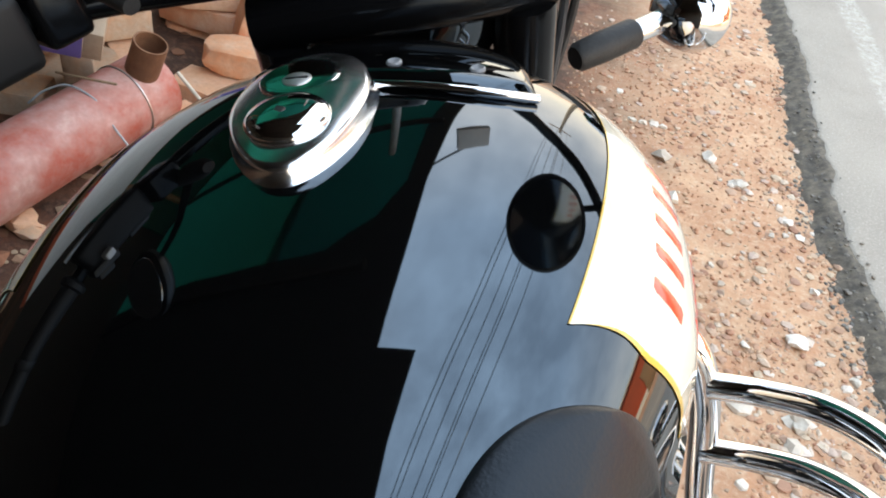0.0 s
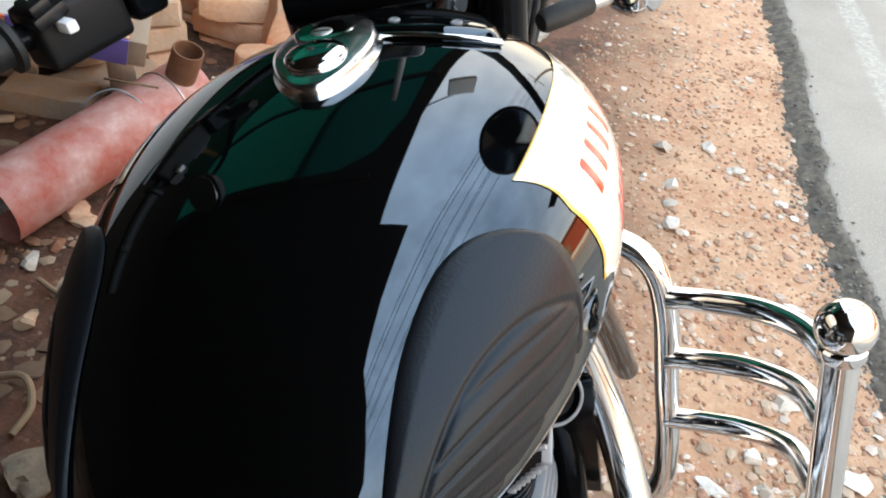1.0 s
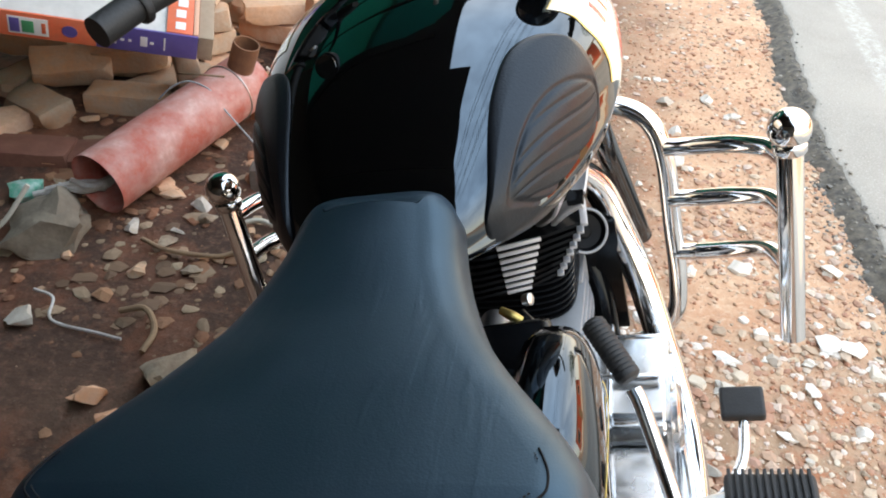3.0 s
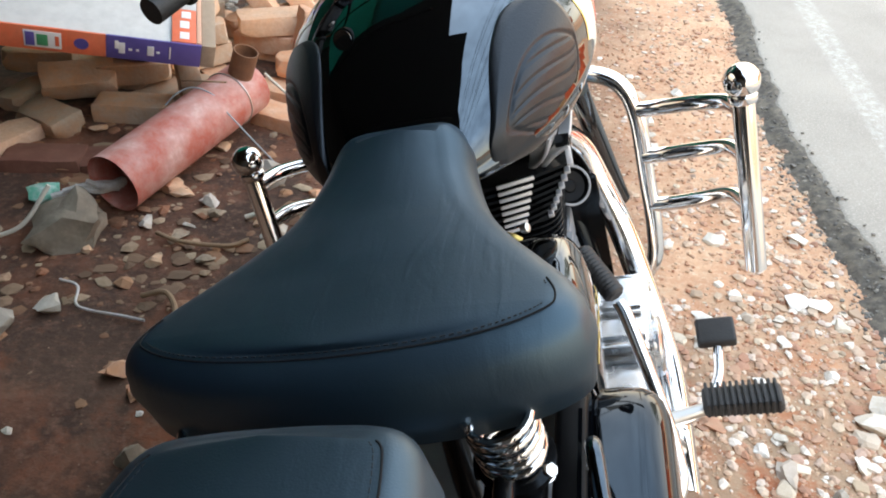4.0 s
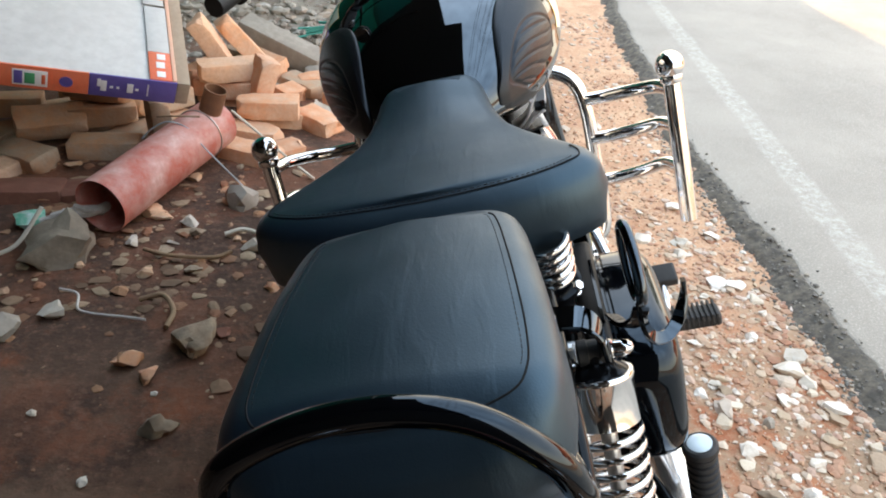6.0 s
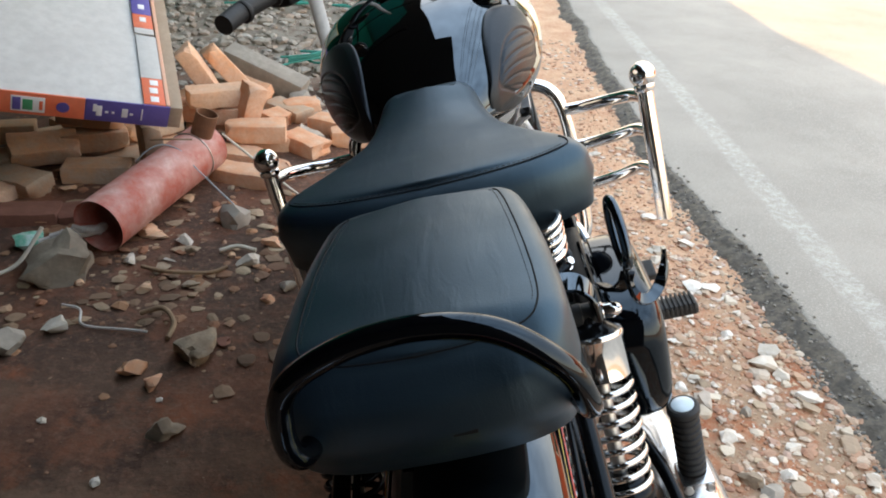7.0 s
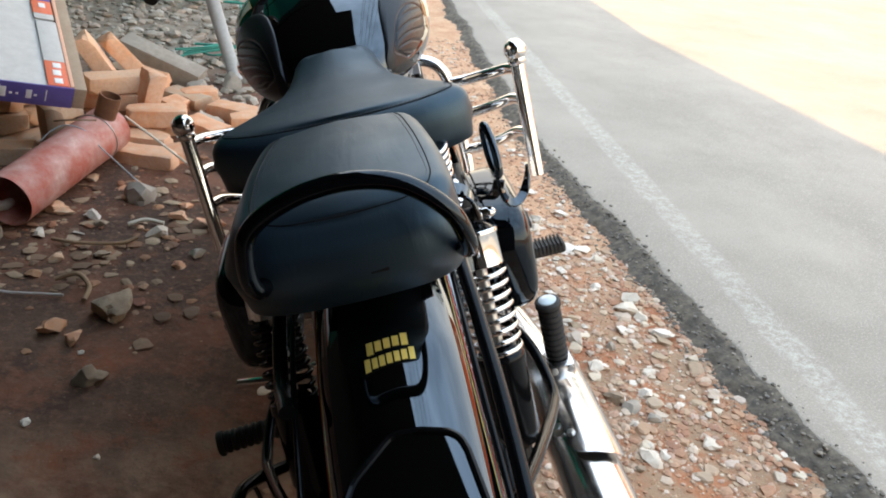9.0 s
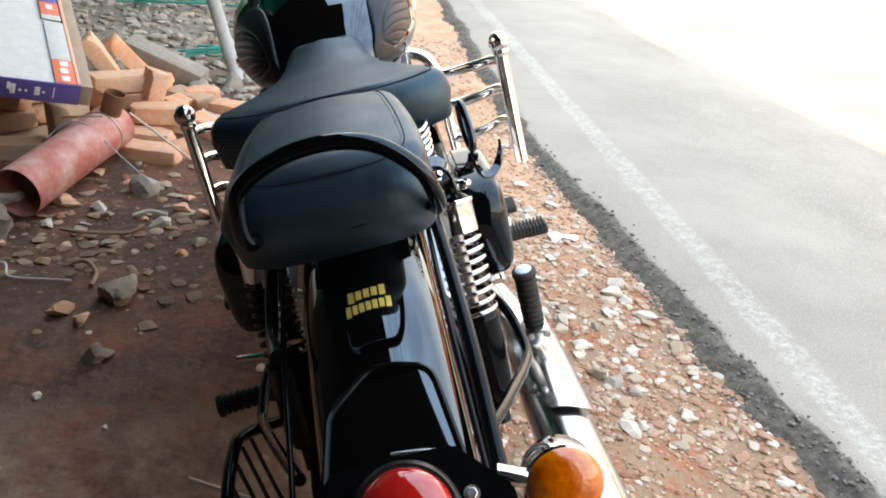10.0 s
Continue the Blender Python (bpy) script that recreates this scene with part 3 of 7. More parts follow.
def build_gravel():
    def on_verge(rng):
        y = rng.uniform(-1.6, 4.2) if rng.random() < 0.75 else rng.uniform(-0.6, 1.6)
        x = rng.uniform(0.25, 1.12)
        if x > road_edge(y) + 0.03 or rng.random() > 0.35 + 0.65 * min(1, max(0, (x - 0.25) / 0.35)):
            return None
        if rng.random() < min(0.45, max(0.0, (y - 0.95) * 0.6)) or noise.noise(Vector((x * 4, y * 4, 21))) > rng.uniform(0.05, 0.6):
            return None
        return x, y, hill(x, y)
    scatter("verge_gravel", 30000, on_verge, lambda r: 0.0018 + 0.014 * r.random() ** 4.6, GRAVEL, "mixed red and white gravel on the roadside verge", "gravel", 5, flat=0.45, sink=0.36)

    def stony(rng):
        y = rng.uniform(-1.4, 1.1)
        x = road_edge(y) - 0.04 - abs(rng.gauss(0, 0.24))
        if x < 0.42 or noise.noise(Vector((x * 5, y * 5, 33))) > rng.uniform(-0.15, 0.35):
            return None
        return x, y, hill(x, y)
    scatter("verge_chips", 720, stony, lambda r: 0.006 + 0.025 * r.random() ** 3.4, CHIPS, "cream, tan and grey flat stone chips on the verge", "stone chips", 51, flat=0.42, sink=0.30, cuts=5)

    def soil_spot(rng):
        y, x = rng.uniform(-1.5, 3.0), rng.uniform(0.2, 1.1)
        if x > road_edge(y) + 0.02:
            return None
        return x, y, hill(x, y)
    scatter("soil_crumbs", 14000, soil_spot, lambda r: 0.0014 + 0.006 * r.random() ** 3, SOIL, "red-brown soil crumbs between the verge gravel", "soil", 9, 0.7, 0.3)

    def by_edge(rng):
        y = rng.uniform(-1.5, 4.0)
        if rng.random() < (y - 0.6) * 0.35:
            return None
        x = road_edge(y) + rng.gauss(0.014, 0.032)
        return x, y, max(hill(x, y), -0.01 + 0.043 * min(1, max(0, (x - road_edge(y) + 0.01) / 0.066)))
    scatter("edge_chippings", 8000, by_edge, lambda r: 0.0016 + 0.0065 * r.random() ** 3.4, TARGRAVEL, "loose tarred chippings along the road edge", "chippings", 6)

    def left_side(rng):
        x, y = rng.uniform(-1.9, 0.15), rng.uniform(-0.9, 2.6)
        if rng.random() > 0.012 + 0.6 * math.exp(-(((x + 1.0) / 0.8) ** 2 + ((y - 1.3) / 0.55) ** 2)):
            return None
        return x, y, hill(x, y)
    scatter("earth_debris", 6500, left_side, lambda r: 0.0025 + 0.021 * r.random() ** 3.4, DEBRIS, "crumbs of brick and mortar strewn on damp earth", "debris", 7, 0.32, 0.28)

    def litter_spot(rng):
        x, y = rng.gauss(-0.72, 0.28), rng.gauss(1.02, 0.24)
        return x, y, hill(x, y)
    scatter("ground_litter", 260, litter_spot, lambda r: 0.005 + 0.026 * r.random() ** 2.4, LITTER, "flat pale chips, scraps and dead leaves on damp earth", "litter", 17, 0.16, 0.1)

    def far_left(rng):
        x, y = rng.uniform(-3.2, 0.1), rng.uniform(2.4, 6.5)
        return x, y, hill(x, y)
    scatter("far_rubble", 6500, far_left, lambda r: 0.006 + 0.036 * r.random() ** 3.0, GREYDEBRIS, "grey broken stone and mortar rubble on the ground", "rubble", 8)


def stone_thing(name, x, y, size, material, label, seed, flat=0.6, group="", detail=2, category="stone", z=None, sink=0.2):
    rng = random.Random(seed)
    v, f = pebble(rng, size, flat, detail)
    # facet: pull points to a few random planes
    for _ in range(5):
        d = Vector((rng.gauss(0, 1), rng.gauss(0, 1), rng.gauss(0, 0.8))).normalized()
        lim = size * rng.uniform(0.5, 0.8) * (1 if abs(d.z) < 0.5 else flat)
        v = [p - d * max(0, p.dot(d) - lim) for p in v]
    off = Vector((seed * 1.7, seed * 0.9, 3))
    rough = size * (0.17 if detail > 2 else 0.08)
    v = [p + p.normalized() * rough * (noise.noise(p * (2.6 / size) + off) + 0.5 * noise.noise(p * (6 / size) + off)) for p in v]
    lo = min(p.z for p in v)
    hi = max(p.z for p in v)
    v = [Vector((p.x, p.y, p.z - lo)) for p in v]
    me = mesh(name, v, f, material)
    me.set_sharp_from_angle(angle=radians(40 if detail > 2 else 26))
    z0 = hill(x, y) if z is None else z
    return thing(name, me, label, category, group, m=pose(x, y, z0 - sink * (hi - lo)))


def brick_mesh(seed, size=(0.23, 0.11, 0.07), broken=False):
    """A worn clay brick with chipped corners and an uneven face, base at z 0."""
    rng = random.Random(seed)
    bm = rbox(size, (0, 0, size[2] / 2), 0.006, segments=2)
    bmesh.ops.subdivide_edges(bm, edges=[e for e in bm.edges if e.calc_length() > 0.05], cuts=3, use_grid_fill=True)
    off = Vector((seed * 3.7, seed * 1.3, 0))
    for v in bm.verts:
        q = v.co * 22 + off
        v.co += Vector((noise.noise(q), noise.noise(q + Vector((9, 0, 0))), noise.noise(q + Vector((0, 9, 0))))) * 0.0045
    for _ in range(3):
        c = Vector((rng.choice((-1, 1)) * size[0] / 2, rng.choice((-1, 1)) * size[1] / 2, rng.choice((0, 1)) * size[2]))
        rad = rng.uniform(0.02, 0.045)
        for v in bm.verts:
            d = (v.co - c).length
            if d < rad:
                v.co += (Vector((0, 0, size[2] / 2)) - v.co) * 0.22 * (1 - d / rad)
    if broken:
        cut = rng.uniform(-0.2, 0.2) * size[0]
        for v in bm.verts:
            lim = cut + 0.02 * noise.noise(v.co * 40 + off)
            if v.co.x > lim:
                v.co.x = lim + (v.co.x - lim) * 0.08
    bmesh.ops.triangulate(bm, faces=[f for f in bm.faces if len(f.verts) > 4])
    me = bpy.data.meshes.new("brick")
    bm.to_mesh(me)
    bm.free()
    me.polygons.foreach_set("use_smooth", [True] * len(me.polygons))
    me.set_sharp_from_angle(angle=radians(35))
    return me


def build_bricks():
    shapes = [brick_mesh(i) for i in range(6)]
    halves = [brick_mesh(20 + i, broken=True) for i in range(4)]

    def lay(x, y, z, rz, rx=0, ry=0, k=0, half=False, material=BRICK, label="weathered orange clay brick lying in the rubble pile"):
        me = (halves if half else shapes)[k % (4 if half else 6)].copy()
        me.materials.clear()
        me.materials.append(material)
        if material in (TANBRICK, GREYBRICK):
            rz, rx, ry = rz + 26 * noise.noise(Vector((x * 9, y * 9, z * 9))), rx + 9 * noise.noise(Vector((x * 7, y * 7, 4))), ry + 9 * noise.noise(Vector((x * 7, y * 7, 8)))
        thing("brick", me, label, "brick", "loose bricks in the rubble pile", m=pose(x, y, z, rx, ry, rz))
    grey = "brick caked with grey mortar in the rubble pile"
    red = "dark damp red brick lying flat on the earth"
    tan = "dusty tan clay brick lying in the rubble pile"
    piece = "broken half of an orange clay brick"
    for row in BRICKS:
        x, y, z, rz, rx, ry, k, what = row
        lay(x, y, z, rz, rx, ry, k, half=what == "h", material={"g": GREYBRICK, "d": DARKBRICK, "t": TANBRICK}.get(what, BRICK),
            label={"g": grey, "d": red, "h": piece, "t": tan}.get(what, "weathered orange clay brick lying in the rubble pile"))


BRICKS = [
    # x, y, z, turn, tips, shape, kind
    (-0.635, 1.67, 0.00, -14, 0, 0, 0, ""), (-0.69, 1.85, 0.00, -10, 0, 0, 1, ""), (-0.64, 1.95, 0.078, 8, 2, 0, 2, ""), (-0.60, 2.02, 0.00, 14, 0, 0, 3, ""),
    (-0.67, 2.11, 0.13, 24, 8, -74, 5, ""), (-0.58, 2.24, 0.00, -38, 0, 10, 2, "h"), (-0.44, 2.00, 0.00, -30, 0, 8, 0, "h"),
    (-0.86, 2.16, 0.00, 8, 0, 0, 3, ""), (-0.85, 2.14, 0.078, -6, 0, 0, 4, ""), (-0.83, 2.12, 0.155, 26, 2, 0, 5, ""),
    (-1.00, 2.30, 0.00, 76, 0, 0, 1, ""), (-0.98, 2.31, 0.078, 70, 0, 0, 2, ""), (-0.97, 2.28, 0.22, 20, 6, 58, 1, ""), (-0.88, 2.40, 0.20, 24, 0, 50, 2, ""), (-0.86, 2.42, 0.00, 50, 0, 0, 4, ""), (-0.84, 2.40, 0.078, 40, 0, 0, 0, ""),
    (-0.93, 1.98, 0.00, 50, 0, 0, 2, "h"), (-0.99, 1.66, 0.11, 30, 0, 90, 3, "g"), (-1.20, 1.78, 0.078, 20, 0, 0, 0, "t"), (-1.22, 1.82, 0.155, -10, 0, 0, 3, "g"), (-1.05, 1.95, 0.078, 60, 0, 0, 2, "t"), (-1.06, 1.96, 0.155, 30, 0, 0, 1, "t"), (-1.10, 2.0, 0.233, 10, 0, 0, 1, "t"),
    (-0.78, 2.55, 0.05, -40, 24, 0, 3, ""), (-1.00, 2.55, 0.00, 40, 0, 0, 2, ""), (-0.92, 2.78, 0.00, -35, 0, 0, 5, "g"),
    (-0.60, 2.42, 0.00, -40, 0, 0, 3, "g"), (-0.36, 2.26, 0.00, -25, 0, 0, 4, ""), (-0.26, 2.15, 0.00, 10, 0, 0, 1, "h"),
    (-1.36, 1.50, 0.015, -17, 0, 0, 3, "g"), (-1.13, 1.60, 0.025, 6, 0, 0, 4, "t"), (-1.35, 1.68, 0.08, 28, 20, 0, 5, "t"), (-1.10, 1.78, 0.00, 75, 0, 0, 0, "g"),
    (-1.27, 1.30, -0.02, 10, 0, 0, 4, "d"), (-1.42, 1.36, 0.00, 70, 0, 0, 1, ""), (-1.06, 1.36, -0.03, 24, 3, 0, 5, "d"), (-1.55, 1.30, -0.01, 12, 0, 4, 3, "h"),
    (-1.28, 1.80, 0.00, -12, 0, 0, 1, "t"), (-1.52, 1.68, 0.00, 80, 0, 0, 1, "g"), (-1.55, 1.80, 0.078, 10, 0, 0, 2, "t"), (-1.45, 1.95, 0.00, 30, 0, 0, 0, "t"),
    (-1.28, 1.98, 0.078, 15, 0, 0, 2, ""), (-1.10, 2.05, 0.00, -15, 0, 0, 4, ""), (-1.20, 2.45, 0.00, 12, 0, 0, 0, ""), (-1.25, 2.40, 0.078, -20, 0, 0, 2, "g"),
    (-1.40, 2.15, 0.00, 55, 0, 0, 3, ""), (-1.00, 1.78, 0.00, 84, 0, 0, 3, "g"), (-0.52, 2.50, 0.00, 25, 0, 0, 1, "h"), (-0.47, 1.78, -0.01, 40, 0, 0, 2, "h"),
]

# ---- rubble side things ----


def build_pipe():
    """Red steel pipe with a short rusty branch near its far end, lying on the rubble."""
    root = thing("steel_pipe", None, "short red steel pipe with a rusty branch stub on rubble", "pipe")
    a, b = Vector((-0.945, 1.10, 0.098)), Vector((-0.762, 1.665, 0.150))
    root.location = (0, 0, 0)
    d = (b - a).normalized()
    R = 0.085
    outer = lathe([(R - 0.006, 0.012), (R, 0.0), (R, (b - a).length), (R - 0.006, (b - a).length)], a, d, 40)
    inner = lathe([(R - 0.006, 0.012), (R - 0.006, (b - a).length)], a, d, 40)
    v, f = outer
    f = f[:-2]
    iv, jf = inner
    part("pipe_body", join((v, f), (iv, [q[::-1] for q in jf[:-2]])), REDPIPE, root)
    side = Vector((0.33, -0.02, 0.94)).normalized()
    o = a + d * ((b - a).length - 0.065)
    v, f = lathe([(0.038, 0.03), (0.038, 0.160), (0.034, 0.160), (0.034, 0.05)], o, side, 28)
    part("branch", (v, f[:-2] + [tuple(range(3 * 28, 4 * 28))]), RUST, root, "rusty open branch stub")
    for k, at in enumerate((0.50,)):
        part("wire_band", lathe([(R + 0.0005, 0), (R + 0.003, 0.001), (R + 0.003, 0.004), (R + 0.0005, 0.005)], a + d * at, d, 40), STEEL, root, "thin wire wound round the pipe")
    e = a + d * ((b - a).length - 0.003)
    part("end_plate", lathe([(R - 0.007, -0.002), (R - 0.007, 0.004)], e, d, 36), REDPIPE, root)


def build_carton():
    """Flat printed carton lying on the bricks: pale panel, printed rim towards the viewer and along one side."""
    root = thing("carton", None, "flat grey-white carton with orange and violet printed rim on bricks", "carton")
    c = Vector((-0.815, 1.485, 0.347))              # near right upper corner
    ux = Vector((-0.385, -0.17, 0.085)).normalized()  # along the printed rim
    uy = Vector((-0.29, 0.88, 0.32)).normalized()
    uz = ux.cross(uy).normalized()
    uz = uz if uz.z > 0 else -uz
    uy = uz.cross(ux) if uz.cross(ux).y > 0 else -uz.cross(ux)
    m = Matrix((ux, uy, uz)).transposed().to_4x4()
    m.translation = c
    root.matrix_world = m
    LX, LY, H = 1.0, 0.95, 0.082

    def board(name, x0, x1, y0, y1, z0, z1, material, label="", parent=root):
        return part(name, rbox((x1 - x0, y1 - y0, z1 - z0), ((x0 + x1) / 2, (y0 + y1) / 2, (z0 + z1) / 2), 0.0025), material, parent, label)
    board("bottom", 0.006, LX, 0.008, LY, -0.05, -0.044, CARDWHITE)
    board("panel", 0.05, LX - 0.01, 0.012, LY - 0.01, -0.012, -0.006, CARDWHITE, "smudged grey-white card panel")
    rim = board("printed_rim", 0.255, LX, 0, 0.006, -H, 0.0, CARDORANGE, "orange printed rim")
    blue = board("printed_rim", 0.0, 0.255, 0, 0.006, -H, 0.0, CARDBLUE, "violet-blue printed rim")
    flap = board("side_flap", 0.014, 0.082, 0.0065, 0.15, -0.004, 0.002, CARDORANGE, "orange printed flap")
    board("side_flap", 0.014, 0.082, 0.1505, 0.405, -0.004, 0.002, CARDWHITE, "pale unprinted flap")
    board("side_flap", 0.018, 0.085, 0.415, 0.450, -0.002, 0.004, CARDWHITE, "pale unprinted flap")
    board("side_flap", 0.018, 0.085, 0.4505, 0.54, -0.002, 0.004, CARDORANGE, "orange printed flap")
    board("side_flap", 0.018, 0.085, 0.5405, LY, -0.002, 0.004, CARDBLUE, "violet-blue printed flap")
    board("flap_edge", 0.0, 0.0135, 0.0065, LY, -0.006, 0.0035, PEACH, "pale orange folded edge")
    board("side_wall", -0.040, -0.001, 0.004, LY, -H, -0.002, CARDBROWN, "bare brown cardboard side wall")
    board("back_wall", 0.0, LX, LY, LY + 0.006, -H, 0.0, CARDBROWN)

    def mark(parent, x0, x1, z0, z1, mm, lift=0.0):
        z0, z1 = z0 * 1.3, z1 * 1.3
        part("print", rbox((x1 - x0, 0.0014, z1 - z0), ((x0 + x1) / 2, -0.0006 - lift, (z0 + z1) / 2), 0.0004), mm, parent)
    # printed marks, as plain shapes
    for x0, x1, z0, z1, mm in ((0.368, 0.462, -0.054, -0.010, WHITEPRINT), (0.435, 0.458, -0.050, -0.014, CARDBLUE), (0.402, 0.430, -0.048, -0.018, GREENPRINT), (0.374, 0.384, -0.046, -0.020, CARDORANGE)):
        mark(rim, x0, x1, z0, z1, mm, 0.0 if mm is WHITEPRINT else 0.001)
    part("print", lathe([(0.019, 0), (0.019, 0.0012), (0.015, 0.0014), (0.015, 0.0008)], (0.318, -0.0002, -0.042), (0, -1, 0), 20), CARDBLUE, rim)
    for x0, x1, z0, z1 in ((0.205, 0.222, -0.046, -0.016), (0.222, 0.232, -0.034, -0.012), (0.186, 0.196, -0.036, -0.030), (0.168, 0.176, -0.036, -0.030), (0.128, 0.146, -0.044, -0.018), (0.112, 0.122, -0.036, -0.030), (0.083, 0.087, -0.048, -0.014)):
        mark(blue, x0, x1, z0, z1, WHITEPRINT)
    for x0, x1, y0, y1 in ((0.034, 0.060, 0.020, 0.048), (0.034, 0.060, 0.066, 0.096), (0.030, 0.056, 0.110, 0.138), (0.040, 0.062, 0.490, 0.520), (0.040, 0.062, 0.575, 0.605)):
        part("print", rbox((x1 - x0, y1 - y0, 0.0014), ((x0 + x1) / 2, (y0 + y1) / 2, 0.0026 if y0 < 0.4 else 0.0046), 0.0004), WHITEPRINT, flap)


def build_left_clutter():
    pole = thing("metal_pole", None, "grey painted metal pole leaning over the rubble", "pole")
    part("shaft", tube([(-0.40, 2.90, -0.05), (-0.80, 3.00, 1.35), (-1.20, 3.10, 2.72)], 0.034, 20), PVC, pole)
    # stones that lie in known spots
    stone_thing("rock", -1.02, 0.99, 0.115, DARKROCK, "grey angular rock lying on the damp earth", 3, 0.75, detail=3, category="rock")
    stone_thing("rock", -0.54, 0.60, 0.058, DULLSTONE, "pale stained stone on the damp earth", 14, 0.7, detail=3, category="rock")
    stone_thing("rock", -0.53, 0.31, 0.036, DARKROCK, "small grey-green stone on the damp earth", 15, 0.9, detail=3, category="rock")
    stone_thing("rock", -1.00, 0.60, 0.05, CONCRETE, "small grey stone on the damp earth", 16, 0.8, detail=2, category="rock")
    stone_thing("rock", -0.60, 1.35, 0.06, CONCRETE, "grey stone beside the red pipe", 17, 0.7, detail=2, category="rock")
    stone_thing("rock", -0.56, 2.60, 0.075, CONCRETE, "grey broken lump of concrete behind the bricks", 18, 0.7, detail=2, category="rock")
    stone_thing("rock", -0.42, 2.72, 0.06, CONCRETE, "grey broken lump of concrete behind the bricks", 19, 0.7, detail=2, category="rock")
    stone_thing("rock", -0.455, 2.12, 0.075, STONE, "pale flat stone beside the bricks", 20, 0.45, detail=2, category="rock")
    rng = random.Random(11)
    for i in range(24):
        x, y = rng.gauss(-0.78, 0.22), rng.gauss(1.15, 0.20)
        s = rng.uniform(0.016, 0.040)
        stone_thing("rubble_piece", x, y, s, rng.choice((TANBRICK, STONE, BRICK, DULLSTONE, BRICK, TANBRICK)), "small piece of broken brick or mortar on the earth", 100 + i, 0.36, "rubble pieces on the earth", category="rubble")
    for i, (x, y, s, mm) in enumerate(((-0.76, 0.91, 0.03, TANBRICK), (-0.72, 1.19, 0.032, STONE), (-0.66, 0.52, 0.04, BRICK), (-0.60, 0.47, 0.03, BRICK),
                                       (-0.40, 0.88, 0.022, BRICK), (-0.48, 0.66, 0.02, DARKBRICK), (-0.92, 0.70, 0.03, PALESTONE), (-0.12, 0.27, 0.018, PALESTONE),
                                       (-0.36, 0.95, 0.03, STONE), (-0.85, 1.24, 0.04, BRICK), (-0.50, 1.08, 0.045, STONE), (-0.45, 1.2, 0.03, BRICK),
                                       (-0.57, 0.42, 0.012, PALESTONE), (-0.62, 0.15, 0.014, PALESTONE), (-0.80, 0.33, 0.012, PALESTONE), (-0.45, 0.05, 0.012, PALESTONE))):
        stone_thing("rubble_piece", x, y, s, mm, "small pale or brick-red fragment on the damp earth", 200 + i, 0.55, "rubble pieces on the earth", category="rubble")
    # broken grey plank of concrete behind the bricks
    slab = thing("concrete_block", None, "broken grey concrete plank behind the brick heap", "concrete block", m=pose(-0.74, 2.68, 0.13, 8, 20, -12))
    part("block", rbox((0.40, 0.12, 0.10), (0, 0, 0), 0.012), CONCRETE, slab)
    # strings and scraps
    for pts, r, name, label, mm in (
        ([(-0.70, 1.66, 0.20), (-0.60, 1.62, 0.14), (-0.48, 1.58, 0.06), (-0.40, 1.54, 0.02)], 0.0045, "stick", "thin pale stick lying against the bricks", STRING),
        ([(-0.935, 1.440, 0.170), (-0.900, 1.455, 0.204), (-0.850, 1.465, 0.225), (-0.790, 1.462, 0.208), (-0.752, 1.452, 0.165), (-0.67, 1.430, 0.090), (-0.588, 1.409, 0.018)], 0.0024, "cord", "thin grey cord hanging over the red pipe", PVC),
        ([(-0.90, 1.50, 0.225), (-0.84, 1.49, 0.235), (-0.76, 1.50, 0.235)], 0.003, "twig", "thin dry twig on the red pipe", WOOD),
        ([(-0.93, 0.77, 0.03), (-0.88, 0.76, 0.025), (-0.86, 0.71, 0.015), (-0.82, 0.695, 0.013), (-0.74, 0.69, 0.013), (-0.68, 0.685, 0.012)], 0.0034, "plastic_strip", "crumpled white plastic strip on the damp earth", PLASTICWHITE),
        ([(-0.72, 0.76, 0.02), (-0.66, 0.765, 0.035), (-0.62, 0.72, 0.02), (-0.62, 0.66, 0.012)], 0.007, "pipe_shard", "curved brown shard on the damp earth", WOOD),
        ([(-0.80, 1.02, 0.014), (-0.72, 0.99, 0.018), (-0.60, 1.0, 0.014), (-0.55, 1.03, 0.02)], 0.006, "twig", "dry brown twig on the damp earth", WOOD),
        ([(-1.20, 0.90, 0.02), (-1.12, 0.94, 0.05), (-1.06, 1.0, 0.14)], 0.006, "stick", "thin pale stick leaning on the grey rock", STRING),
        ([(-0.60, 1.14, 0.012), (-0.55, 1.16, 0.02), (-0.49, 1.15, 0.014)], 0.007, "twig", "pale dry twig on the damp earth", STRING),
        ([(-0.24, -0.14, 0.012), (-0.12, -0.20, 0.014), (0.02, -0.26, 0.012)], 0.004, "stick", "thin pale stick under the motorcycle", STRING),
    ):
        ob = thing(name, None, label, name.replace("_", " "))
        part("strand", tube(pts, r, 8), mm, ob)
    bag = thing("plastic_wrapper", None, "crumpled silver plastic wrapper in the pipe mouth", "wrapper")
    part("sheet", join(*[tube([(-1.12 + 0.03 * k, 1.08 + 0.012 * k, 0.05 + 0.012 * k), (-1.04 + 0.02 * k, 1.12, 0.06 + 0.014 * (k % 2)), (-0.96, 1.15 + 0.01 * k, 0.06)], [0.008, 0.014], 7) for k in range(4)]),
         PLASTICWHITE, bag)
    cap = thing("plastic_wrapper", None, "small green and white plastic wrapper on the earth", "wrapper")
    v, f = pebble(random.Random(5), 0.032, 0.7, 2)
    part("sheet", ([p + Vector((-1.17, 1.12, 0.03)) for p in v], f), GREENCAP, cap)
    rng = random.Random(4)
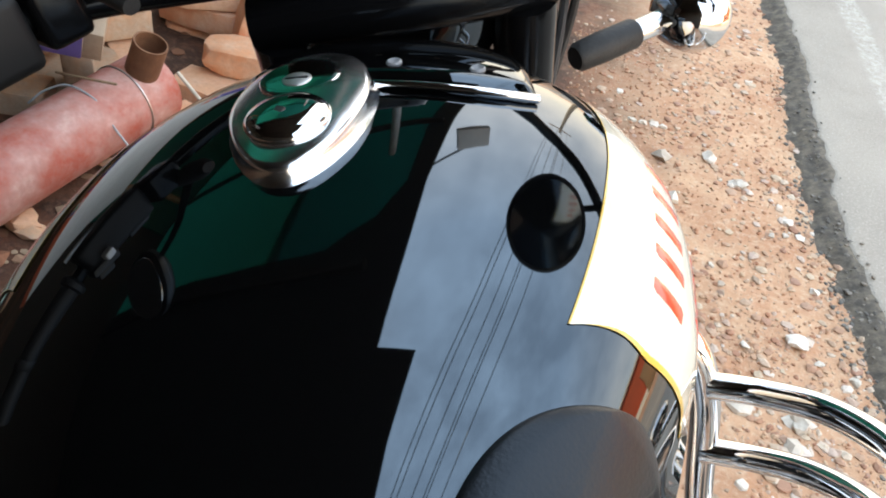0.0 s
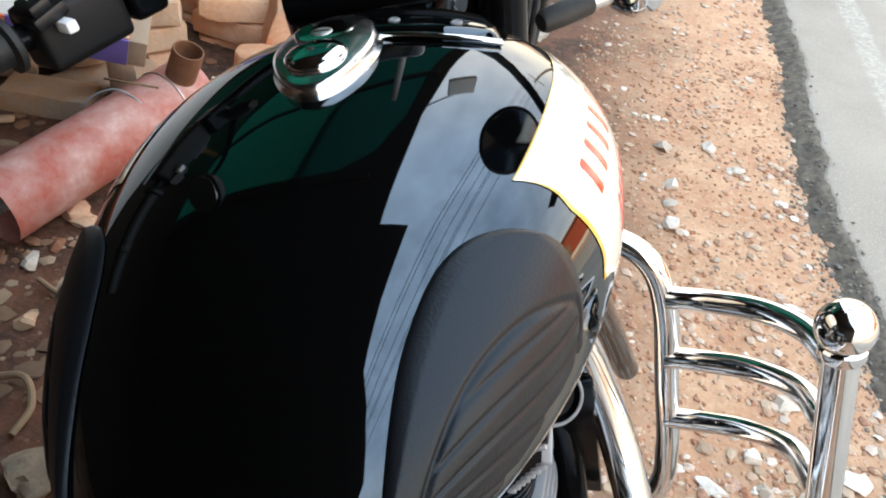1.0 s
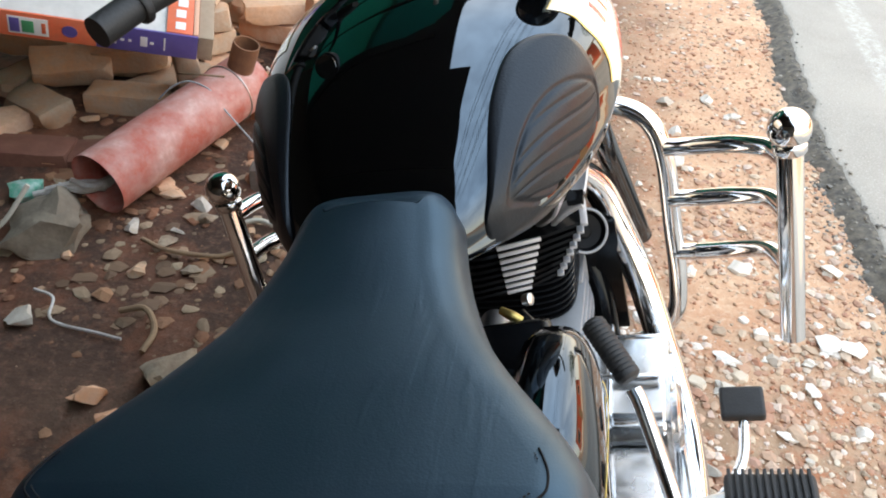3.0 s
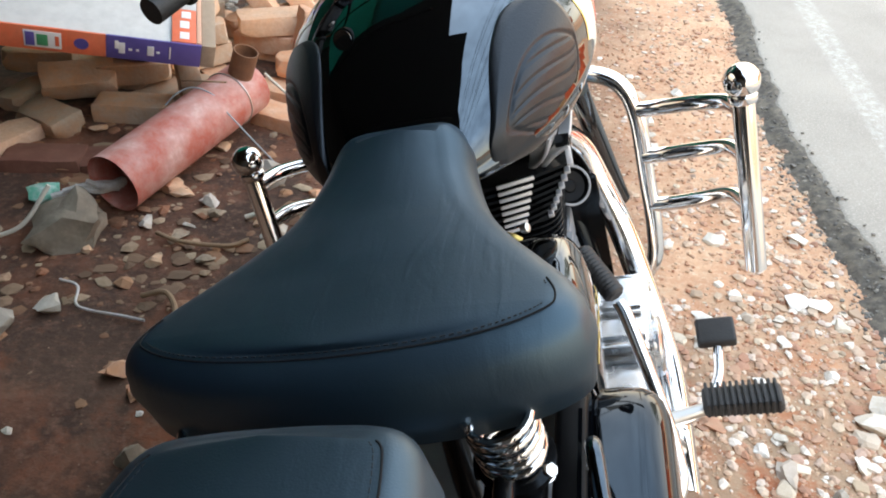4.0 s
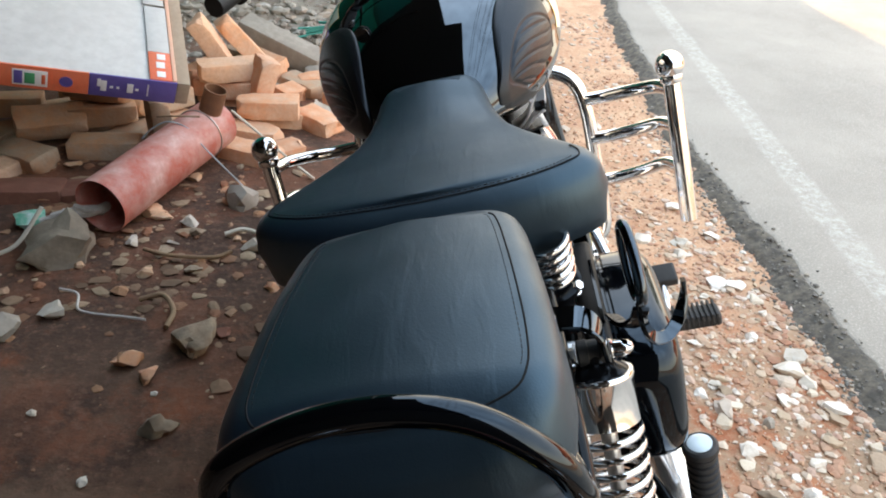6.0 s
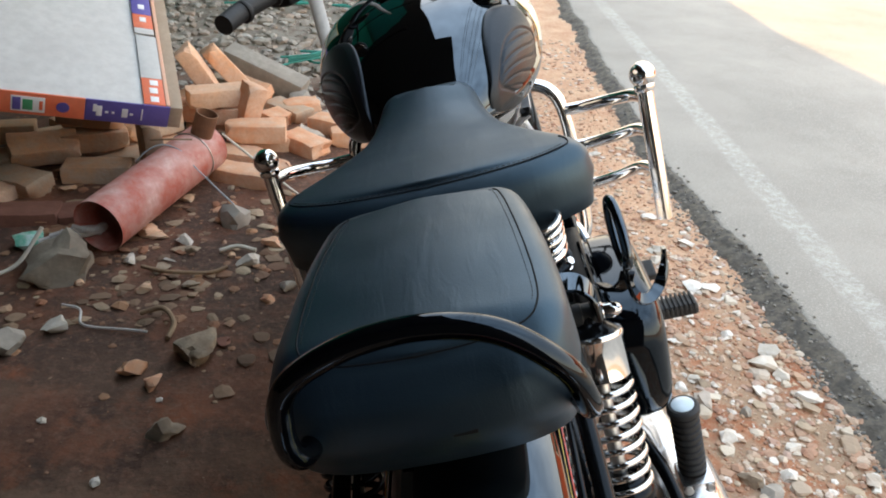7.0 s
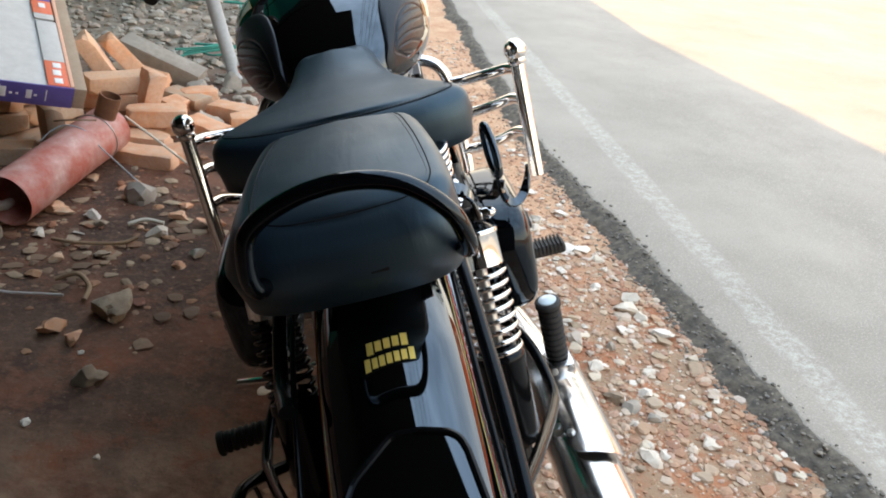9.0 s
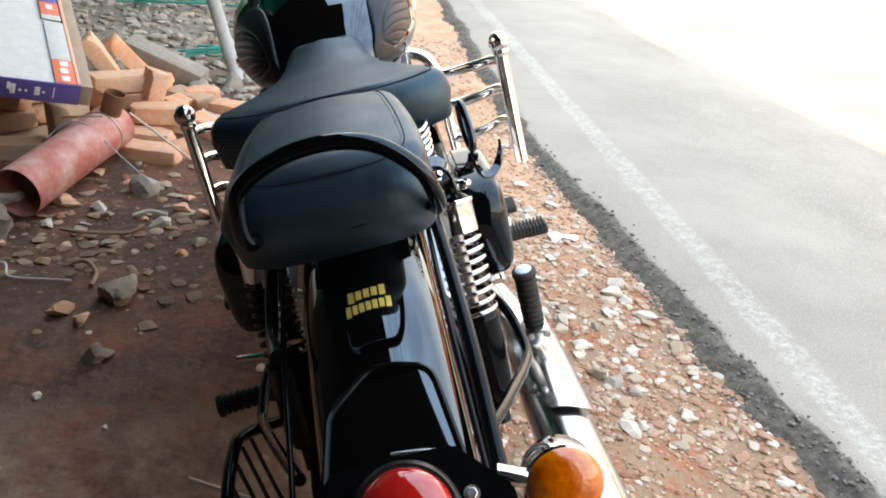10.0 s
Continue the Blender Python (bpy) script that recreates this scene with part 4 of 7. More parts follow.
    for k, (x, y, w) in enumerate(((-0.60, 3.18, 0.18), (-1.0, 4.64, 0.45), (-0.35, 4.6, 0.3))):
        net = thing("green_net", None, "scrap of torn teal netting on the rubble", "net", "teal net scraps")
        for _ in range(4):
            pts = [(x + rng.uniform(-w, w), y + rng.uniform(-0.15, 0.15), 0.05 + rng.uniform(0, 0.05)) for _ in range(4)]
            part("strand", tube(pts, rng.uniform(0.004, 0.008), 6, per=6), TEAL, net)


def build_verge_stones():
    rng = random.Random(21)
    for i, (x, y, s) in enumerate(((0.93, 0.67, 0.05), (0.75, 0.37, 0.034), (0.884, 0.554, 0.034), (0.997, 0.542, 0.045), (0.967, 0.622, 0.034), (0.84, 0.25, 0.036),
                                   (0.758, 0.0, 0.038), (0.944, 0.05, 0.034), (0.92, 1.35, 0.04), (0.54, 1.98, 0.035), (0.80, 0.90, 0.03), (0.86, 1.05, 0.045),
                                   (0.78, 1.22, 0.038), (0.72, 0.75, 0.03), (0.88, 0.80, 0.032), (0.69, 0.55, 0.028), (0.62, 0.95, 0.034), (0.70, 1.05, 0.03))):
        stone_thing("white_stone", x, y, s * 0.8, PALESTONE, "whitish angular stone on the gravelly verge", 300 + i, 0.5, "pale stones on the verge", sink=0.3)
    for i in range(120):
        y = rng.uniform(-1.2, 2.4)
        x = rng.uniform(0.42, 1.02)
        if x > road_edge(y) - 0.02 or noise.noise(Vector((x * 4, y * 4, 21))) > 0.34:
            continue
        stone_thing("verge_stone", x, y, 0.011 + 0.024 * rng.random() ** 2.2, rng.choice((STONE, DULLSTONE, PALESTONE, STONE, DULLSTONE, CONCRETE, STONE) if y < 0.9 else (STONE, PALESTONE, PALESTONE)),
                    "small angular stone on the gravelly verge", 400 + i, 0.55, "small stones on the verge", sink=0.3)


def slab(outline, z, t):
    n = len(outline)
    v = [(x, y, z) for x, y in outline] + [(x, y, z + t) for x, y in outline]
    return v, [tuple(range(n))[::-1], tuple(range(n, 2 * n))] + [(i, (i + 1) % n, n + (i + 1) % n, n + i) for i in range(n)]


def build_surroundings():
    """What the paint and the chrome mirror: a lean-to roof over the building's side, dark at its edge and of green
    sheet behind, and wires, poles and a tree over the road. The walls and the roof's rear part are unseen, added to
    block light.
    """
    root = thing("lean_to_roof", None, "dark-edged lean-to roof with green translucent sheets", "roof", kind="structure")
    # first three corners are added width out of view, keeping sky off the bike
    edge = [(1.3, -3.2), (0.9, -1.9), (0.35, -1.2), (-0.01, -0.5), (-0.12, 0.2), (-0.16, 0.88), (-0.47, 0.88), (-0.70, 2.6), (-0.76, 4.0), (-0.80, 14.0)]
    inner = [(-1.2, 14.0), (-1.05, 4.0), (-0.88, 2.6), (-0.98, 2.1), (-1.3, 1.85), (-4.4, 1.95)]
    rear = [(-4.4, -3.2)]
    part("roof_sheet", slab(edge + inner + rear, ROOF_Z, 0.03), ROOFDARK, root, "dark roof sheet with an added rear part that blocks sky", sharp=20)
    part("green_sheet", slab(inner[::-1] + [(-4.4, 14.0)], ROOF_Z + 0.06, 0.004), TEALSHEET, root, "green translucent roof sheet", sharp=20)
    for y in (-2.8, -0.6, 1.6, 3.8, 6.0, 8.2, 10.4, 12.6):
        x1 = -0.85 if y > 0.5 else -0.15
        part("rafter", rbox((x1 + 4.3, 0.06, 0.09), ((x1 - 4.3) / 2, y, ROOF_Z - 0.05), 0.006), ROOFDARK, root)
    for x, y in ((-4.2, -2.8), (-4.2, 3.8), (-4.2, 10.4), (-1.6, 8.2)):
        part("roof_post", tube([(x, y, -0.05), (x, y, ROOF_Z - 0.1)], 0.045, 14, smooth_path=False), WOOD, root)
    part("green_curtain", slab([(-4.34, 3.3), (-4.30, 3.3), (-4.30, 14.0), (-4.34, 14.0)], 0.5, ROOF_Z - 0.5), TEALSHEET, root, "hanging green translucent sheet", sharp=20)
    part("green_curtain", slab([(-4.30, 7.02), (-4.30, 7.06), (-0.95, 7.06), (-0.95, 7.02)], 0.1, ROOF_Z - 0.12), TEALSHEET, root, "hanging green translucent sheet", sharp=20)
    # unseen wall, added so that the tank's left flank mirrors dark
    part("back_wall", rbox((0.15, 18.4, ROOF_Z + 0.1), (-4.45, 4.8, ROOF_Z / 2 + 0.05), 0.01), DARKWALL, root, "unseen near-black wall added to keep light off the bike")
    # unseen wall, added to block light from behind the bike
    part("end_wall", rbox((5.62, 0.15, ROOF_Z + 0.1), (-1.56, -2.45, ROOF_Z / 2 + 0.05), 0.01), DARKWALL, root, "unseen near-black wall added to keep light off the bike")
    # unseen wall, added to fill the notch in the roof's shadow on the road
    part("upper_wall", slab([(-1.54, 0.4), (-2.80, 9.0), (-2.92, 9.0), (-1.66, 0.4)], ROOF_Z + 0.08, 1.17), DARKWALL, root, "added wall that straightens the shadow edge on the road", sharp=20)
    part("sign_box", rbox((0.295, 0.07, 0.24), (-0.32, 2.78, 2.40), 0.006, pose(0, 0, 0, 0, 0, 25)), CARDWHITE, root, "pale box sign on the roof edge")
    part("sign_arm", tube([(-0.74, 2.78, 2.76), (-0.32, 2.78, 2.50)], 0.012, 8, smooth_path=False), CHASSIS, root)
    house = thing("house", None, "low red house with white bands across the road", "house", m=pose(13.0, 6.5, 0, 0, 0, 8))
    part("wall", rbox((5.0, 9.0, 3.2), (0, 0, 1.6), 0.02), REDWALL, house, "red painted wall")
    part("roof", rbox((5.8, 9.8, 0.18), (0, 0, 3.31), 0.02), WHITEWALL, house, "white slab roof")
    part("band", rbox((0.06, 9.02, 0.5), (-2.53, 0, 0.25), 0.005), WHITEWALL, house, "white plinth band")
    for y in (-2.8, 2.8):
        win = part("window", rbox((0.08, 1.4, 1.2), (-2.53, y, 1.7), 0.01), WHITEWALL, house, "white window frame")
        part("pane", rbox((0.04, 1.2, 1.0), (-2.57, y, 1.7), 0.005), PLASTIC, win)
    part("door", rbox((0.06, 1.0, 2.1), (-2.53, 0, 1.06), 0.01), WOOD, house)
    poles = thing("electric_pole", None, "grey concrete electric pole beside the road", "pole")
    part("shaft", tube([(0, 0, -0.1), (0, 0, 7.5)], [0.14, 0.09], 14, smooth_path=False), CONCRETE, poles)
    part("crossarm", rbox((1.6, 0.08, 0.1), (0, 0, 7.0), 0.01), WOOD, poles)
    poles.location = (2.6, 16.0, 0)
    copy_thing(poles, pose(0.95, -22, 0))
    wires = thing("electric_wires", None, "dark electric wires over the roadside", "wires")
    for k, dx in enumerate((-0.62, -0.5, -0.2, 0.05, 0.12, 0.45)):
        part("wire", tube([(2.6 + dx, 16.0, 7.1), (0.75 + dx * 1.1, 0, 5.6), (0.95 + dx, -22, 7.1)], 0.011, 6, per=10), CHASSIS, wires)
    tree = thing("roadside_tree", None, "leafy green roadside tree across the road", "tree")
    part("trunk", tube([(7.6, 12.0, -0.1), (7.5, 12.1, 1.6), (7.7, 12.0, 3.4)], [0.22, 0.15, 0.10], 12), WOOD, tree)
    rng = random.Random(9)
    verts, faces = [], []
    for k in range(9):
        a = rng.uniform(0, 6.28)
        tip = (7.6 + 1.5 * math.cos(a), 12 + 1.5 * math.sin(a), rng.uniform(3.6, 5.6))
        part("limb", tube([(7.6, 12.05, 2.6), ((7.6 + tip[0]) / 2, (12 + tip[1]) / 2, 3.4), tip], [0.08, 0.02], 8), WOOD, tree)
    for k in range(5200):
        while True:
            p = Vector((rng.uniform(-1, 1), rng.uniform(-1, 1), rng.uniform(-1, 1)))
            if p.length < 1 and noise.noise(p * 2.6) > -0.12:
                break
        c = Vector((7.6, 12, 4.7)) + Vector((p.x * 2.3, p.y * 2.3, p.z * 1.8))
        u = Vector((rng.gauss(0, 1), rng.gauss(0, 1), rng.gauss(0, 1))).normalized() * 0.10
        w = u.orthogonal().normalized() * 0.045
        n = len(verts)
        verts += [c - u, c + w, c + u, c - w]
        faces.append((n, n + 1, n + 2, n + 3))
    part("crown", (verts, faces), FOLIAGE, tree, sharp=0)


ROOF_Z = 2.75

# ---- motorcycle ----
LEAN, BIKE_X = 16.5, 0.27


def hoop(origin, axis, R, r, along=0.0, seg=40):
    """A thin round ring about an axis."""
    a = Vector(axis).normalized()
    u = a.orthogonal().normalized()
    w = a.cross(u)
    o = Vector(origin) + a * along
    return tube([o + (u * math.cos(2 * math.pi * k / seg) + w * math.sin(2 * math.pi * k / seg)) * R for k in range(seg)], r, 10, closed=True, smooth_path=False)


def build_tank(bike):
    ys = [0.108, 0.116, 0.134, 0.168, 0.22, 0.30, 0.38, 0.46, 0.53, 0.59, 0.63, 0.65]
    W = curve_of(ys, [0.02, 0.052, 0.086, 0.118, 0.152, 0.184, 0.203, 0.207, 0.197, 0.165, 0.115, 0.06])
    T = curve_of(ys, [0.852, 0.864, 0.884, 0.915, 0.951, 0.983, 0.997, 1.002, 1.0, 0.990, 0.972, 0.945])
    Z = curve_of(ys, [0.83, 0.835, 0.84, 0.845, 0.85, 0.86, 0.868, 0.875, 0.878, 0.88, 0.885, 0.89])
    U = curve_of(ys, [0.832, 0.826, 0.815, 0.803, 0.783, 0.758, 0.755, 0.757, 0.765, 0.785, 0.81, 0.84])

    def at(y, th, h=0.0):
        def p(y, th):
            c, s = math.cos(th), math.sin(th)
            n = 2.35
            # the flanks draw in below the shoulder towards the saddle
            tuck = max(0.0, min(1.0, (0.42 - y) / 0.08)) * max(0.0, min(1.0, (radians(36) - th) / radians(36)))
            x = W(y) * (1 - 0.055 * tuck * (c > 0)) * math.copysign(abs(c) ** (2 / n), c)
            z = Z(y) + ((T(y) - Z(y)) if s > 0 else (Z(y) - U(y))) * math.copysign(abs(s) ** (2 / n), s)
            return Vector((x, y, z))
        q = p(y, th)
        if not h:
            return q
        a = p(y, th + 0.02) - p(y, th - 0.02)
        b = p(min(y + 0.004, 0.65), th) - p(max(y - 0.004, 0.108), th)
        nn = a.cross(b).normalized()
        if nn.dot(q - Vector((0, y, 0.86))) < 0:
            nn = -nn
        return q + nn * h

    n = 72
    stations = [0.108 + 0.542 * (0.5 - 0.5 * math.cos(math.pi * i / 56)) for i in range(57)]
    loops = [[at(y, 2 * math.pi * k / n) for k in range(n)] for y in stations]
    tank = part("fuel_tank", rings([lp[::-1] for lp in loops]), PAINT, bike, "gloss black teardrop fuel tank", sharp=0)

    def patch(inside, thick, y0, y1, t0, t1, ny, nt, side, relief=None):
        """A proud panel on the tank: inside(u, v) in 0..1 gives (y, angle); thick is its height."""
        top, bot, fs = [], [], []
        for i in range(ny + 1):
            for j in range(nt + 1):
                y, th = inside(i / ny, j / nt)
                edge = min(i, ny - i, j * ny / nt, (nt - j) * ny / nt) / ny
                h = thick * min(1, (edge / 0.07)) ** 0.5 if edge < 0.07 else thick
                h += relief(i / ny, j / nt) if relief and edge >= 0.07 else 0
                th = th if side > 0 else math.pi - th
                top.append(at(y, th, 0.0006 + h))
        w = nt + 1
        for i in range(ny):
            for j in range(nt):
                q = (i * w + j, i * w + j + 1, (i + 1) * w + j + 1, (i + 1) * w + j)
                fs.append(q if side > 0 else q[::-1])
        return top, fs

    def lens(u, v, y0, y1, lo, hi, front, back):
        """Leaf-shaped area: v runs along the tank, u across; rounded ends."""
        a = 2 * v - 1
        k = (1 - abs(a) ** (2.6 if a > 0 else 2.2)) ** 0.5 if abs(a) < 1 else 0.0
        y = y0 + (y1 - y0) * v
        mid = (lo(v) + hi(v)) / 2
        half = (hi(v) - lo(v)) / 2 * max(k, 0.02)
        return y, mid + half * (2 * u - 1)

    def pad_area(u, v):
        return lens(u, v, 0.143, 0.341, lambda v: radians(-40 + 14 * v), lambda v: radians(50 + 8 * v), 0, 0)

    def pad_relief(u, v):
        # sunk leaf outline with long slanting grooves inside it
        b = (v - 0.53) / 0.39
        a = (u - 0.486 + 0.345 * (v - 0.53)) / 0.258
        d = (abs(a) ** 2.2 + abs(b) ** 2.0) ** 0.5
        rim = -0.0021 * max(0.0, 1 - abs(d - 1.03) / 0.085)
        if d > 1.0:
            return rim
        s = a * 2.6 + b * 0.8
        g = abs(s - round(s))
        return rim + 0.0006 * min(1, (1 - d) / 0.1) - 0.0018 * max(0.0, 1 - g / 0.17) * min(1, (1 - d) / 0.08)

    def cream_area(u, v):
        # from the rounded front backwards; the rear edge sweeps forward as it drops
        th = radians(46.5 - 90 * u)
        rear = 0.360 + 0.006 * math.sin(min(u, 0.2) * 15) + 0.055 * min(u, 0.45)
        front = 0.615 - 0.03 * abs(u - 0.3)
        th -= radians(6) * v * (1 - u)
        return rear + (front - rear) * v, th

    def gold_area(u, v):
        th = radians(46.8 - 90.5 * u)
        rear = 0.360 + 0.006 * math.sin(min(u, 0.2) * 15) + 0.055 * min(u, 0.45) - 0.0028 * min(1, u * 5)
        th -= radians(6) * v * (1 - u)
        return rear + (0.617 - 0.03 * abs(u - 0.3) - rear) * v, th

    def line_area(u, v):
        th = radians(30 - 60 * u)
        return 0.3265 - 0.004 * u + 0.003 * v, th

    for side in (1, -1):
        part("gold_border", patch(gold_area, 0.0003, 0, 0, 0, 0, 48, 40, side), GOLD, tank, "thin gold border of the panel", sharp=0)
        part("side_panel", patch(cream_area, 0.0010, 0, 0, 0, 0, 48, 40, side), CREAM, tank, "cream painted side panel", sharp=0)
        part("pinstripe", patch(line_area, 0.0004, 0, 0, 0, 0, 24, 3, side), GOLD, tank, "thin gold pinstripe", sharp=0)
        part("knee_pad", patch(pad_area, 0.0055, 0, 0, 0, 0, 120, 130, side, pad_relief), PAD, tank, "grey ribbed rubber knee pad", sharp=0)
        # emblem: two rows of plain red bars on the cream panel
        for row, (th0, th1, y0, y1, cnt) in enumerate(((33, 17, 0.53, 0.40, 5), (12, -4, 0.545, 0.43, 7))):
            for k in range(cnt):
                ya = y0 + (y1 - y0) * (k + 0.1) / cnt
                yb = y0 + (y1 - y0) * (k + 0.78) / cnt
                def bar(u, v, ya=ya, yb=yb, th0=th0, th1=th1):
                    return ya + (yb - ya) * v, radians(th0 + (th1 - th0) * u)
                part("emblem_bar", patch(bar, 0.0016, 0, 0, 0, 0, 5, 3, side if side > 0 else -1), REDDECAL, tank, sharp=0)

    # filler cap: egg-shaped chrome lid, broad towards the front, set a little to one side
    cx, cy, ct = -0.0165, 0.4775, radians(11)

    def egg(scale, z, grow=0.0, n=72):
        out = []
        for k in range(n):
            a = 2 * math.pi * k / n
            x = (0.0465 * scale + grow) * math.sin(a) * (1 + 0.20 * math.cos(a))
            y = (0.0765 * scale + grow) * math.cos(a)
            x, y = x * math.cos(ct) - y * math.sin(ct), x * math.sin(ct) + y * math.cos(ct)
            out.append(Vector((cx + x, cy + y, z - 1.3 * (cx + x) ** 2 + 0.09 * min(0.0, y + 0.02))))
        return out
    part("cap_seat", rings([egg(1.0, 0.970, 0.0055), egg(1.0, 0.9925, 0.0055), egg(1.0, 0.9940, 0.002)]), RUBBER, tank, "black rubber ring round the filler cap")
    part("cap_trim", tube(egg(1.0, 0.9925, 0.0068), 0.0012, 8, closed=True, smooth_path=False), CHROME, tank, "thin chrome line round the cap")
    shoulder = [egg(1 - 0.15 * math.sin(radians(a)) ** 1.6, 0.9990 + 0.0145 * (1 - math.cos(radians(a)))) for a in range(0, 91, 10)]
    part("filler_cap", rings([egg(1.0, 0.980), egg(1.004, 0.9950)] + shoulder + [egg(0.80, 1.0143), egg(0.6, 1.0158), egg(0.35, 1.0170), egg(0.1, 1.0175)]), SATINCHROME, tank, "egg-shaped chrome filler cap", sharp=0)
    part("lock_cover", lathe([(0.0245, -0.004), (0.0245, 0.0008), (0.0235, 0.0018), (0.020, 0.0022), (0.003, 0.0026)], (cx - 0.006, cy + 0.0245, 1.0150), (0.02, 0.02, 1), 44), CHROME, tank, "round chrome lock cover", sharp=0)
    part("lock_slot", lathe([(0.0088, 0.0), (0.0088, 0.0008), (0.0078, 0.0014)], (cx - 0.006, cy + 0.019, 1.0170), (0.02, 0.02, 1), 24), STEEL, tank)
    part("slot_line", rbox((0.0135, 0.0016, 0.0008), (cx - 0.006, cy + 0.019, 1.0186), 0.0002, pose(0, 0, 0, 0, 0, 12)), RUBBER, tank)
    part("lid_lever", lathe([(0.0215, -0.003), (0.0240, 0.0010), (0.0240, 0.0030), (0.0215, 0.0055), (0.015, 0.0080), (0.008, 0.0092), (0.001, 0.0096)], (cx + 0.004, cy - 0.024, 1.0140), (0.02, -0.05, 1), 44), CHROME, tank, "domed chrome lever of the cap", sharp=0)
    part("lever_notch", rbox((0.006, 0.014, 0.0016), (cx + 0.001, cy - 0.032, 1.0212), 0.0006, pose(0, 0, 0, 22, 0, -18)), RUBBER, tank)
    part("hinge_tab", tube([(cx - 0.028, cy - 0.048, 0.984), (cx - 0.036, cy - 0.054, 0.978), (cx - 0.040, cy - 0.066, 0.970)], 0.0026, 8), CHROME, tank)
    # front console with screws and chrome trim
    def con_area(u, v):
        return 0.519 + 0.111 * v + 0.010 * (abs(u - 0.5) * 2) ** 3 * (1 - v), radians(59 + 50 * u)
    part("console", patch(con_area, 0.007, 0, 0, 0, 0, 30, 16, 1), PAINT, tank, "black console at the front of the tank", sharp=0)
    part("console_trim", tube([at(con_area(u, 0)[0] - 0.002, con_area(u, 0)[1], 0.003) for u in np.linspace(0.0, 0.66, 40)], 0.0028, 10, smooth_path=False), CHROME, tank, "thin chrome trim")
    for x in (0.023, 0.074):
        th = math.acos((x / W(0.540)) ** (2.35 / 2))
        part("console_screw", lathe([(0.0050, 0), (0.0050, 0.0015), (0.0040, 0.0024), (0.0015, 0.0016)], at(0.540, th, 0.007), (0, 0, 1), 16), CASTGREY, tank)


def seat_shape(outline, z_top, z_low, crown, edge=0.03, tuck=0.012, slope=None, drop=None):
    """A cushion from a plan outline that mirrors in x: sides, rounded edge, crowned top. Returns (verts, faces)."""
    n = len(outline)
    p = [Vector((x, y, 0)) for x, y in outline]
    nrm = []
    for i in range(n):
        d = (p[(i + 1) % n] - p[i - 1]).normalized()
        nrm.append(Vector((-d.y, d.x, 0)))

    def ring(inset, z, k=1.0, crown_k=0.0):
        out = []
        for q, m in zip(p, nrm):
            s = q - m * inset
            s = Vector((s.x * k, s.y, 0))
            zz = z + crown * crown_k
            if slope:
                zz += slope(s.x, s.y) * (1.0 if drop is None else drop(z))
            out.append(Vector((s.x, s.y, zz)))
        return out
    loops = [ring(0.02, z_low), ring(tuck * 0.3, z_low + 0.004), ring(tuck * 0.1, z_low + (z_top - z_low) * 0.3), ring(-0.003, z_low + (z_top - z_low) * 0.55)]
    for a in range(0, 91, 15):
        t = radians(a)
        loops.append(ring(edge * (1 - math.cos(t)), z_top - edge * 0.9 * (1 - math.sin(t))))
    for k in (0.9, 0.75, 0.55, 0.35, 0.15, 0.0):
        loops.append(ring(edge, z_top, k, 1 - k * k))
    return rings(loops, True, False)


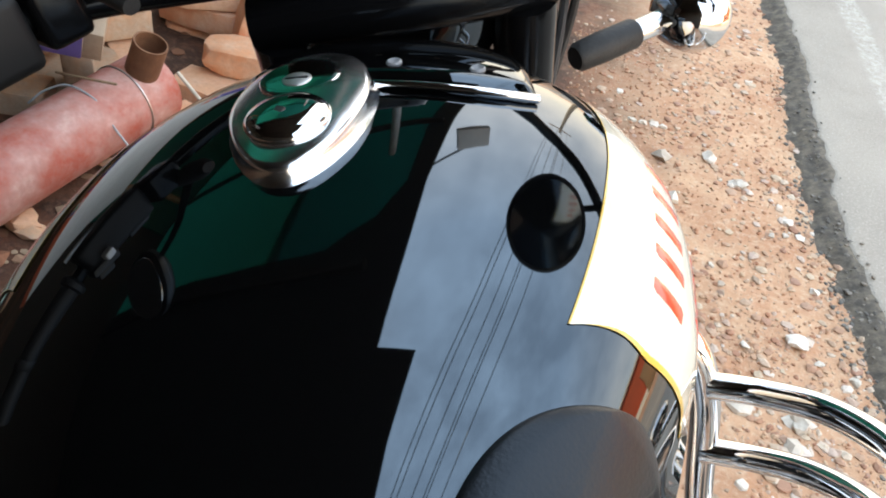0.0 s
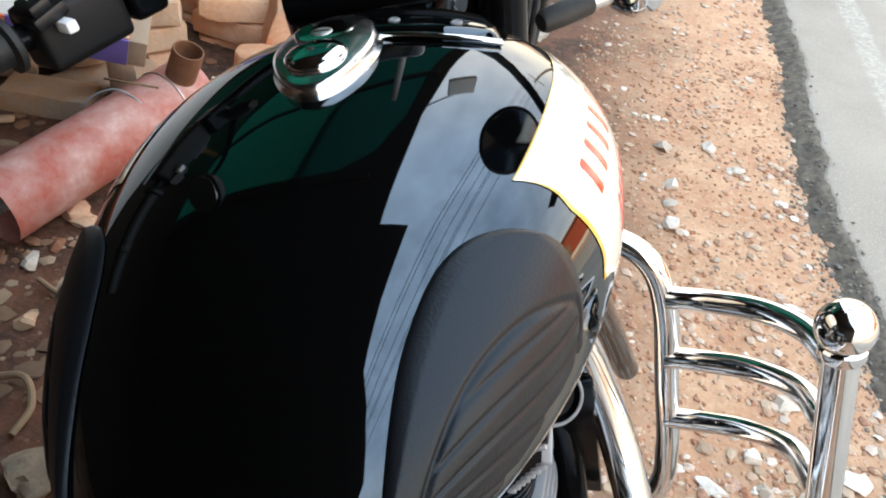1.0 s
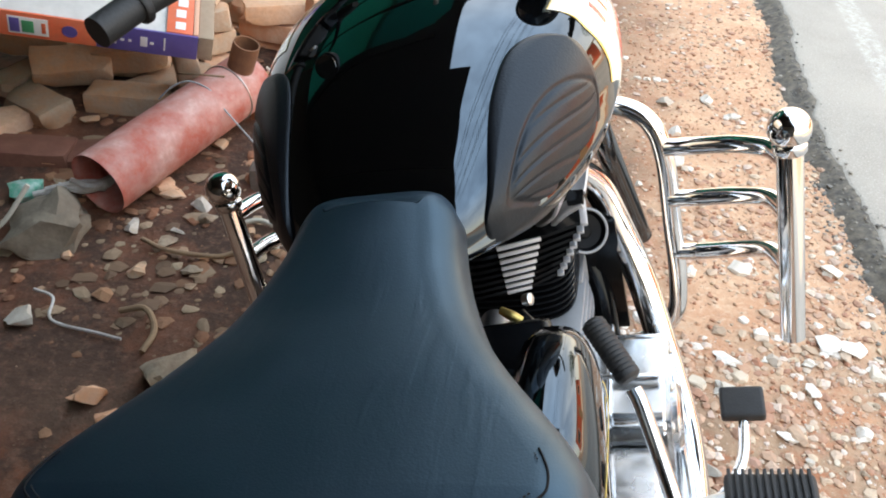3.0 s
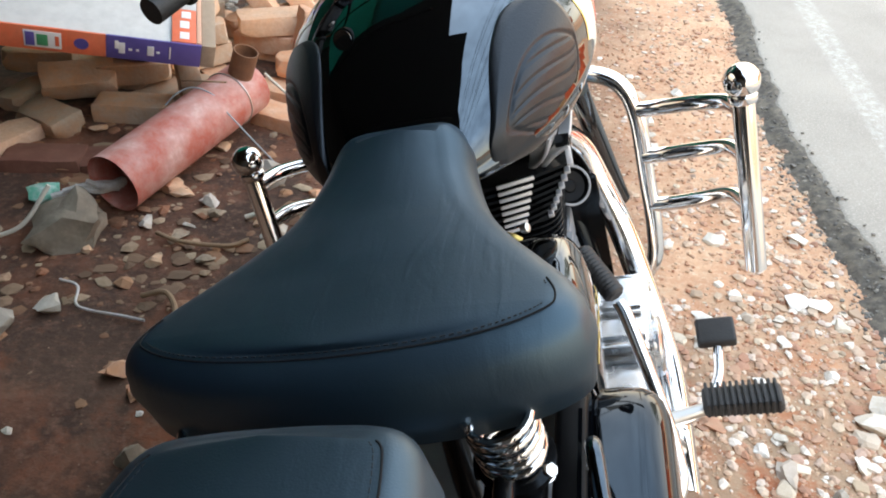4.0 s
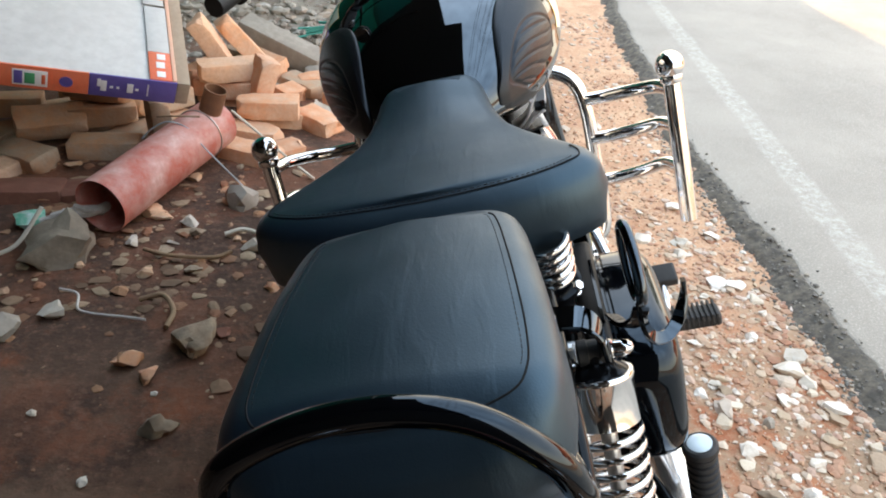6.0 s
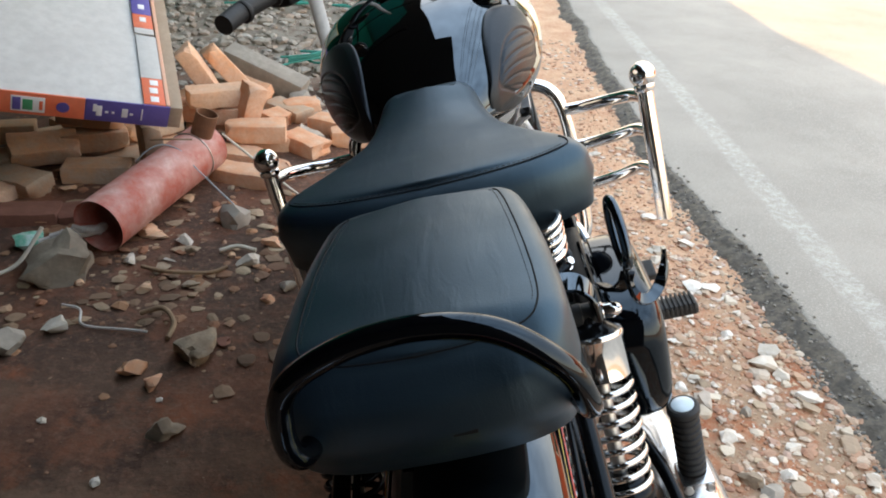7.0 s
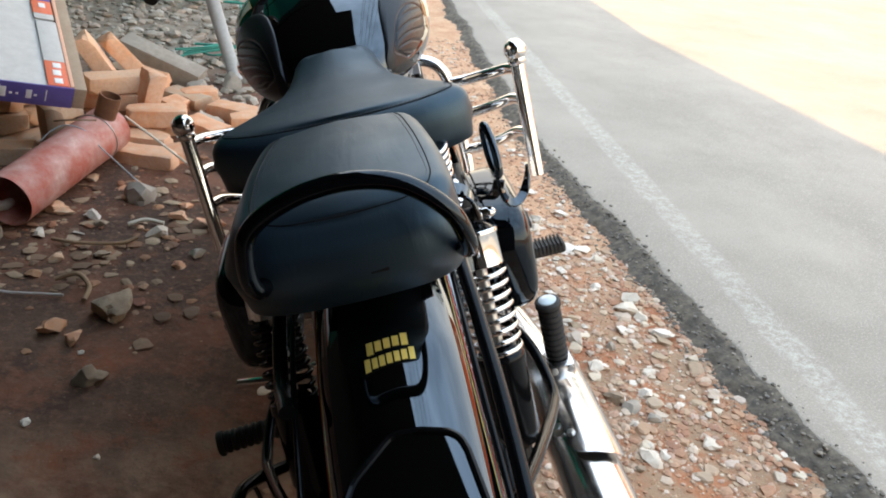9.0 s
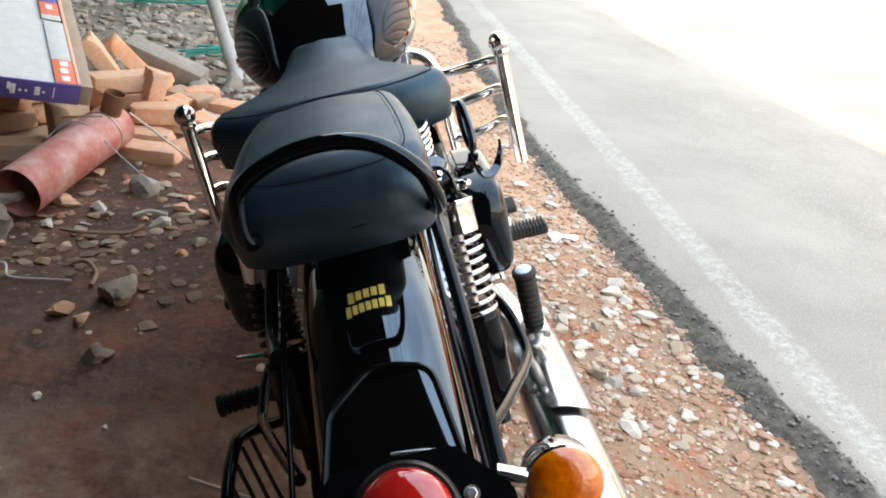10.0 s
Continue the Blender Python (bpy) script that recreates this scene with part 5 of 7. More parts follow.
def build_seats(bike):
    half = [(0.0, 0.156), (0.04, 0.155), (0.062, 0.148), (0.074, 0.130), (0.079, 0.105), (0.084, 0.08), (0.094, 0.045), (0.112, 0.0), (0.138, -0.045), (0.167, -0.085),
            (0.190, -0.12), (0.200, -0.15), (0.194, -0.177), (0.165, -0.198), (0.12, -0.213), (0.06, -0.221), (0.0, -0.224)]
    right = [tuple(v)[:2] for v in spline([(x, y, 0) for x, y in half], 4)]
    outline = right + [(-x, y) for x, y in right[-2:0:-1]]
    def saddle(x, y):
        return 0.004 * math.cos((y + 0.06) * 9) + 0.05 * max(0, -0.09 - y) + 0.06 * x * x + 0.034 * max(0, y / 0.15) ** 1.5
    verts, faces = seat_shape(outline, 0.872, 0.785, 0.006, 0.031, slope=saddle)
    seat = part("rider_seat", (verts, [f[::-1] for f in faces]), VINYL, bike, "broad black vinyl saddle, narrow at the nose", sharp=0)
    # seam round the rear edge of the saddle
    n = len(outline)
    pts = [verts[9 * n + k] + Vector((0, 0, 0.0006)) for k in range(n) if verts[9 * n + k].y < -0.125]
    part("seam", tube(pts, 0.0008, 6, smooth_path=False), THREAD, seat, "sewn seam with short stitches")
    for k in range(1, len(pts) - 2):
        if abs(pts[k].x) > 0.175:
            continue
        for f in (0.0, 0.5):
            a, c = pts[k].lerp(pts[k + 1], f + 0.05), pts[k].lerp(pts[k + 1], f + 0.33)
            inward = Vector((-a.x * 0.25, 0.02, 0)).normalized() * 0.0055 + Vector((0, 0, 0.0010))
            part("stitch", tube([a + inward, c + inward], 0.0006, 4, smooth_path=False), STITCH, seat)
    # pillion
    hp = [(x * 1.0, -0.288 + (y + 0.292) * 0.858) for x, y in [(0.0, -0.292), (0.05, -0.293), (0.085, -0.298), (0.104, -0.315), (0.112, -0.345), (0.118, -0.40), (0.124, -0.47), (0.128, -0.54), (0.126, -0.590), (0.112, -0.622), (0.08, -0.640), (0.04, -0.646), (0.0, -0.648)]]
    right = [tuple(v)[:2] for v in spline([(x, y, 0) for x, y in hp], 5)]
    outline = right + [(-x, y) for x, y in right[-2:0:-1]]

    def fall(x, y):
        return -0.030 * max(0, (-0.540 - y) / 0.055) ** 1.7 + 0.008 * math.exp(-((y + 0.42) / 0.10) ** 2) - 0.25 * x * x
    verts, faces = seat_shape(outline, 0.908, 0.790, 0.004, 0.022, slope=fall, drop=lambda z: max(0, min(1, (z - 0.82) / 0.09)))
    def rear_push(y, z):
        return max(0, min(1, (-0.50 - y) / 0.05)) * float(np.interp(z, (0.788, 0.802, 0.83, 0.855, 0.88), (-0.016, -0.006, 0.004, 0.009, 0.0)))
    def spread(y, z):
        return 1 + 0.10 * max(0, min(1, (-0.38 - y) / 0.14)) * max(0, min(1, (0.90 - z) / 0.04))
    def across(x, y, z):
        f = max(0.0, min(1.0, (x + 0.06) / 0.12))
        k = spread(y, z)
        return (x * k + 0.008 - 0.006 * (k - 1) / 0.10) * (1 - f) + (x - 0.001) * f
    verts = [Vector((across(v[0], v[1], v[2]), v[1] - rear_push(v[1], v[2]), v[2])) for v in verts]
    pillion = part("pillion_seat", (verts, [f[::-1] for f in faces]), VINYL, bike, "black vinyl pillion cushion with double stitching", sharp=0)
    # sewn edge: a seam along the rim of the top, a row of stitches inside it, a second row across the rear
    n = len(outline)
    rim = [verts[10 * n + k] for k in range(n) if verts[10 * n + k].y < -0.315]
    part("seam", tube([p + Vector((0, 0, 0.0002)) for p in rim], 0.0008, 6, smooth_path=False), THREAD, pillion)

    def sewn(path, pitch, length):
        run = spline(path, 6)
        far = [0.0]
        for p, q in zip(run, run[1:]):
            far.append(far[-1] + (q - p).length)
        def at(d):
            return Vector([float(np.interp(d, far, [p[i] for p in run])) for i in range(3)])
        for k in range(int(far[-1] / pitch)):
            part("stitch", tube([at(k * pitch), at(k * pitch + length)], 0.00055, 4, smooth_path=False), STITCH, pillion)

    def inside(p, d):
        q = Vector((p.x, p.y + 0.42, 0))
        w = Vector((math.copysign(max(0, abs(q.x) - 0.05), q.x), min(0, q.y + 0.06), 0))
        return p - w.normalized() * d + Vector((0, 0, 0.0006))
    sewn([inside(p, 0.0055) for p in rim[1:-1]], 0.0062, 0.0040)
    back = [p for p in rim if p.y < -0.535]
    sewn([inside(p, 0.017) + Vector((0, 0, 0.0008)) for p in back], 0.0066, 0.0040)
    part("badge", rbox((0.020, 0.002, 0.010), (0, 0, 0), 0.0008, pose(0.028, -0.5995, 0.842, -6, 0, 0)), THREAD, pillion, "small embossed badge")
    # grab rail round the back of the pillion
    rail = [(0.100, -0.50, 0.822), (0.118, -0.555, 0.824), (0.125, -0.592, 0.836), (0.124, -0.614, 0.862), (0.112, -0.622, 0.900), (0.075, -0.622, 0.938), (0.03, -0.622, 0.954), (-0.02, -0.622, 0.954),
            (-0.066, -0.622, 0.940), (-0.090, -0.622, 0.921), (-0.099, -0.622, 0.893), (-0.101, -0.620, 0.870), (-0.098, -0.612, 0.855), (-0.095, -0.594, 0.848), (-0.095, -0.555, 0.846), (-0.095, -0.52, 0.846)]
    part("grab_rail", tube(rail, 0.0098, 18), BOXENAMEL, bike, "black tubular grab rail round the pillion")
    for s in (1, -1):
        part("seat_base", rbox((0.010, 0.19, 0.045), (0.110 * s, -0.385, 0.782), 0.003), CHASSIS, bike)
        for y in (-0.325, -0.395, -0.465):
            part("seat_bolt", hexbolt((0.115 * s, y, 0.785), (s, 0, 0), 0.007, 0.007), STEEL, bike)
        # saddle springs
        part("saddle_spring", coil((0.122 * s, -0.187, 0.747), (0.121 * s, -0.200, 0.815), 0.0265, 0.0042, 5.5), CHROME, bike, "chrome saddle coil spring")
        part("spring_cup", lathe([(0.034, 0), (0.034, 0.006), (0.02, 0.012)], (0.122 * s, -0.185, 0.735), (0, -0.2, 1), 24), CHASSIS, bike)
        part("spring_bolt", hexbolt((0.146 * s, -0.196, 0.734), (0.6 * s, -0.4, 0.6), 0.007, 0.010), CHROME, bike)
        part("spring_bolt", hexbolt((0.145 * s, -0.227, 0.719), (0.6 * s, -0.4, 0.6), 0.007, 0.010), CHROME, bike)
        part("spring_bar", rbox((0.050, 0.074, 0.022), (0.119 * s, -0.208, 0.718), 0.003), CHASSIS, bike)
        part("spacer", lathe([(0.012, 0), (0.012, 0.05)], (0.085 * s, -0.181, 0.727), (s, 0, 0), 18), CHASSIS, bike)


def coil(a, b, radius, wire, turns, seg=9):
    a, b = Vector(a), Vector(b)
    d = (b - a)
    ax = d.normalized()
    u = ax.orthogonal().normalized()
    w = ax.cross(u)
    n = int(turns * 22)
    pts = [a + d * (i / n) + (u * math.cos(2 * math.pi * turns * i / n) + w * math.sin(2 * math.pi * turns * i / n)) * radius for i in range(n + 1)]
    return tube(pts, wire, seg, smooth_path=False)


def build_rear(bike):
    # mudguard: a rounded channel swept along its crown, set a little to the right of the seat's middle
    GX = 0.012
    crown = spline([(GX, -0.22, 0.735), (GX, -0.36, 0.772), (GX, -0.48, 0.772), (GX, -0.56, 0.762), (GX, -0.63, 0.743), (GX, -0.74, 0.701), (GX, -0.85, 0.648), (GX, -0.93, 0.59), (GX, -0.975, 0.50), (GX, -0.985, 0.42)], 8)
    RC = 0.105
    one = [(x, math.sqrt(RC * RC - x * x) - RC) for x in [0.005 * k for k in range(16)]]
    one += [(0.0805, -0.0385), (0.0850, -0.0465), (0.0880, -0.056), (0.0900, -0.068), (0.0915, -0.085), (0.092, -0.114)]

    def guard_frame(i):
        d = (crown[min(i + 1, len(crown) - 1)] - crown[max(i - 1, 0)]).normalized()
        up = Vector((0, -d.z, d.y))
        return -up if up.z < 0 or (up.z == 0 and up.y > 0) else up
    loops = []
    for i, p in enumerate(crown):
        up = guard_frame(i)
        prof = [(-x, h) for x, h in one[::-1]] + one[1:] + [(x - 0.004 if x else 0, h - 0.004) for x, h in one[::-1]] + [(0.004 - x, h - 0.004) for x, h in one[1:]]
        loops.append([p + Vector((x, 0, 0)) + up * h for x, h in prof])
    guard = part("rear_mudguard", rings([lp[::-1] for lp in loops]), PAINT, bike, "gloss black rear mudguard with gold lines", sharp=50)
    for s in (1, -1):
        for x, h, r, mm in ((0.0846, -0.0458, 0.0005, GOLD), (0.0876, -0.0545, 0.0008, REDDECAL)):
            pts = [crown[i] + Vector((x * s, 0, 0)) + guard_frame(i) * h for i in range(4, len(crown) - 6)]
            part("pinstripe", tube(pts, r, 6, smooth_path=False), mm, guard, "fine coach line")

    def on_guard(x, y, lift=0.0):
        """A point of the mudguard's skin at x from its middle."""
        i = min(range(1, len(crown)), key=lambda k: abs((crown[k].y + crown[k - 1].y) / 2 - y))
        f = (y - crown[i - 1].y) / (crown[i].y - crown[i - 1].y)
        return crown[i - 1].lerp(crown[i], f) + Vector((x, 0, 0)) + guard_frame(i) * (math.sqrt(RC * RC - x * x) - RC + lift)
    # emblem: two rows of plain gold bars that follow the skin, the first and last of a row taller
    for y0, h, x0, x1, cnt in ((-0.606, 0.0125, -0.022, 0.027, 5), (-0.626, 0.0125, -0.026, 0.032, 7)):
        w = (x1 - x0) / cnt
        for k in range(cnt):
            tall = 1.25 if k in (0, cnt - 1) else 1.0
            xa, xb = x0 + w * (k + 0.10), x0 + w * (k + 0.86)
            ya = y0 + 0.10 * ((xa + xb) / 2 - 0.003)
            top, low = [], []
            for v in range(4):
                for u in range(4):
                    x, y = xa + (xb - xa) * u / 3, ya + h * tall * (0.5 - v / 3)
                    top.append(on_guard(x, y, 0.0013))
                    low.append(on_guard(x, y, -0.0008))
            fs = [(a, a + 1, a + 5, a + 4) for a in (0, 1, 2, 4, 5, 6, 8, 9, 10)]
            rim = [0, 1, 2, 3, 7, 11, 15, 14, 13, 12, 8, 4]
            fs += [(rim[m], rim[(m + 1) % 12], rim[(m + 1) % 12] + 16, rim[m] + 16) for m in range(12)]
            part("emblem_bar", (top + low, fs), GOLDBRIGHT, guard)
    # raised lamp bracket: a shallow tray with a chamfered front and a rounded rim
    def tray(y, f):
        """Top of the tray at y, f from -1 to 1 across."""
        half = 0.056 + 0.020 * min(1.0, max(0.0, (-0.725 - y) / 0.17))
        z = 0.724 - 0.26 * (-0.722 - y) - 0.005 * f * f
        return Vector((0.015 + half * f, y, z))
    front = [(-1.0, -0.778), (-0.93, -0.766), (-0.86, -0.760), (-0.28, -0.729), (-0.18, -0.726), (0.3, -0.727), (0.80, -0.734), (0.92, -0.740), (0.97, -0.746), (1.0, -0.758)]

    def fx(f):
        return float(np.interp(f, [a for a, _ in front], [b for _, b in front]))
    cols = [-math.cos(math.pi * k / 28) for k in range(29)]
    rows_y = [0.0, 0.02, 0.08, 0.25, 0.5, 0.75, 1.0]
    verts, faces = [], []
    for f in cols:
        y0 = fx(f)
        verts += [tray(y0, f) + Vector((0, 0.004, -0.034)), tray(y0, f) + Vector((0, 0.0025, -0.004))] + [tray(y0 + (-0.895 - y0) * k, f) for k in rows_y]
    nc = len(rows_y) + 2
    for i in range(28):
        for k in range(nc - 1):
            faces.append((i * nc + k, i * nc + k + 1, (i + 1) * nc + k + 1, (i + 1) * nc + k))
    for i, sgn in ((0, 1), (28, -1)):
        base_i = len(verts)
        verts += [verts[i * nc + k] + Vector((-0.004 * sgn, 0, -0.036)) for k in range(nc)]
        for k in range(nc - 1):
            q = (i * nc + k, base_i + k, base_i + k + 1, i * nc + k + 1)
            faces.append(q if sgn > 0 else q[::-1])
    bracket = part("lamp_bracket", (verts, faces), PAINT, bike, "raised gloss black tail lamp bracket", sharp=40)
    rim = [tray(-0.885 + 0.02 * k, -1) for k in range(6)] + [tray(fx(f), f) for f in cols] + [tray(-0.785 - 0.02 * k, 1) for k in range(6)]
    part("bracket_rim", tube(rim, 0.0042, 8, smooth_path=False), CHASSIS, bracket, "rounded rim of the bracket")
    part("bracket_lip", tube([tray(-0.842, 0.0) + Vector((0, 0, 0.003)), tray(-0.846, 0.5) + Vector((0, 0, 0.003)), tray(-0.852, 0.92) + Vector((0, 0, 0.003))], 0.0042, 10), POLISHED, bracket, "bright folded lip")
    # lamp plate and tail lamp
    q = Matrix.Translation((0.018, -0.912, 0.672)) @ Euler((radians(38), 0, 0)).to_matrix().to_4x4()
    shape = [(-0.06, 0.062), (0.06, 0.062), (0.108, 0.012), (0.115, -0.06), (0.075, -0.10), (-0.075, -0.10), (-0.115, -0.06), (-0.108, 0.012)]
    bm = bmesh.new()
    t = [bm.verts.new(q @ Vector((x, y, 0.006))) for x, y in shape]
    u = [bm.verts.new(q @ Vector((x, y, -0.006))) for x, y in shape]
    bm.faces.new(t)
    bm.faces.new(u[::-1])
    for i in range(8):
        bm.faces.new((u[i], u[(i + 1) % 8], t[(i + 1) % 8], t[i]))
    bmesh.ops.bevel(bm, geom=bm.edges[:], offset=0.003, segments=2, affect="EDGES")
    plate = part("lamp_plate", bm, CHASSIS, bike, "black faceted plate behind the tail lamp", sharp=30)
    nrm = q.to_3x3() @ Vector((0, 0, 1))
    c0 = q @ Vector((0.004, 0.002, 0.006))
    lamp = part("tail_lamp", lathe([(0.054, 0), (0.054, 0.014), (0.050, 0.019), (0.046, 0.019)], c0, nrm, 40), PLASTIC, bike, "round tail lamp in a black rim")
    part("red_lens", lathe([(0.047, 0.010), (0.046, 0.024), (0.040, 0.034), (0.028, 0.041), (0.012, 0.044), (0.001, 0.0445)], c0, nrm, 40), RED, lamp, "domed red lens")
    for x, y in ((0.068, 0.012), (-0.06, 0.012)):
        part("plate_bolt", hexbolt(q @ Vector((x, y, 0.006)), nrm, 0.006, 0.005), STEEL, plate)
    # rear indicators
    for s in (1, -1):
        stem0 = Vector((0.018 + 0.095 * s, -0.875, 0.672))
        c = Vector((0.018 + 0.158 * s, -0.885, 0.648))
        ax = (0.05 * s, -0.97, 0.22)
        ind = part("rear_indicator", lathe([(0.010, -0.055), (0.026, -0.049), (0.037, -0.030), (0.0405, -0.008), (0.0415, 0.0), (0.038, 0.003)], c, ax, 36), CHROME, bike, "chrome bullet indicator")
        part("amber_lens", lathe([(0.0395, 0.0), (0.0385, 0.010), (0.033, 0.017), (0.022, 0.022), (0.008, 0.0245), (0.001, 0.025)], c, ax, 36), AMBER, ind, "amber indicator lens")
        part("indicator_stem", tube([stem0, (stem0 + c) / 2, c + Vector((0, 0.02, 0))], 0.010, 12), CHROME, ind)
    # frame loops beside the mudguard, struts
    for s in (1, -1):
        part("frame_tube", tube([(0.115 * s, -0.20, 0.745), (0.122 * s, -0.40, 0.728), (0.125 * s, -0.54, 0.690)] + ([(0.125, -0.66, 0.660), (0.120, -0.83, 0.605)] if s > 0 else [(-0.112, -0.62, 0.70)]), 0.0095, 12), CHASSIS, bike, "black subframe tube")
        part("mudguard_stay", tube([(0.112 * s, -0.28, 0.715), (0.106 * s, -0.55, 0.705), (0.106 * s, -0.82, 0.625)], 0.0038, 10), CHASSIS, bike, "slim black mudguard stay")
        # shock absorber
        top, low = Vector((0.152 * s, -0.315, 0.735)), Vector((0.154 * s, -0.455, 0.375))
        d = (low - top).normalized()
        L = (low - top).length
        sh = part("shock_absorber", lathe([(0.0355, 0.022), (0.0365, 0.024), (0.0365, 0.028), (0.035, 0.030), (0.035, 0.074), (0.030, 0.076)], top, d, 32), CHROME, bike, "rear shock with a polished top can")
        part("shock_cap", lathe([(0.013, 0.000), (0.015, 0.010), (0.028, 0.018), (0.034, 0.024)], top, d, 32), CHASSIS, sh, "black shock cap")
        # left spring is black: the shade on that side put into its material
        part("spring", coil(top + d * 0.074, top + d * 0.212, 0.0330, 0.0040, 8.5, 10), CHROME if s > 0 else CHASSIS, sh, "chrome coil spring" if s > 0 else "coil spring in black for the shade on the left")
        part("damper_rod", lathe([(0.0085, 0.070), (0.0085, 0.20)], top, d, 20), STEEL, sh, "slim bright damper rod")
        part("damper_body", lathe([(0.020, 0.188), (0.036, 0.206), (0.037, 0.210), (0.037, 0.216), (0.0345, 0.220), (0.0335, 0.325), (0.026, 0.345), (0.016, 0.352), (0.015, L)], top, d, 28), CHASSIS, sh, "black lower body")
        part("top_eye", lathe([(0.009, -0.017), (0.0145, -0.015), (0.0150, -0.006), (0.0135, -0.005), (0.0135, 0.005), (0.0150, 0.006), (0.0145, 0.015), (0.009, 0.017)], top + d * 0.002, (1, 0, 0), 24), RUBBER, sh, "black rubber bush")
        part("top_nut", hexbolt(top + d * 0.002 + Vector((-0.019 * s, 0, 0)), (-s, 0, 0), 0.0085, 0.009), STEEL, sh)
        # bent strap over the shock mount
        pts = [(0.098 * s, -0.316, 0.782), (0.130 * s, -0.320, 0.783), (0.148 * s, -0.323, 0.780), (0.160 * s, -0.326, 0.767), (0.165 * s, -0.327, 0.738)]
        part("mount_strap", strip(pts, (0, 1, 0.25), 0.030, 0.006, 8), PAINT, bike, "bent black strap over the shock mount")
        part("dome_nut", lathe([(0.0105, 0), (0.0105, 0.003), (0.0088, 0.004), (0.0088, 0.012), (0.0078, 0.018), (0.0045, 0.0225), (0.001, 0.024)], (0.168 * s, -0.314, 0.733), (s, -0.12, 0.05), 18), CHROME, bike, "chrome dome nut")
    # swing arm and axle
    for s in (1, -1):
        part("swing_arm", tube([(0.10 * s, 0.08, 0.36), (0.12 * s, -0.25, 0.345), (0.125 * s, -0.52, 0.325)], 0.02, 12), CHASSIS, bike)
    # passenger pegs: one folded up, one let down
    peg = [(0.012, 0), (0.0165, 0.004), (0.0165, 0.012)]
    def ribbed(n, L, r):
        out = [(r * 0.8, 0.0)]
        for i in range(n):
            z = L * i / n
            out += [(r, z + L * 0.12 / n), (r, z + L * 0.62 / n), (r * 0.86, z + L * 0.72 / n), (r * 0.86, z + L * 0.95 / n)]
        return out + [(r * 1.12, L), (r * 1.12, L * 1.07), (r * 0.95, L * 1.10)]
    p0 = part("passenger_peg", lathe(ribbed(9, 0.105, 0.0195), (0.262, -0.232, 0.395), (-0.03, -0.03, 1), 24), RUBBER, bike, "ribbed rubber passenger peg folded up")
    part("peg_end", lathe([(0.0150, 0), (0.0150, 0.002), (0.0125, 0.003)], (0.2585, -0.2355, 0.5095), (-0.03, -0.03, 1), 24), REFLECT, p0, "pale round end disc")
    part("peg_bracket", rbox((0.046, 0.052, 0.030), (0.262, -0.238, 0.378), 0.006), POLISHED, p0)
    for dx in (-0.014, 0.014):
        part("bracket_bolt", hexbolt((0.262 + dx, -0.262, 0.384), (0, -0.8, 0.5), 0.0055, 0.006), STEEL, p0)
    p1 = part("passenger_peg", lathe(ribbed(9, 0.105, 0.0195), (-0.222, -0.226, 0.380), (-0.99, -0.12, 0.02), 24), RUBBER, bike, "ribbed rubber passenger peg let down")
    part("peg_bracket", rbox((0.040, 0.034, 0.036), (-0.206, -0.236, 0.384), 0.006), STEEL, p1)
    part("peg_clevis", rbox((0.030, 0.046, 0.010), (-0.186, -0.226, 0.398), 0.003), STEEL, p1)
    part("gear_lever", tube([(-0.20, 0.20, 0.20), (-0.30, 0.19, 0.19), (-0.365, 0.205, 0.185), (-0.405, 0.225, 0.175)], [0.007, 0.009, 0.011, 0.013], 12), CHROME, bike, "chrome gear lever")
    for s in (1, -1):
        part("peg_loop", tube([(0.15 * s, -0.22, 0.50), (0.185 * s, -0.24, 0.49), (0.212 * s, -0.30, 0.47), (0.220 * s, -0.39, 0.458), (0.205 * s, -0.46, 0.475), (0.16 * s, -0.59, 0.525), (0.118 * s, -0.70, 0.570)], 0.0085, 12), CHASSIS, bike, "bent black tube that carries the peg")
    # sari guard on the near side of the rear wheel
    g = part("wheel_guard", tube([(-0.155, -0.34, 0.40), (-0.20, -0.39, 0.43), (-0.235, -0.46, 0.475), (-0.242, -0.52, 0.497), (-0.242, -0.64, 0.49), (-0.24, -0.74, 0.42), (-0.235, -0.76, 0.30), (-0.21, -0.68, 0.18), (-0.19, -0.44, 0.18), (-0.185, -0.37, 0.26), (-0.16, -0.33, 0.36)], 0.0095, 12), CHASSIS, bike, "black tubular skirt guard")
    for k in range(6):
        y = -0.45 - 0.05 * k
        part("guard_bar", tube([(-0.236, y, 0.47 + 0.012 * min(k, 2)), (-0.220, y - 0.01, 0.32), (-0.198, y + 0.01, 0.18)], 0.0035, 8), CHASSIS, g)
    # silencer
    sil = part("silencer", tube([(0.240, 0.12, 0.250), (0.250, -0.05, 0.270), (0.252, -0.22, 0.294), (0.251, -0.45, 0.309), (0.250, -0.74, 0.327), (0.250, -0.86, 0.335)], [0.026, 0.038, 0.049, 0.051, 0.051, 0.038], 36), SATINCHROME, bike, "long chrome silencer")
    # heat shield: a shell over the upper outer side of the silencer, rounded at its end
    loops = []
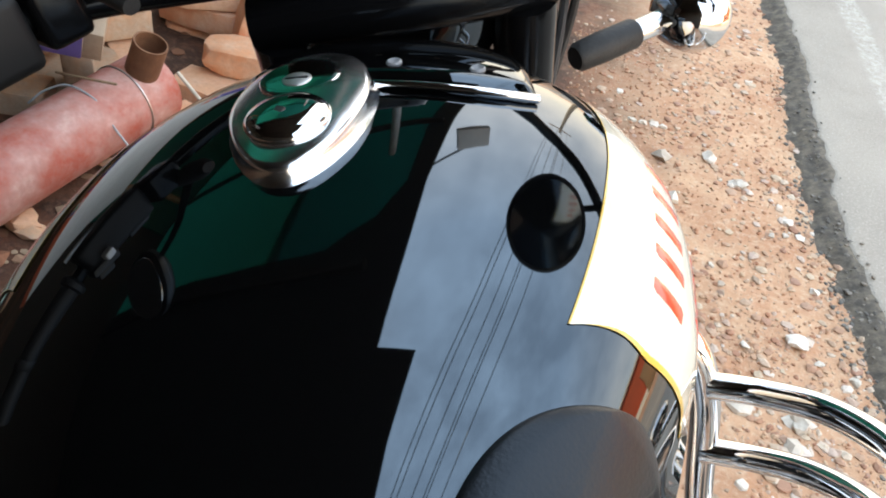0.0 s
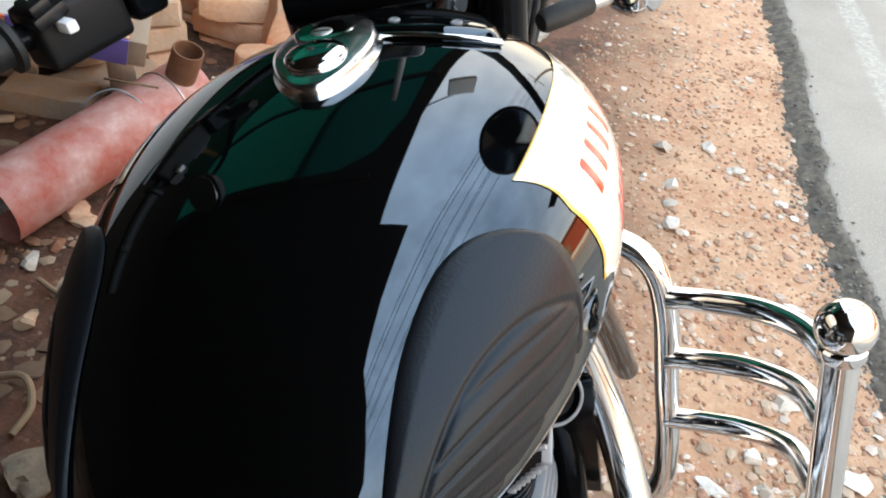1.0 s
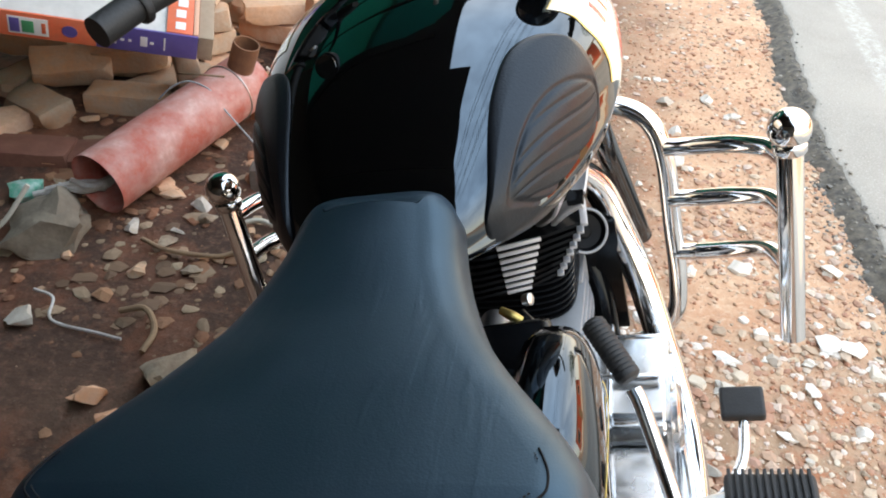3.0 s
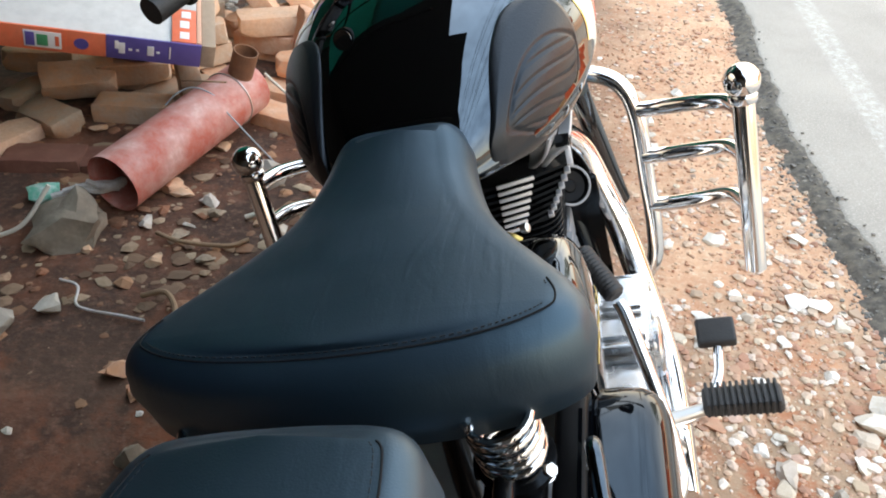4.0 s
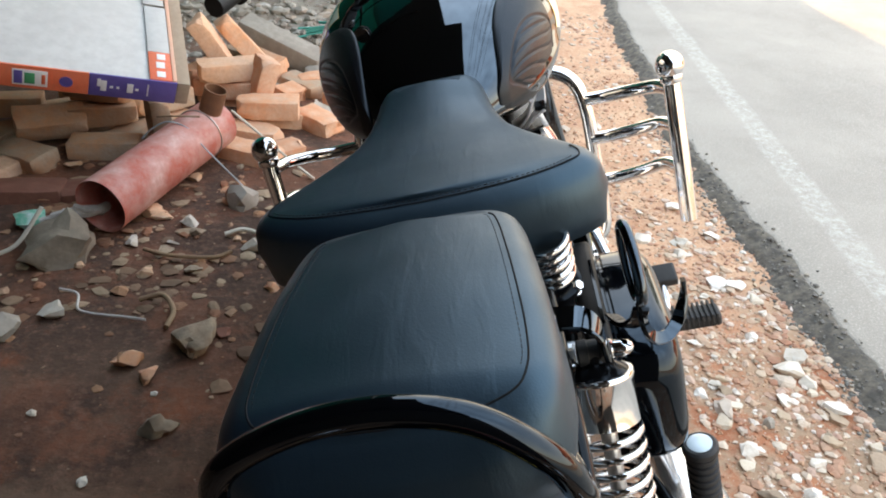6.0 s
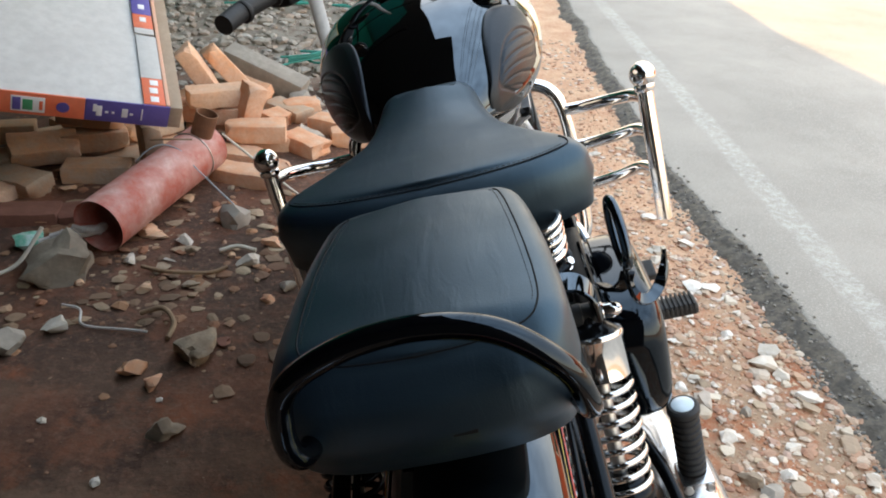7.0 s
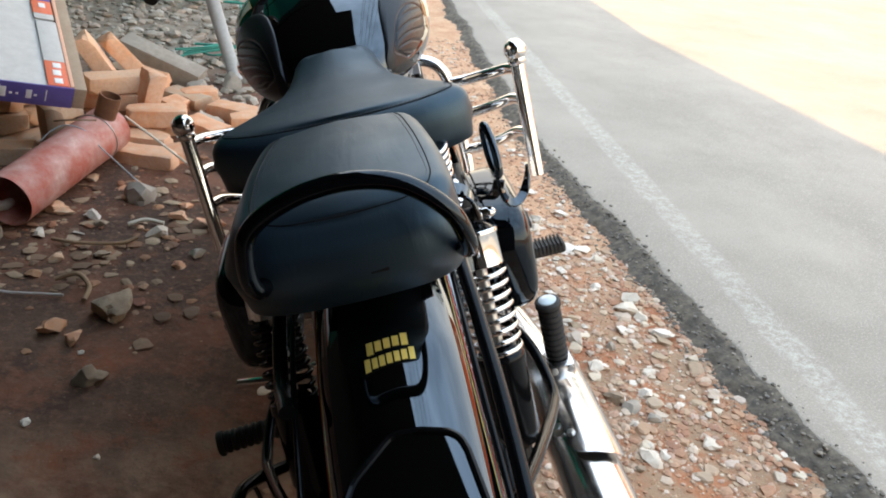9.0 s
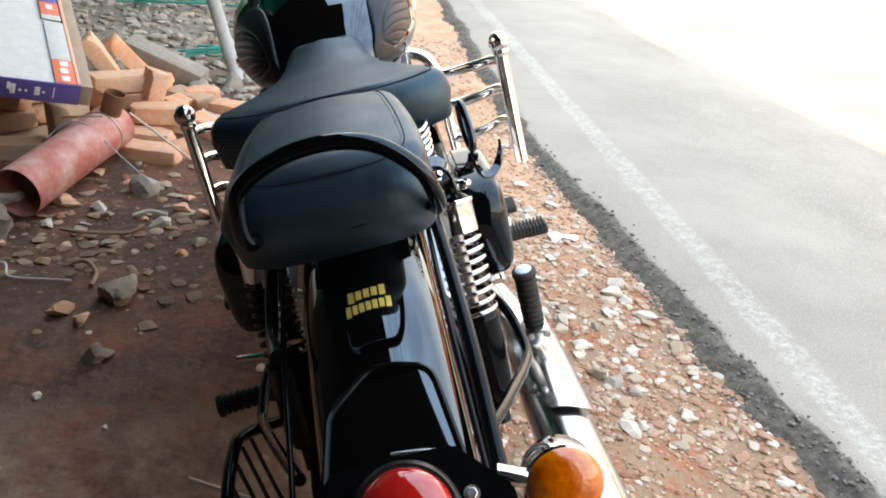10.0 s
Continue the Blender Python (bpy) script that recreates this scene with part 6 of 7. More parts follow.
    for y, cut in ((-0.13, 26), (-0.14, 8), (-0.16, 0), (-0.26, 0), (-0.36, 0), (-0.415, 0), (-0.435, 5), (-0.446, 14), (-0.451, 28)):
        cz, R = 0.294 - 0.065 * (y + 0.22), 0.050 + 0.004 * min(1, (-0.12 - y) / 0.12)
        turns = [radians(q) for q in np.linspace(18 + cut, 112 - cut, 12)]
        loops.append([Vector((0.252 + (R + 0.008) * math.cos(q), y, cz + (R + 0.008) * math.sin(q))) for q in turns] + [Vector((0.252 + (R + 0.0055) * math.cos(q), y, cz + (R + 0.0055) * math.sin(q))) for q in turns[::-1]])
    shield = part("heat_shield", rings(loops), SATINCHROME, sil, "chrome heat shield with a rounded end", sharp=40)
    for y in (-0.205, -0.395):
        part("shield_bolt", hexbolt((0.238, y, 0.352 - 0.065 * (y + 0.22)), (-0.25, 0, 1), 0.007, 0.006), STEEL, shield)
    part("silencer_bolt", hexbolt((0.226, -0.365, 0.348), (-0.5, 0, 1), 0.009, 0.010), STEEL, sil)
    # tool box with lid on the right, and its twin
    for s in (1, -1):
        def ringx(x, inset):
            out = []
            for k in range(48):
                a = 2 * math.pi * k / 48
                c, sn = math.cos(a), math.sin(a)
                y = -0.166 + (0.120 - inset) * math.copysign(abs(c) ** 0.50, c)
                z = 0.612 + (0.094 - inset) * math.copysign(abs(sn) ** 0.50, sn)
                out.append(Vector(((x - 0.014) * s, y, z)))
            return out
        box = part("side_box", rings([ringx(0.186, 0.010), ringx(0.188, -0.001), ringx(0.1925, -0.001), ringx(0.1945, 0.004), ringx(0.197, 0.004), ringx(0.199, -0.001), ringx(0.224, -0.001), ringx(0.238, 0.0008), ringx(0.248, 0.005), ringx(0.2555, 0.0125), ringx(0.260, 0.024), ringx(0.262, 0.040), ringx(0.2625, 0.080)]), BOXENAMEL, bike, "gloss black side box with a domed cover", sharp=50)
        part("box_body", rbox((0.030, 0.220, 0.180), (0.1610 * s, -0.166, 0.622), 0.008, None, 3), BOXBLACK, box, "black enamelled battery box")
        part("box_clip", rbox((0.028, 0.018, 0.008), (0.142 * s, -0.068, 0.714), 0.002), CHASSIS, box)
        part("box_slot", strip([(0.170 * s, -0.110, 0.7125), (0.170 * s, -0.175, 0.7127), (0.170 * s, -0.240, 0.7125)], (1, 0, 0), 0.004, 0.004), BOXENAMEL, box, "raised rib on the box top")
    # helmet hook on the right box
    mid, along, wide = Vector((0.202, -0.300, 0.820)), Vector((-0.047, 0.694, 0.718)), Vector((-0.136, 0.708, -0.693))
    ring = [mid + along * 0.0385 * math.cos(2 * math.pi * k / 40) + wide * 0.018 * math.sin(2 * math.pi * k / 40) for k in range(40)]
    hook = part("helmet_hook", tube(ring, 0.0058, 12, closed=True, smooth_path=False), PAINT, bike, "black steel helmet hook with an open eye")
    part("hook_arm", strip([(0.202, -0.318, 0.790), (0.204, -0.326, 0.765), (0.212, -0.326, 0.747), (0.226, -0.318, 0.742), (0.240, -0.304, 0.750), (0.248, -0.294, 0.766), (0.250, -0.290, 0.784)], (0.1, 0.75, 0.6), 0.013, 0.005), PAINT, hook, "upturned flat hook")
    part("hook_bracket", strip([(0.178, -0.262, 0.735), (0.188, -0.300, 0.748), (0.198, -0.318, 0.765), (0.203, -0.324, 0.782)], (1, 0, -0.3), 0.016, 0.005), CHASSIS, hook)


def build_wheel(bike, name, y, z, R, w, label, turn=None):
    def place(vf):
        if turn is None:
            return vf
        return [turn @ Vector(v) for v in vf[0]], vf[1]
    wheel = part(name, place(lathe([(R - 0.085, -w * 0.35), (R - 0.06, -w * 0.48), (R - 0.02, -w * 0.46), (R - 0.004, -w * 0.25), (R, 0), (R - 0.004, w * 0.25), (R - 0.02, w * 0.46), (R - 0.06, w * 0.48), (R - 0.085, w * 0.35)], (0, y, z), (1, 0, 0), 64)), TYRE, bike, label)
    part("rim", place(tube([(0, y + (R - 0.088) * math.cos(a), z + (R - 0.088) * math.sin(a)) for a in np.linspace(0, 2 * math.pi, 49)[:-1]], 0.012, 10, closed=True, smooth_path=False, ry=0.03)), CHROME, wheel)
    part("hub", place(lathe([(0.02, -0.09), (0.06, -0.08), (0.065, -0.05), (0.045, -0.03), (0.045, 0.03), (0.075, 0.05), (0.075, 0.08), (0.02, 0.09)], (0, y, z), (1, 0, 0), 32)), ALLOY, wheel)
    for k in range(36):
        a = 2 * math.pi * k / 36
        b = a + (0.35 if k % 2 else -0.35)
        s = 1 if k % 4 < 2 else -1
        part("spoke", place(tube([(0.05 * s, y + 0.055 * math.cos(b), z + 0.055 * math.sin(b)), (0, y + (R - 0.09) * math.cos(a), z + (R - 0.09) * math.sin(a))], 0.0018, 5, smooth_path=False)), STEEL, wheel)


def build_engine(bike):
    # crankcase and cover
    def yz(points, x, inset=0.0):
        cy = sum(p[0] for p in points) / len(points)
        cz = sum(p[1] for p in points) / len(points)
        return [Vector((x, cy + (y - cy) * (1 - inset), cz + (z - cz) * (1 - inset))) for y, z in points]
    case = [tuple(v)[1:] for v in spline([(0, 0.50, 0.28), (0, 0.52, 0.38), (0, 0.46, 0.45), (0, 0.34, 0.47), (0, 0.20, 0.46), (0, 0.08, 0.44), (0, -0.02, 0.38), (0, -0.04, 0.30), (0, 0.05, 0.21), (0, 0.25, 0.18), (0, 0.42, 0.20)], 6, True)]
    crank = part("crankcase", rings([yz(case, -0.17, 0.12), yz(case, -0.16), yz(case, 0.12), yz(case, 0.13, 0.03)]), ALLOY, bike, "cast alloy crankcase", sharp=35)
    def slab_y(pts, x0, x1, bevel):
        """A block with a side outline in (y, z), from x0 to x1, bevelled."""
        bm = bmesh.new()
        a = [bm.verts.new((x0, y, z)) for y, z in pts]
        c = [bm.verts.new((x1, y, z)) for y, z in pts]
        bm.faces.new(a)
        bm.faces.new(c[::-1])
        for i in range(len(pts)):
            bm.faces.new((a[i], c[i], c[(i + 1) % len(pts)], a[(i + 1) % len(pts)]))
        bmesh.ops.bevel(bm, geom=bm.edges[:], offset=bevel, segments=3, affect="EDGES")
        return bm
    part("engine_cover", slab_y([(0.515, 0.30), (0.515, 0.385), (0.47, 0.423), (0.30, 0.432), (0.285, 0.415), (0.285, 0.24), (0.44, 0.215)], 0.112, 0.228, 0.010), POLISHED, crank, "polished timing side cover with a flat top", sharp=30)
    part("clutch_cover", slab_y([(0.282, 0.25), (0.282, 0.404), (0.20, 0.424), (0.06, 0.410), (0.0, 0.36), (0.0, 0.27), (0.08, 0.215), (0.20, 0.215)], 0.118, 0.216, 0.010), POLISHED, crank, "polished clutch side cover with a flat top", sharp=30)
    part("cover_boss", lathe([(0.05, 0), (0.05, 0.010), (0.043, 0.016), (0.01, 0.017)], (0.225, 0.40, 0.325), (1, 0, 0), 32), POLISHED, crank)
    part("cover_rib", rbox((0.10, 0.008, 0.010), (0.165, 0.37, 0.436), 0.003), POLISHED, crank)
    part("cover_rib", rbox((0.008, 0.18, 0.010), (0.150, 0.39, 0.434), 0.003), POLISHED, crank)
    for y, z in ((0.50, 0.385), (0.46, 0.412), (0.38, 0.418), (0.305, 0.420), (0.26, 0.40), (0.17, 0.41), (0.08, 0.395), (0.02, 0.35)):
        part("cover_screw", lathe([(0.007, 0), (0.007, 0.004), (0.005, 0.006)], (0.226 if y > 0.29 else 0.214, y, z - 0.012), (1, 0, 0), 10), STEEL, crank)
    part("oil_cap", lathe([(0.022, 0), (0.022, 0.010), (0.017, 0.014)], (0.16, 0.13, 0.415), (0.1, 0, 1), 20), POLISHED, crank)
    # stepped case top, black barrel with rounded fins, bright-edged head
    lean = radians(4)
    base = Vector((0.0, 0.445, 0.44))
    up = Vector((0, math.sin(lean), math.cos(lean)))
    tilt = pose(0, 0, 0, -4).to_3x3()

    def fin(z, hx, hy, t, power=0.45):
        loops = []
        for dz, ins in ((0, 0.0015), (0.001, 0), (t - 0.001, 0), (t, 0.0015)):
            one = []
            for k in range(36):
                a = 2 * math.pi * k / 36
                c, sn = math.cos(a), math.sin(a)
                one.append(base + up * z + tilt @ Vector(((hx - ins) * math.copysign(abs(c) ** power, c), (hy - ins) * math.copysign(abs(sn) ** power, sn), dz)))
            loops.append(one)
        return rings(loops)
    for k in range(4):
        part("case_step", fin(0.002 + 0.0165 * k, 0.124 - 0.002 * k, 0.130 - 0.003 * k, 0.011, 0.30), CASTGREY, crank, "stepped alloy case top")
    part("case_neck", fin(0.0, 0.108, 0.108, 0.060), CASTGREY, crank)
    part("case_tower", rbox((0.030, 0.075, 0.055), (0.100, 0.540, 0.478), 0.006, None, 2), CASTGREY, crank, "grey cast corner of the case")
    barrel = part("cylinder", lathe([(0.072, 0.06), (0.072, 0.20)], base + Vector((0, 0.055, 0)), up, 32), CHASSIS, bike, "black finned cylinder barrel")
    for k in range(9):
        lo = base + Vector((0, 0.055, 0))
        ring = [[lo + up * (0.066 + 0.0105 * k + dz) + Vector((w * math.copysign(abs(math.cos(q)) ** 0.5, math.cos(q)), w * 0.86 * math.copysign(abs(math.sin(q)) ** 0.5, math.sin(q)), 0)) for q in np.linspace(0, 2 * math.pi, 41)[:-1]]
                for dz, w in ((0, 0.108 + 0.001 * k), (0.001, 0.110 + 0.001 * k), (0.0035, 0.110 + 0.001 * k), (0.0045, 0.108 + 0.001 * k))]
        part("fin", rings(ring), CHASSIS, barrel)
    # head: black fins that step back towards the top, with machined bright edges behind and at the side
    head = part("cylinder_head", rbox((0.15, 0.13, 0.150), (0.0, 0.485, 0.655), 0.008), CHASSIS, bike, "black cylinder head with bright fin edges")
    for k in range(8):
        q = k / 7
        z, yr, xa, xb = 0.716 - 0.108 * q, 0.316 + 0.050 * q, 0.110 - 0.034 * q, 0.152 - 0.046 * q
        f = part("fin", slab([(-0.10, yr - 0.030), (xa - 0.070, yr - 0.022), (xa, yr), (xb, yr + 0.022), (xb, 0.53), (-0.10, 0.53)], z, 0.0045), CHASSIS, head, sharp=20)
        part("bright_edge", rbox((0.052 - 0.020 * q, 0.0036, 0.0055), (xa - 0.030 + 0.010 * q, yr - 0.0115 + 0.003 * q, z + 0.0024), 0.0014, pose(0, 0, 0, 0, 0, 17)), COWL, f, "machined bright fin edge")
        part("bright_edge", rbox((0.0085, 0.056, 0.0045), (xb - 0.002, yr + 0.044, z + 0.0026), 0.0014, pose(0, 0, 0, 0, 0, 6)), COWL, f, "machined bright fin edge")
    part("rocker_cover", rbox((0.20, 0.15, 0.030), (0.0, 0.455, 0.748), 0.011, None, 4), CASTGREY, head, "grey cast rocker cover")
    part("side_cowl", strip([(0.030, 0.378, 0.704), (0.072, 0.370, 0.708), (0.104, 0.356, 0.722), (0.128, 0.336, 0.748), (0.142, 0.318, 0.784)], (0.25, 0.9, 0.15), 0.044, 0.006, 6), COWL, head, "smooth silver cowl beside the head")
    part("side_cowl", strip([(0.118, 0.350, 0.719), (0.136, 0.342, 0.738), (0.148, 0.338, 0.747), (0.155, 0.338, 0.750)], (0.1, 1.0, 0.0), 0.034, 0.005, 6), COWL, head, "smooth silver cowl beside the head")
    part("side_cowl", strip([(0.151, 0.335, 0.759), (0.153, 0.362, 0.764), (0.154, 0.392, 0.769)], (1, 0, 0.2), 0.017, 0.005, 6), COWL, head, "smooth silver cowl beside the head")
    part("cowl_clamp", rbox((0.019, 0.016, 0.010), (0.148, 0.331, 0.757), 0.002, pose(0, 0, 0, 20, 0, 0), 2), CHASSIS, head)
    for x, y in ((-0.075, 0.40), (0.075, 0.40), (-0.075, 0.51), (0.075, 0.51)):
        part("head_bolt", hexbolt((x, y, 0.763), (0, 0, 1), 0.009, 0.01), STEEL, head)
    at_horn, to_horn = (0.119, 0.562, 0.552), (0.45, -0.75, 0.48)
    part("horn", lathe([(0.016, -0.022), (0.027, -0.010), (0.032, 0.002), (0.033, 0.010), (0.030, 0.012), (0.026, 0.005), (0.012, 0.003), (0.010, 0.006), (0.001, 0.007)], at_horn, to_horn, 36), BOXBLACK, bike, "round black horn")
    part("horn_rim", hoop(at_horn, to_horn, 0.0325, 0.0024, 0.011), CASTGREY, bike, "dull grey horn rim")
    carb = part("carburettor", lathe([(0.016, 0), (0.023, 0.02), (0.023, 0.07), (0.018, 0.09)], (0.045, 0.26, 0.645), (0.1, -1, 0.0), 24), ALLOY, bike, "alloy carburettor body")
    part("carb_bowl", rbox((0.06, 0.05, 0.06), (0.055, 0.225, 0.610), 0.012, None, 3), ALLOY, carb)
    part("carb_clamp", lathe([(0.006, 0), (0.007, 0.003), (0.007, 0.009), (0.004, 0.011)], (0.085, 0.250, 0.680), (1, -0.2, 0.3), 18), STEEL, carb)
    part("carb_union", tube([(0.075, 0.25, 0.655), (0.095, 0.225, 0.648), (0.105, 0.195, 0.640)], 0.012, 12), CHASSIS, carb)
    part("intake_hose", tube([(0.045, 0.19, 0.655), (0.06, 0.12, 0.655), (0.07, 0.04, 0.65)], 0.036, 20), RUBBER, carb, "black rubber intake hose")
    part("brass_fitting", tube([(0.070, 0.203, 0.706), (0.082, 0.197, 0.703), (0.092, 0.195, 0.697)], [0.004, 0.0055, 0.0045], 12), BRASS, carb)
    # glossy black air box behind the carburettor
    loops = []
    for y, k in ((0.128, 0.05), (0.127, 0.30), (0.118, 0.62), (0.100, 0.84), (0.07, 0.96), (0.02, 1.0), (-0.04, 0.99), (-0.05, 0.9)):
        loops.append([Vector((0.138 + 0.044 * k * math.copysign(abs(math.cos(a)) ** 0.7, math.cos(a)), y + 0.030, 0.640 + 0.125 * k * math.copysign(abs(math.sin(a)) ** 0.7, math.sin(a)))) for a in np.linspace(0, 2 * math.pi, 41)[:-1]])
    box = part("air_box", rings(loops), PAINT, bike, "gloss black rounded air box")
    # gold line painted where the box mirrors orange and brown
    part("pinstripe", tube([v + Vector((0.0006, 0, 0)) for v in (lp[1] for lp in loops[2:7])], 0.0005, 6), GOLD, box, "thin gold line painted for an orange reflection")
    for k, pts in enumerate(([(0.08, 0.60, 0.72), (0.11, 0.59, 0.69), (0.115, 0.585, 0.60)],)):
        part("hose", tube(pts, 0.007, 8), RUBBER, bike, "thin black hose")
    part("intake_cover", rbox((0.085, 0.085, 0.10), (0.088, 0.150, 0.655), 0.014, pose(0, 0, 0, 0, 0, 8), 3), CHASSIS, bike, "black intake cover")
    for s in (1, -1):
        part("cradle_tube", tube([(0.03 * s, 0.63, 0.70), (0.085 * s, 0.625, 0.55), (0.125 * s, 0.60, 0.40), (0.13 * s, 0.52, 0.22), (0.13 * s, 0.20, 0.16)], 0.021, 14), CHASSIS, bike, "black frame cradle tube")
    # added plate: fills the dark, shaded gap between engine and exhaust
    part("skid_plate", rbox((0.26, 0.012, 0.24), (0.035, 0.605, 0.43), 0.004, pose(0, 0, 0, 8)), CHASSIS, bike, "black plate added to darken the gap ahead of the engine")
    part("down_tube", tube([(0.158, 0.585, 0.715), (0.160, 0.604, 0.684), (0.173, 0.691, 0.546), (0.188, 0.765, 0.408), (0.191, 0.777, 0.386)], 0.018, 16), PAINT, bike, "gloss black tube ahead of the exhaust pipe")
    # kick starter
    kick = part("kick_starter", tube([(0.228, 0.055, 0.355), (0.244, 0.085, 0.385), (0.232, 0.140, 0.450), (0.204, 0.205, 0.545), (0.194, 0.222, 0.566)], [0.014, 0.011, 0.0095, 0.009], 14), CHROME, bike, "chrome kick starter crank")
    def ribs(n, L, r):
        out = [(r * 0.7, 0), (r, 0.004)]
        for i in range(n):
            z = 0.006 + (L - 0.012) * i / n
            out += [(r, z + 0.001), (r * 1.03, z + 0.0018), (r * 1.03, z + 0.0042), (r * 0.94, z + 0.0052)]
        return out + [(r, L - 0.004), (r * 0.7, L)]
    part("kick_pedal", lathe(ribs(12, 0.084, 0.0150), (0.190, 0.246, 0.556), (-0.45, 0.62, 0.42), 22), RUBBER, kick, "ribbed rubber pedal")
    # exhaust header
    part("exhaust_pipe", tube([(0.07, 0.515, 0.66), (0.10, 0.575, 0.655), (0.138, 0.615, 0.60), (0.165, 0.615, 0.52), (0.195, 0.590, 0.42), (0.222, 0.53, 0.31), (0.245, 0.40, 0.250), (0.247, 0.15, 0.250)], 0.0235, 24), CHROME, bike, "curved chrome exhaust pipe")
    # brake pedal and rider pegs
    brake = part("brake_pedal", tube([(0.225, 0.27, 0.270), (0.280, 0.295, 0.272), (0.316, 0.35, 0.284), (0.325, 0.41, 0.298)], 0.0085, 10), CHROME, bike, "chrome brake pedal arm")
    part("pedal_pad", rbox((0.062, 0.050, 0.020), (0.325, 0.437, 0.310), 0.006, pose(0, 0, 0, 14, 0, 0), 3), RUBBER, brake, "black rubber pedal pad")
    for s in (1, -1):
        peg = part("rider_peg", tube([(0.20 * s, 0.25, 0.298), (0.29 * s, 0.274, 0.303)], 0.010, 12, smooth_path=False), STEEL, bike, "rider peg with ribbed black rubber")
        part("peg_rubber", rbox((0.115, 0.046, 0.026), (0.345 * s, 0.281, 0.310), 0.010, None, 3), RUBBER, peg)
        for k in range(12):
            part("peg_rib", rbox((0.0048, 0.049, 0.026), ((0.295 + 0.0090 * k) * s, 0.281, 0.3145), 0.0015), RUBBER, peg)
    # side stand on the left
    stand = part("side_stand", tube([(-0.14, 0.14, 0.24), (-0.20, 0.17, 0.12), (-0.235, 0.19, 0.075)], 0.012, 12), CHASSIS, bike, "black side stand")
    part("stand_foot", rbox((0.05, 0.07, 0.008), (-0.245, 0.19, 0.072), 0.003, pose(0, 0, 0, 0, 16.5, 0)), CHASSIS, stand)
    # frame
    for pts in ([(0, 0.62, 0.92), (0, 0.60, 0.70), (0, 0.57, 0.45), (0, 0.53, 0.25)], [(0, 0.60, 0.88), (0, 0.30, 0.80), (0, 0.0, 0.76), (0, -0.22, 0.76)], [(0, 0.05, 0.76), (0, 0.0, 0.50), (0, 0.02, 0.30)]):
        part("frame_tube", tube(pts, 0.018, 14), CHASSIS, bike)


def build_guard(bike):
    """Chrome leg guard: a hoop across the front frame with an outer post, ball and three curved rungs on each side."""
    part("guard_clamp", rbox((0.09, 0.03, 0.05), (0, 0.63, 0.66), 0.006), CHROME, bike)
    hoop = []
    for s in (1, -1):
        g = part("leg_guard", tube([(0.02 * s, 0.665, 0.69), (0.10 * s, 0.665, 0.705), (0.18 * s, 0.662, 0.700), (0.225 * s, 0.655, 0.672), (0.243 * s, 0.648, 0.61), (0.246 * s, 0.640, 0.50), (0.248 * s, 0.628, 0.40),
                                     (0.235 * s, 0.615, 0.33), (0.17 * s, 0.60, 0.29), (0.03 * s, 0.585, 0.275)], 0.0145, 18), CHROME, bike, "chrome tubular leg guard")
        post = part("guard_post", tube([(0.395 * s, 0.505, 0.700), (0.396 * s, 0.462, 0.415)], 0.0165, 20, smooth_path=False), CHROME, g)
        part("post_collar", lathe([(0.018, 0), (0.021, 0.004), (0.021, 0.012), (0.017, 0.016)], (0.395 * s, 0.5035, 0.684), (0, 0.15, 1), 24), CHROME, post)
        ball = [(0.0265 * math.sin(math.pi * i / 14), -0.0265 * math.cos(math.pi * i / 14)) for i in range(15)]
        part("post_ball", lathe(ball, (0.395 * s, 0.508, 0.717), (0, 0.1, 1), 30), CHROME, post)
        for k in range(3):
            z0, z1 = (0.631, 0.545, 0.449)[k], (0.672, 0.602, 0.522)[k]
            yo = 0.502 - 0.0135 * k
            part("rung", tube([(0.244 * s, 0.645 - 0.006 * k, z0), (0.29 * s, 0.638 - 0.006 * k, z0 * 0.96 + z1 * 0.04), (0.340 * s, 0.614 - 0.006 * k, z0 * 0.72 + z1 * 0.28), (0.378 * s, 0.562 - 0.006 * k, z0 * 0.28 + z1 * 0.72), (0.394 * s, yo, z1)], 0.0132, 16), CHROME, g, "curved chrome rung")


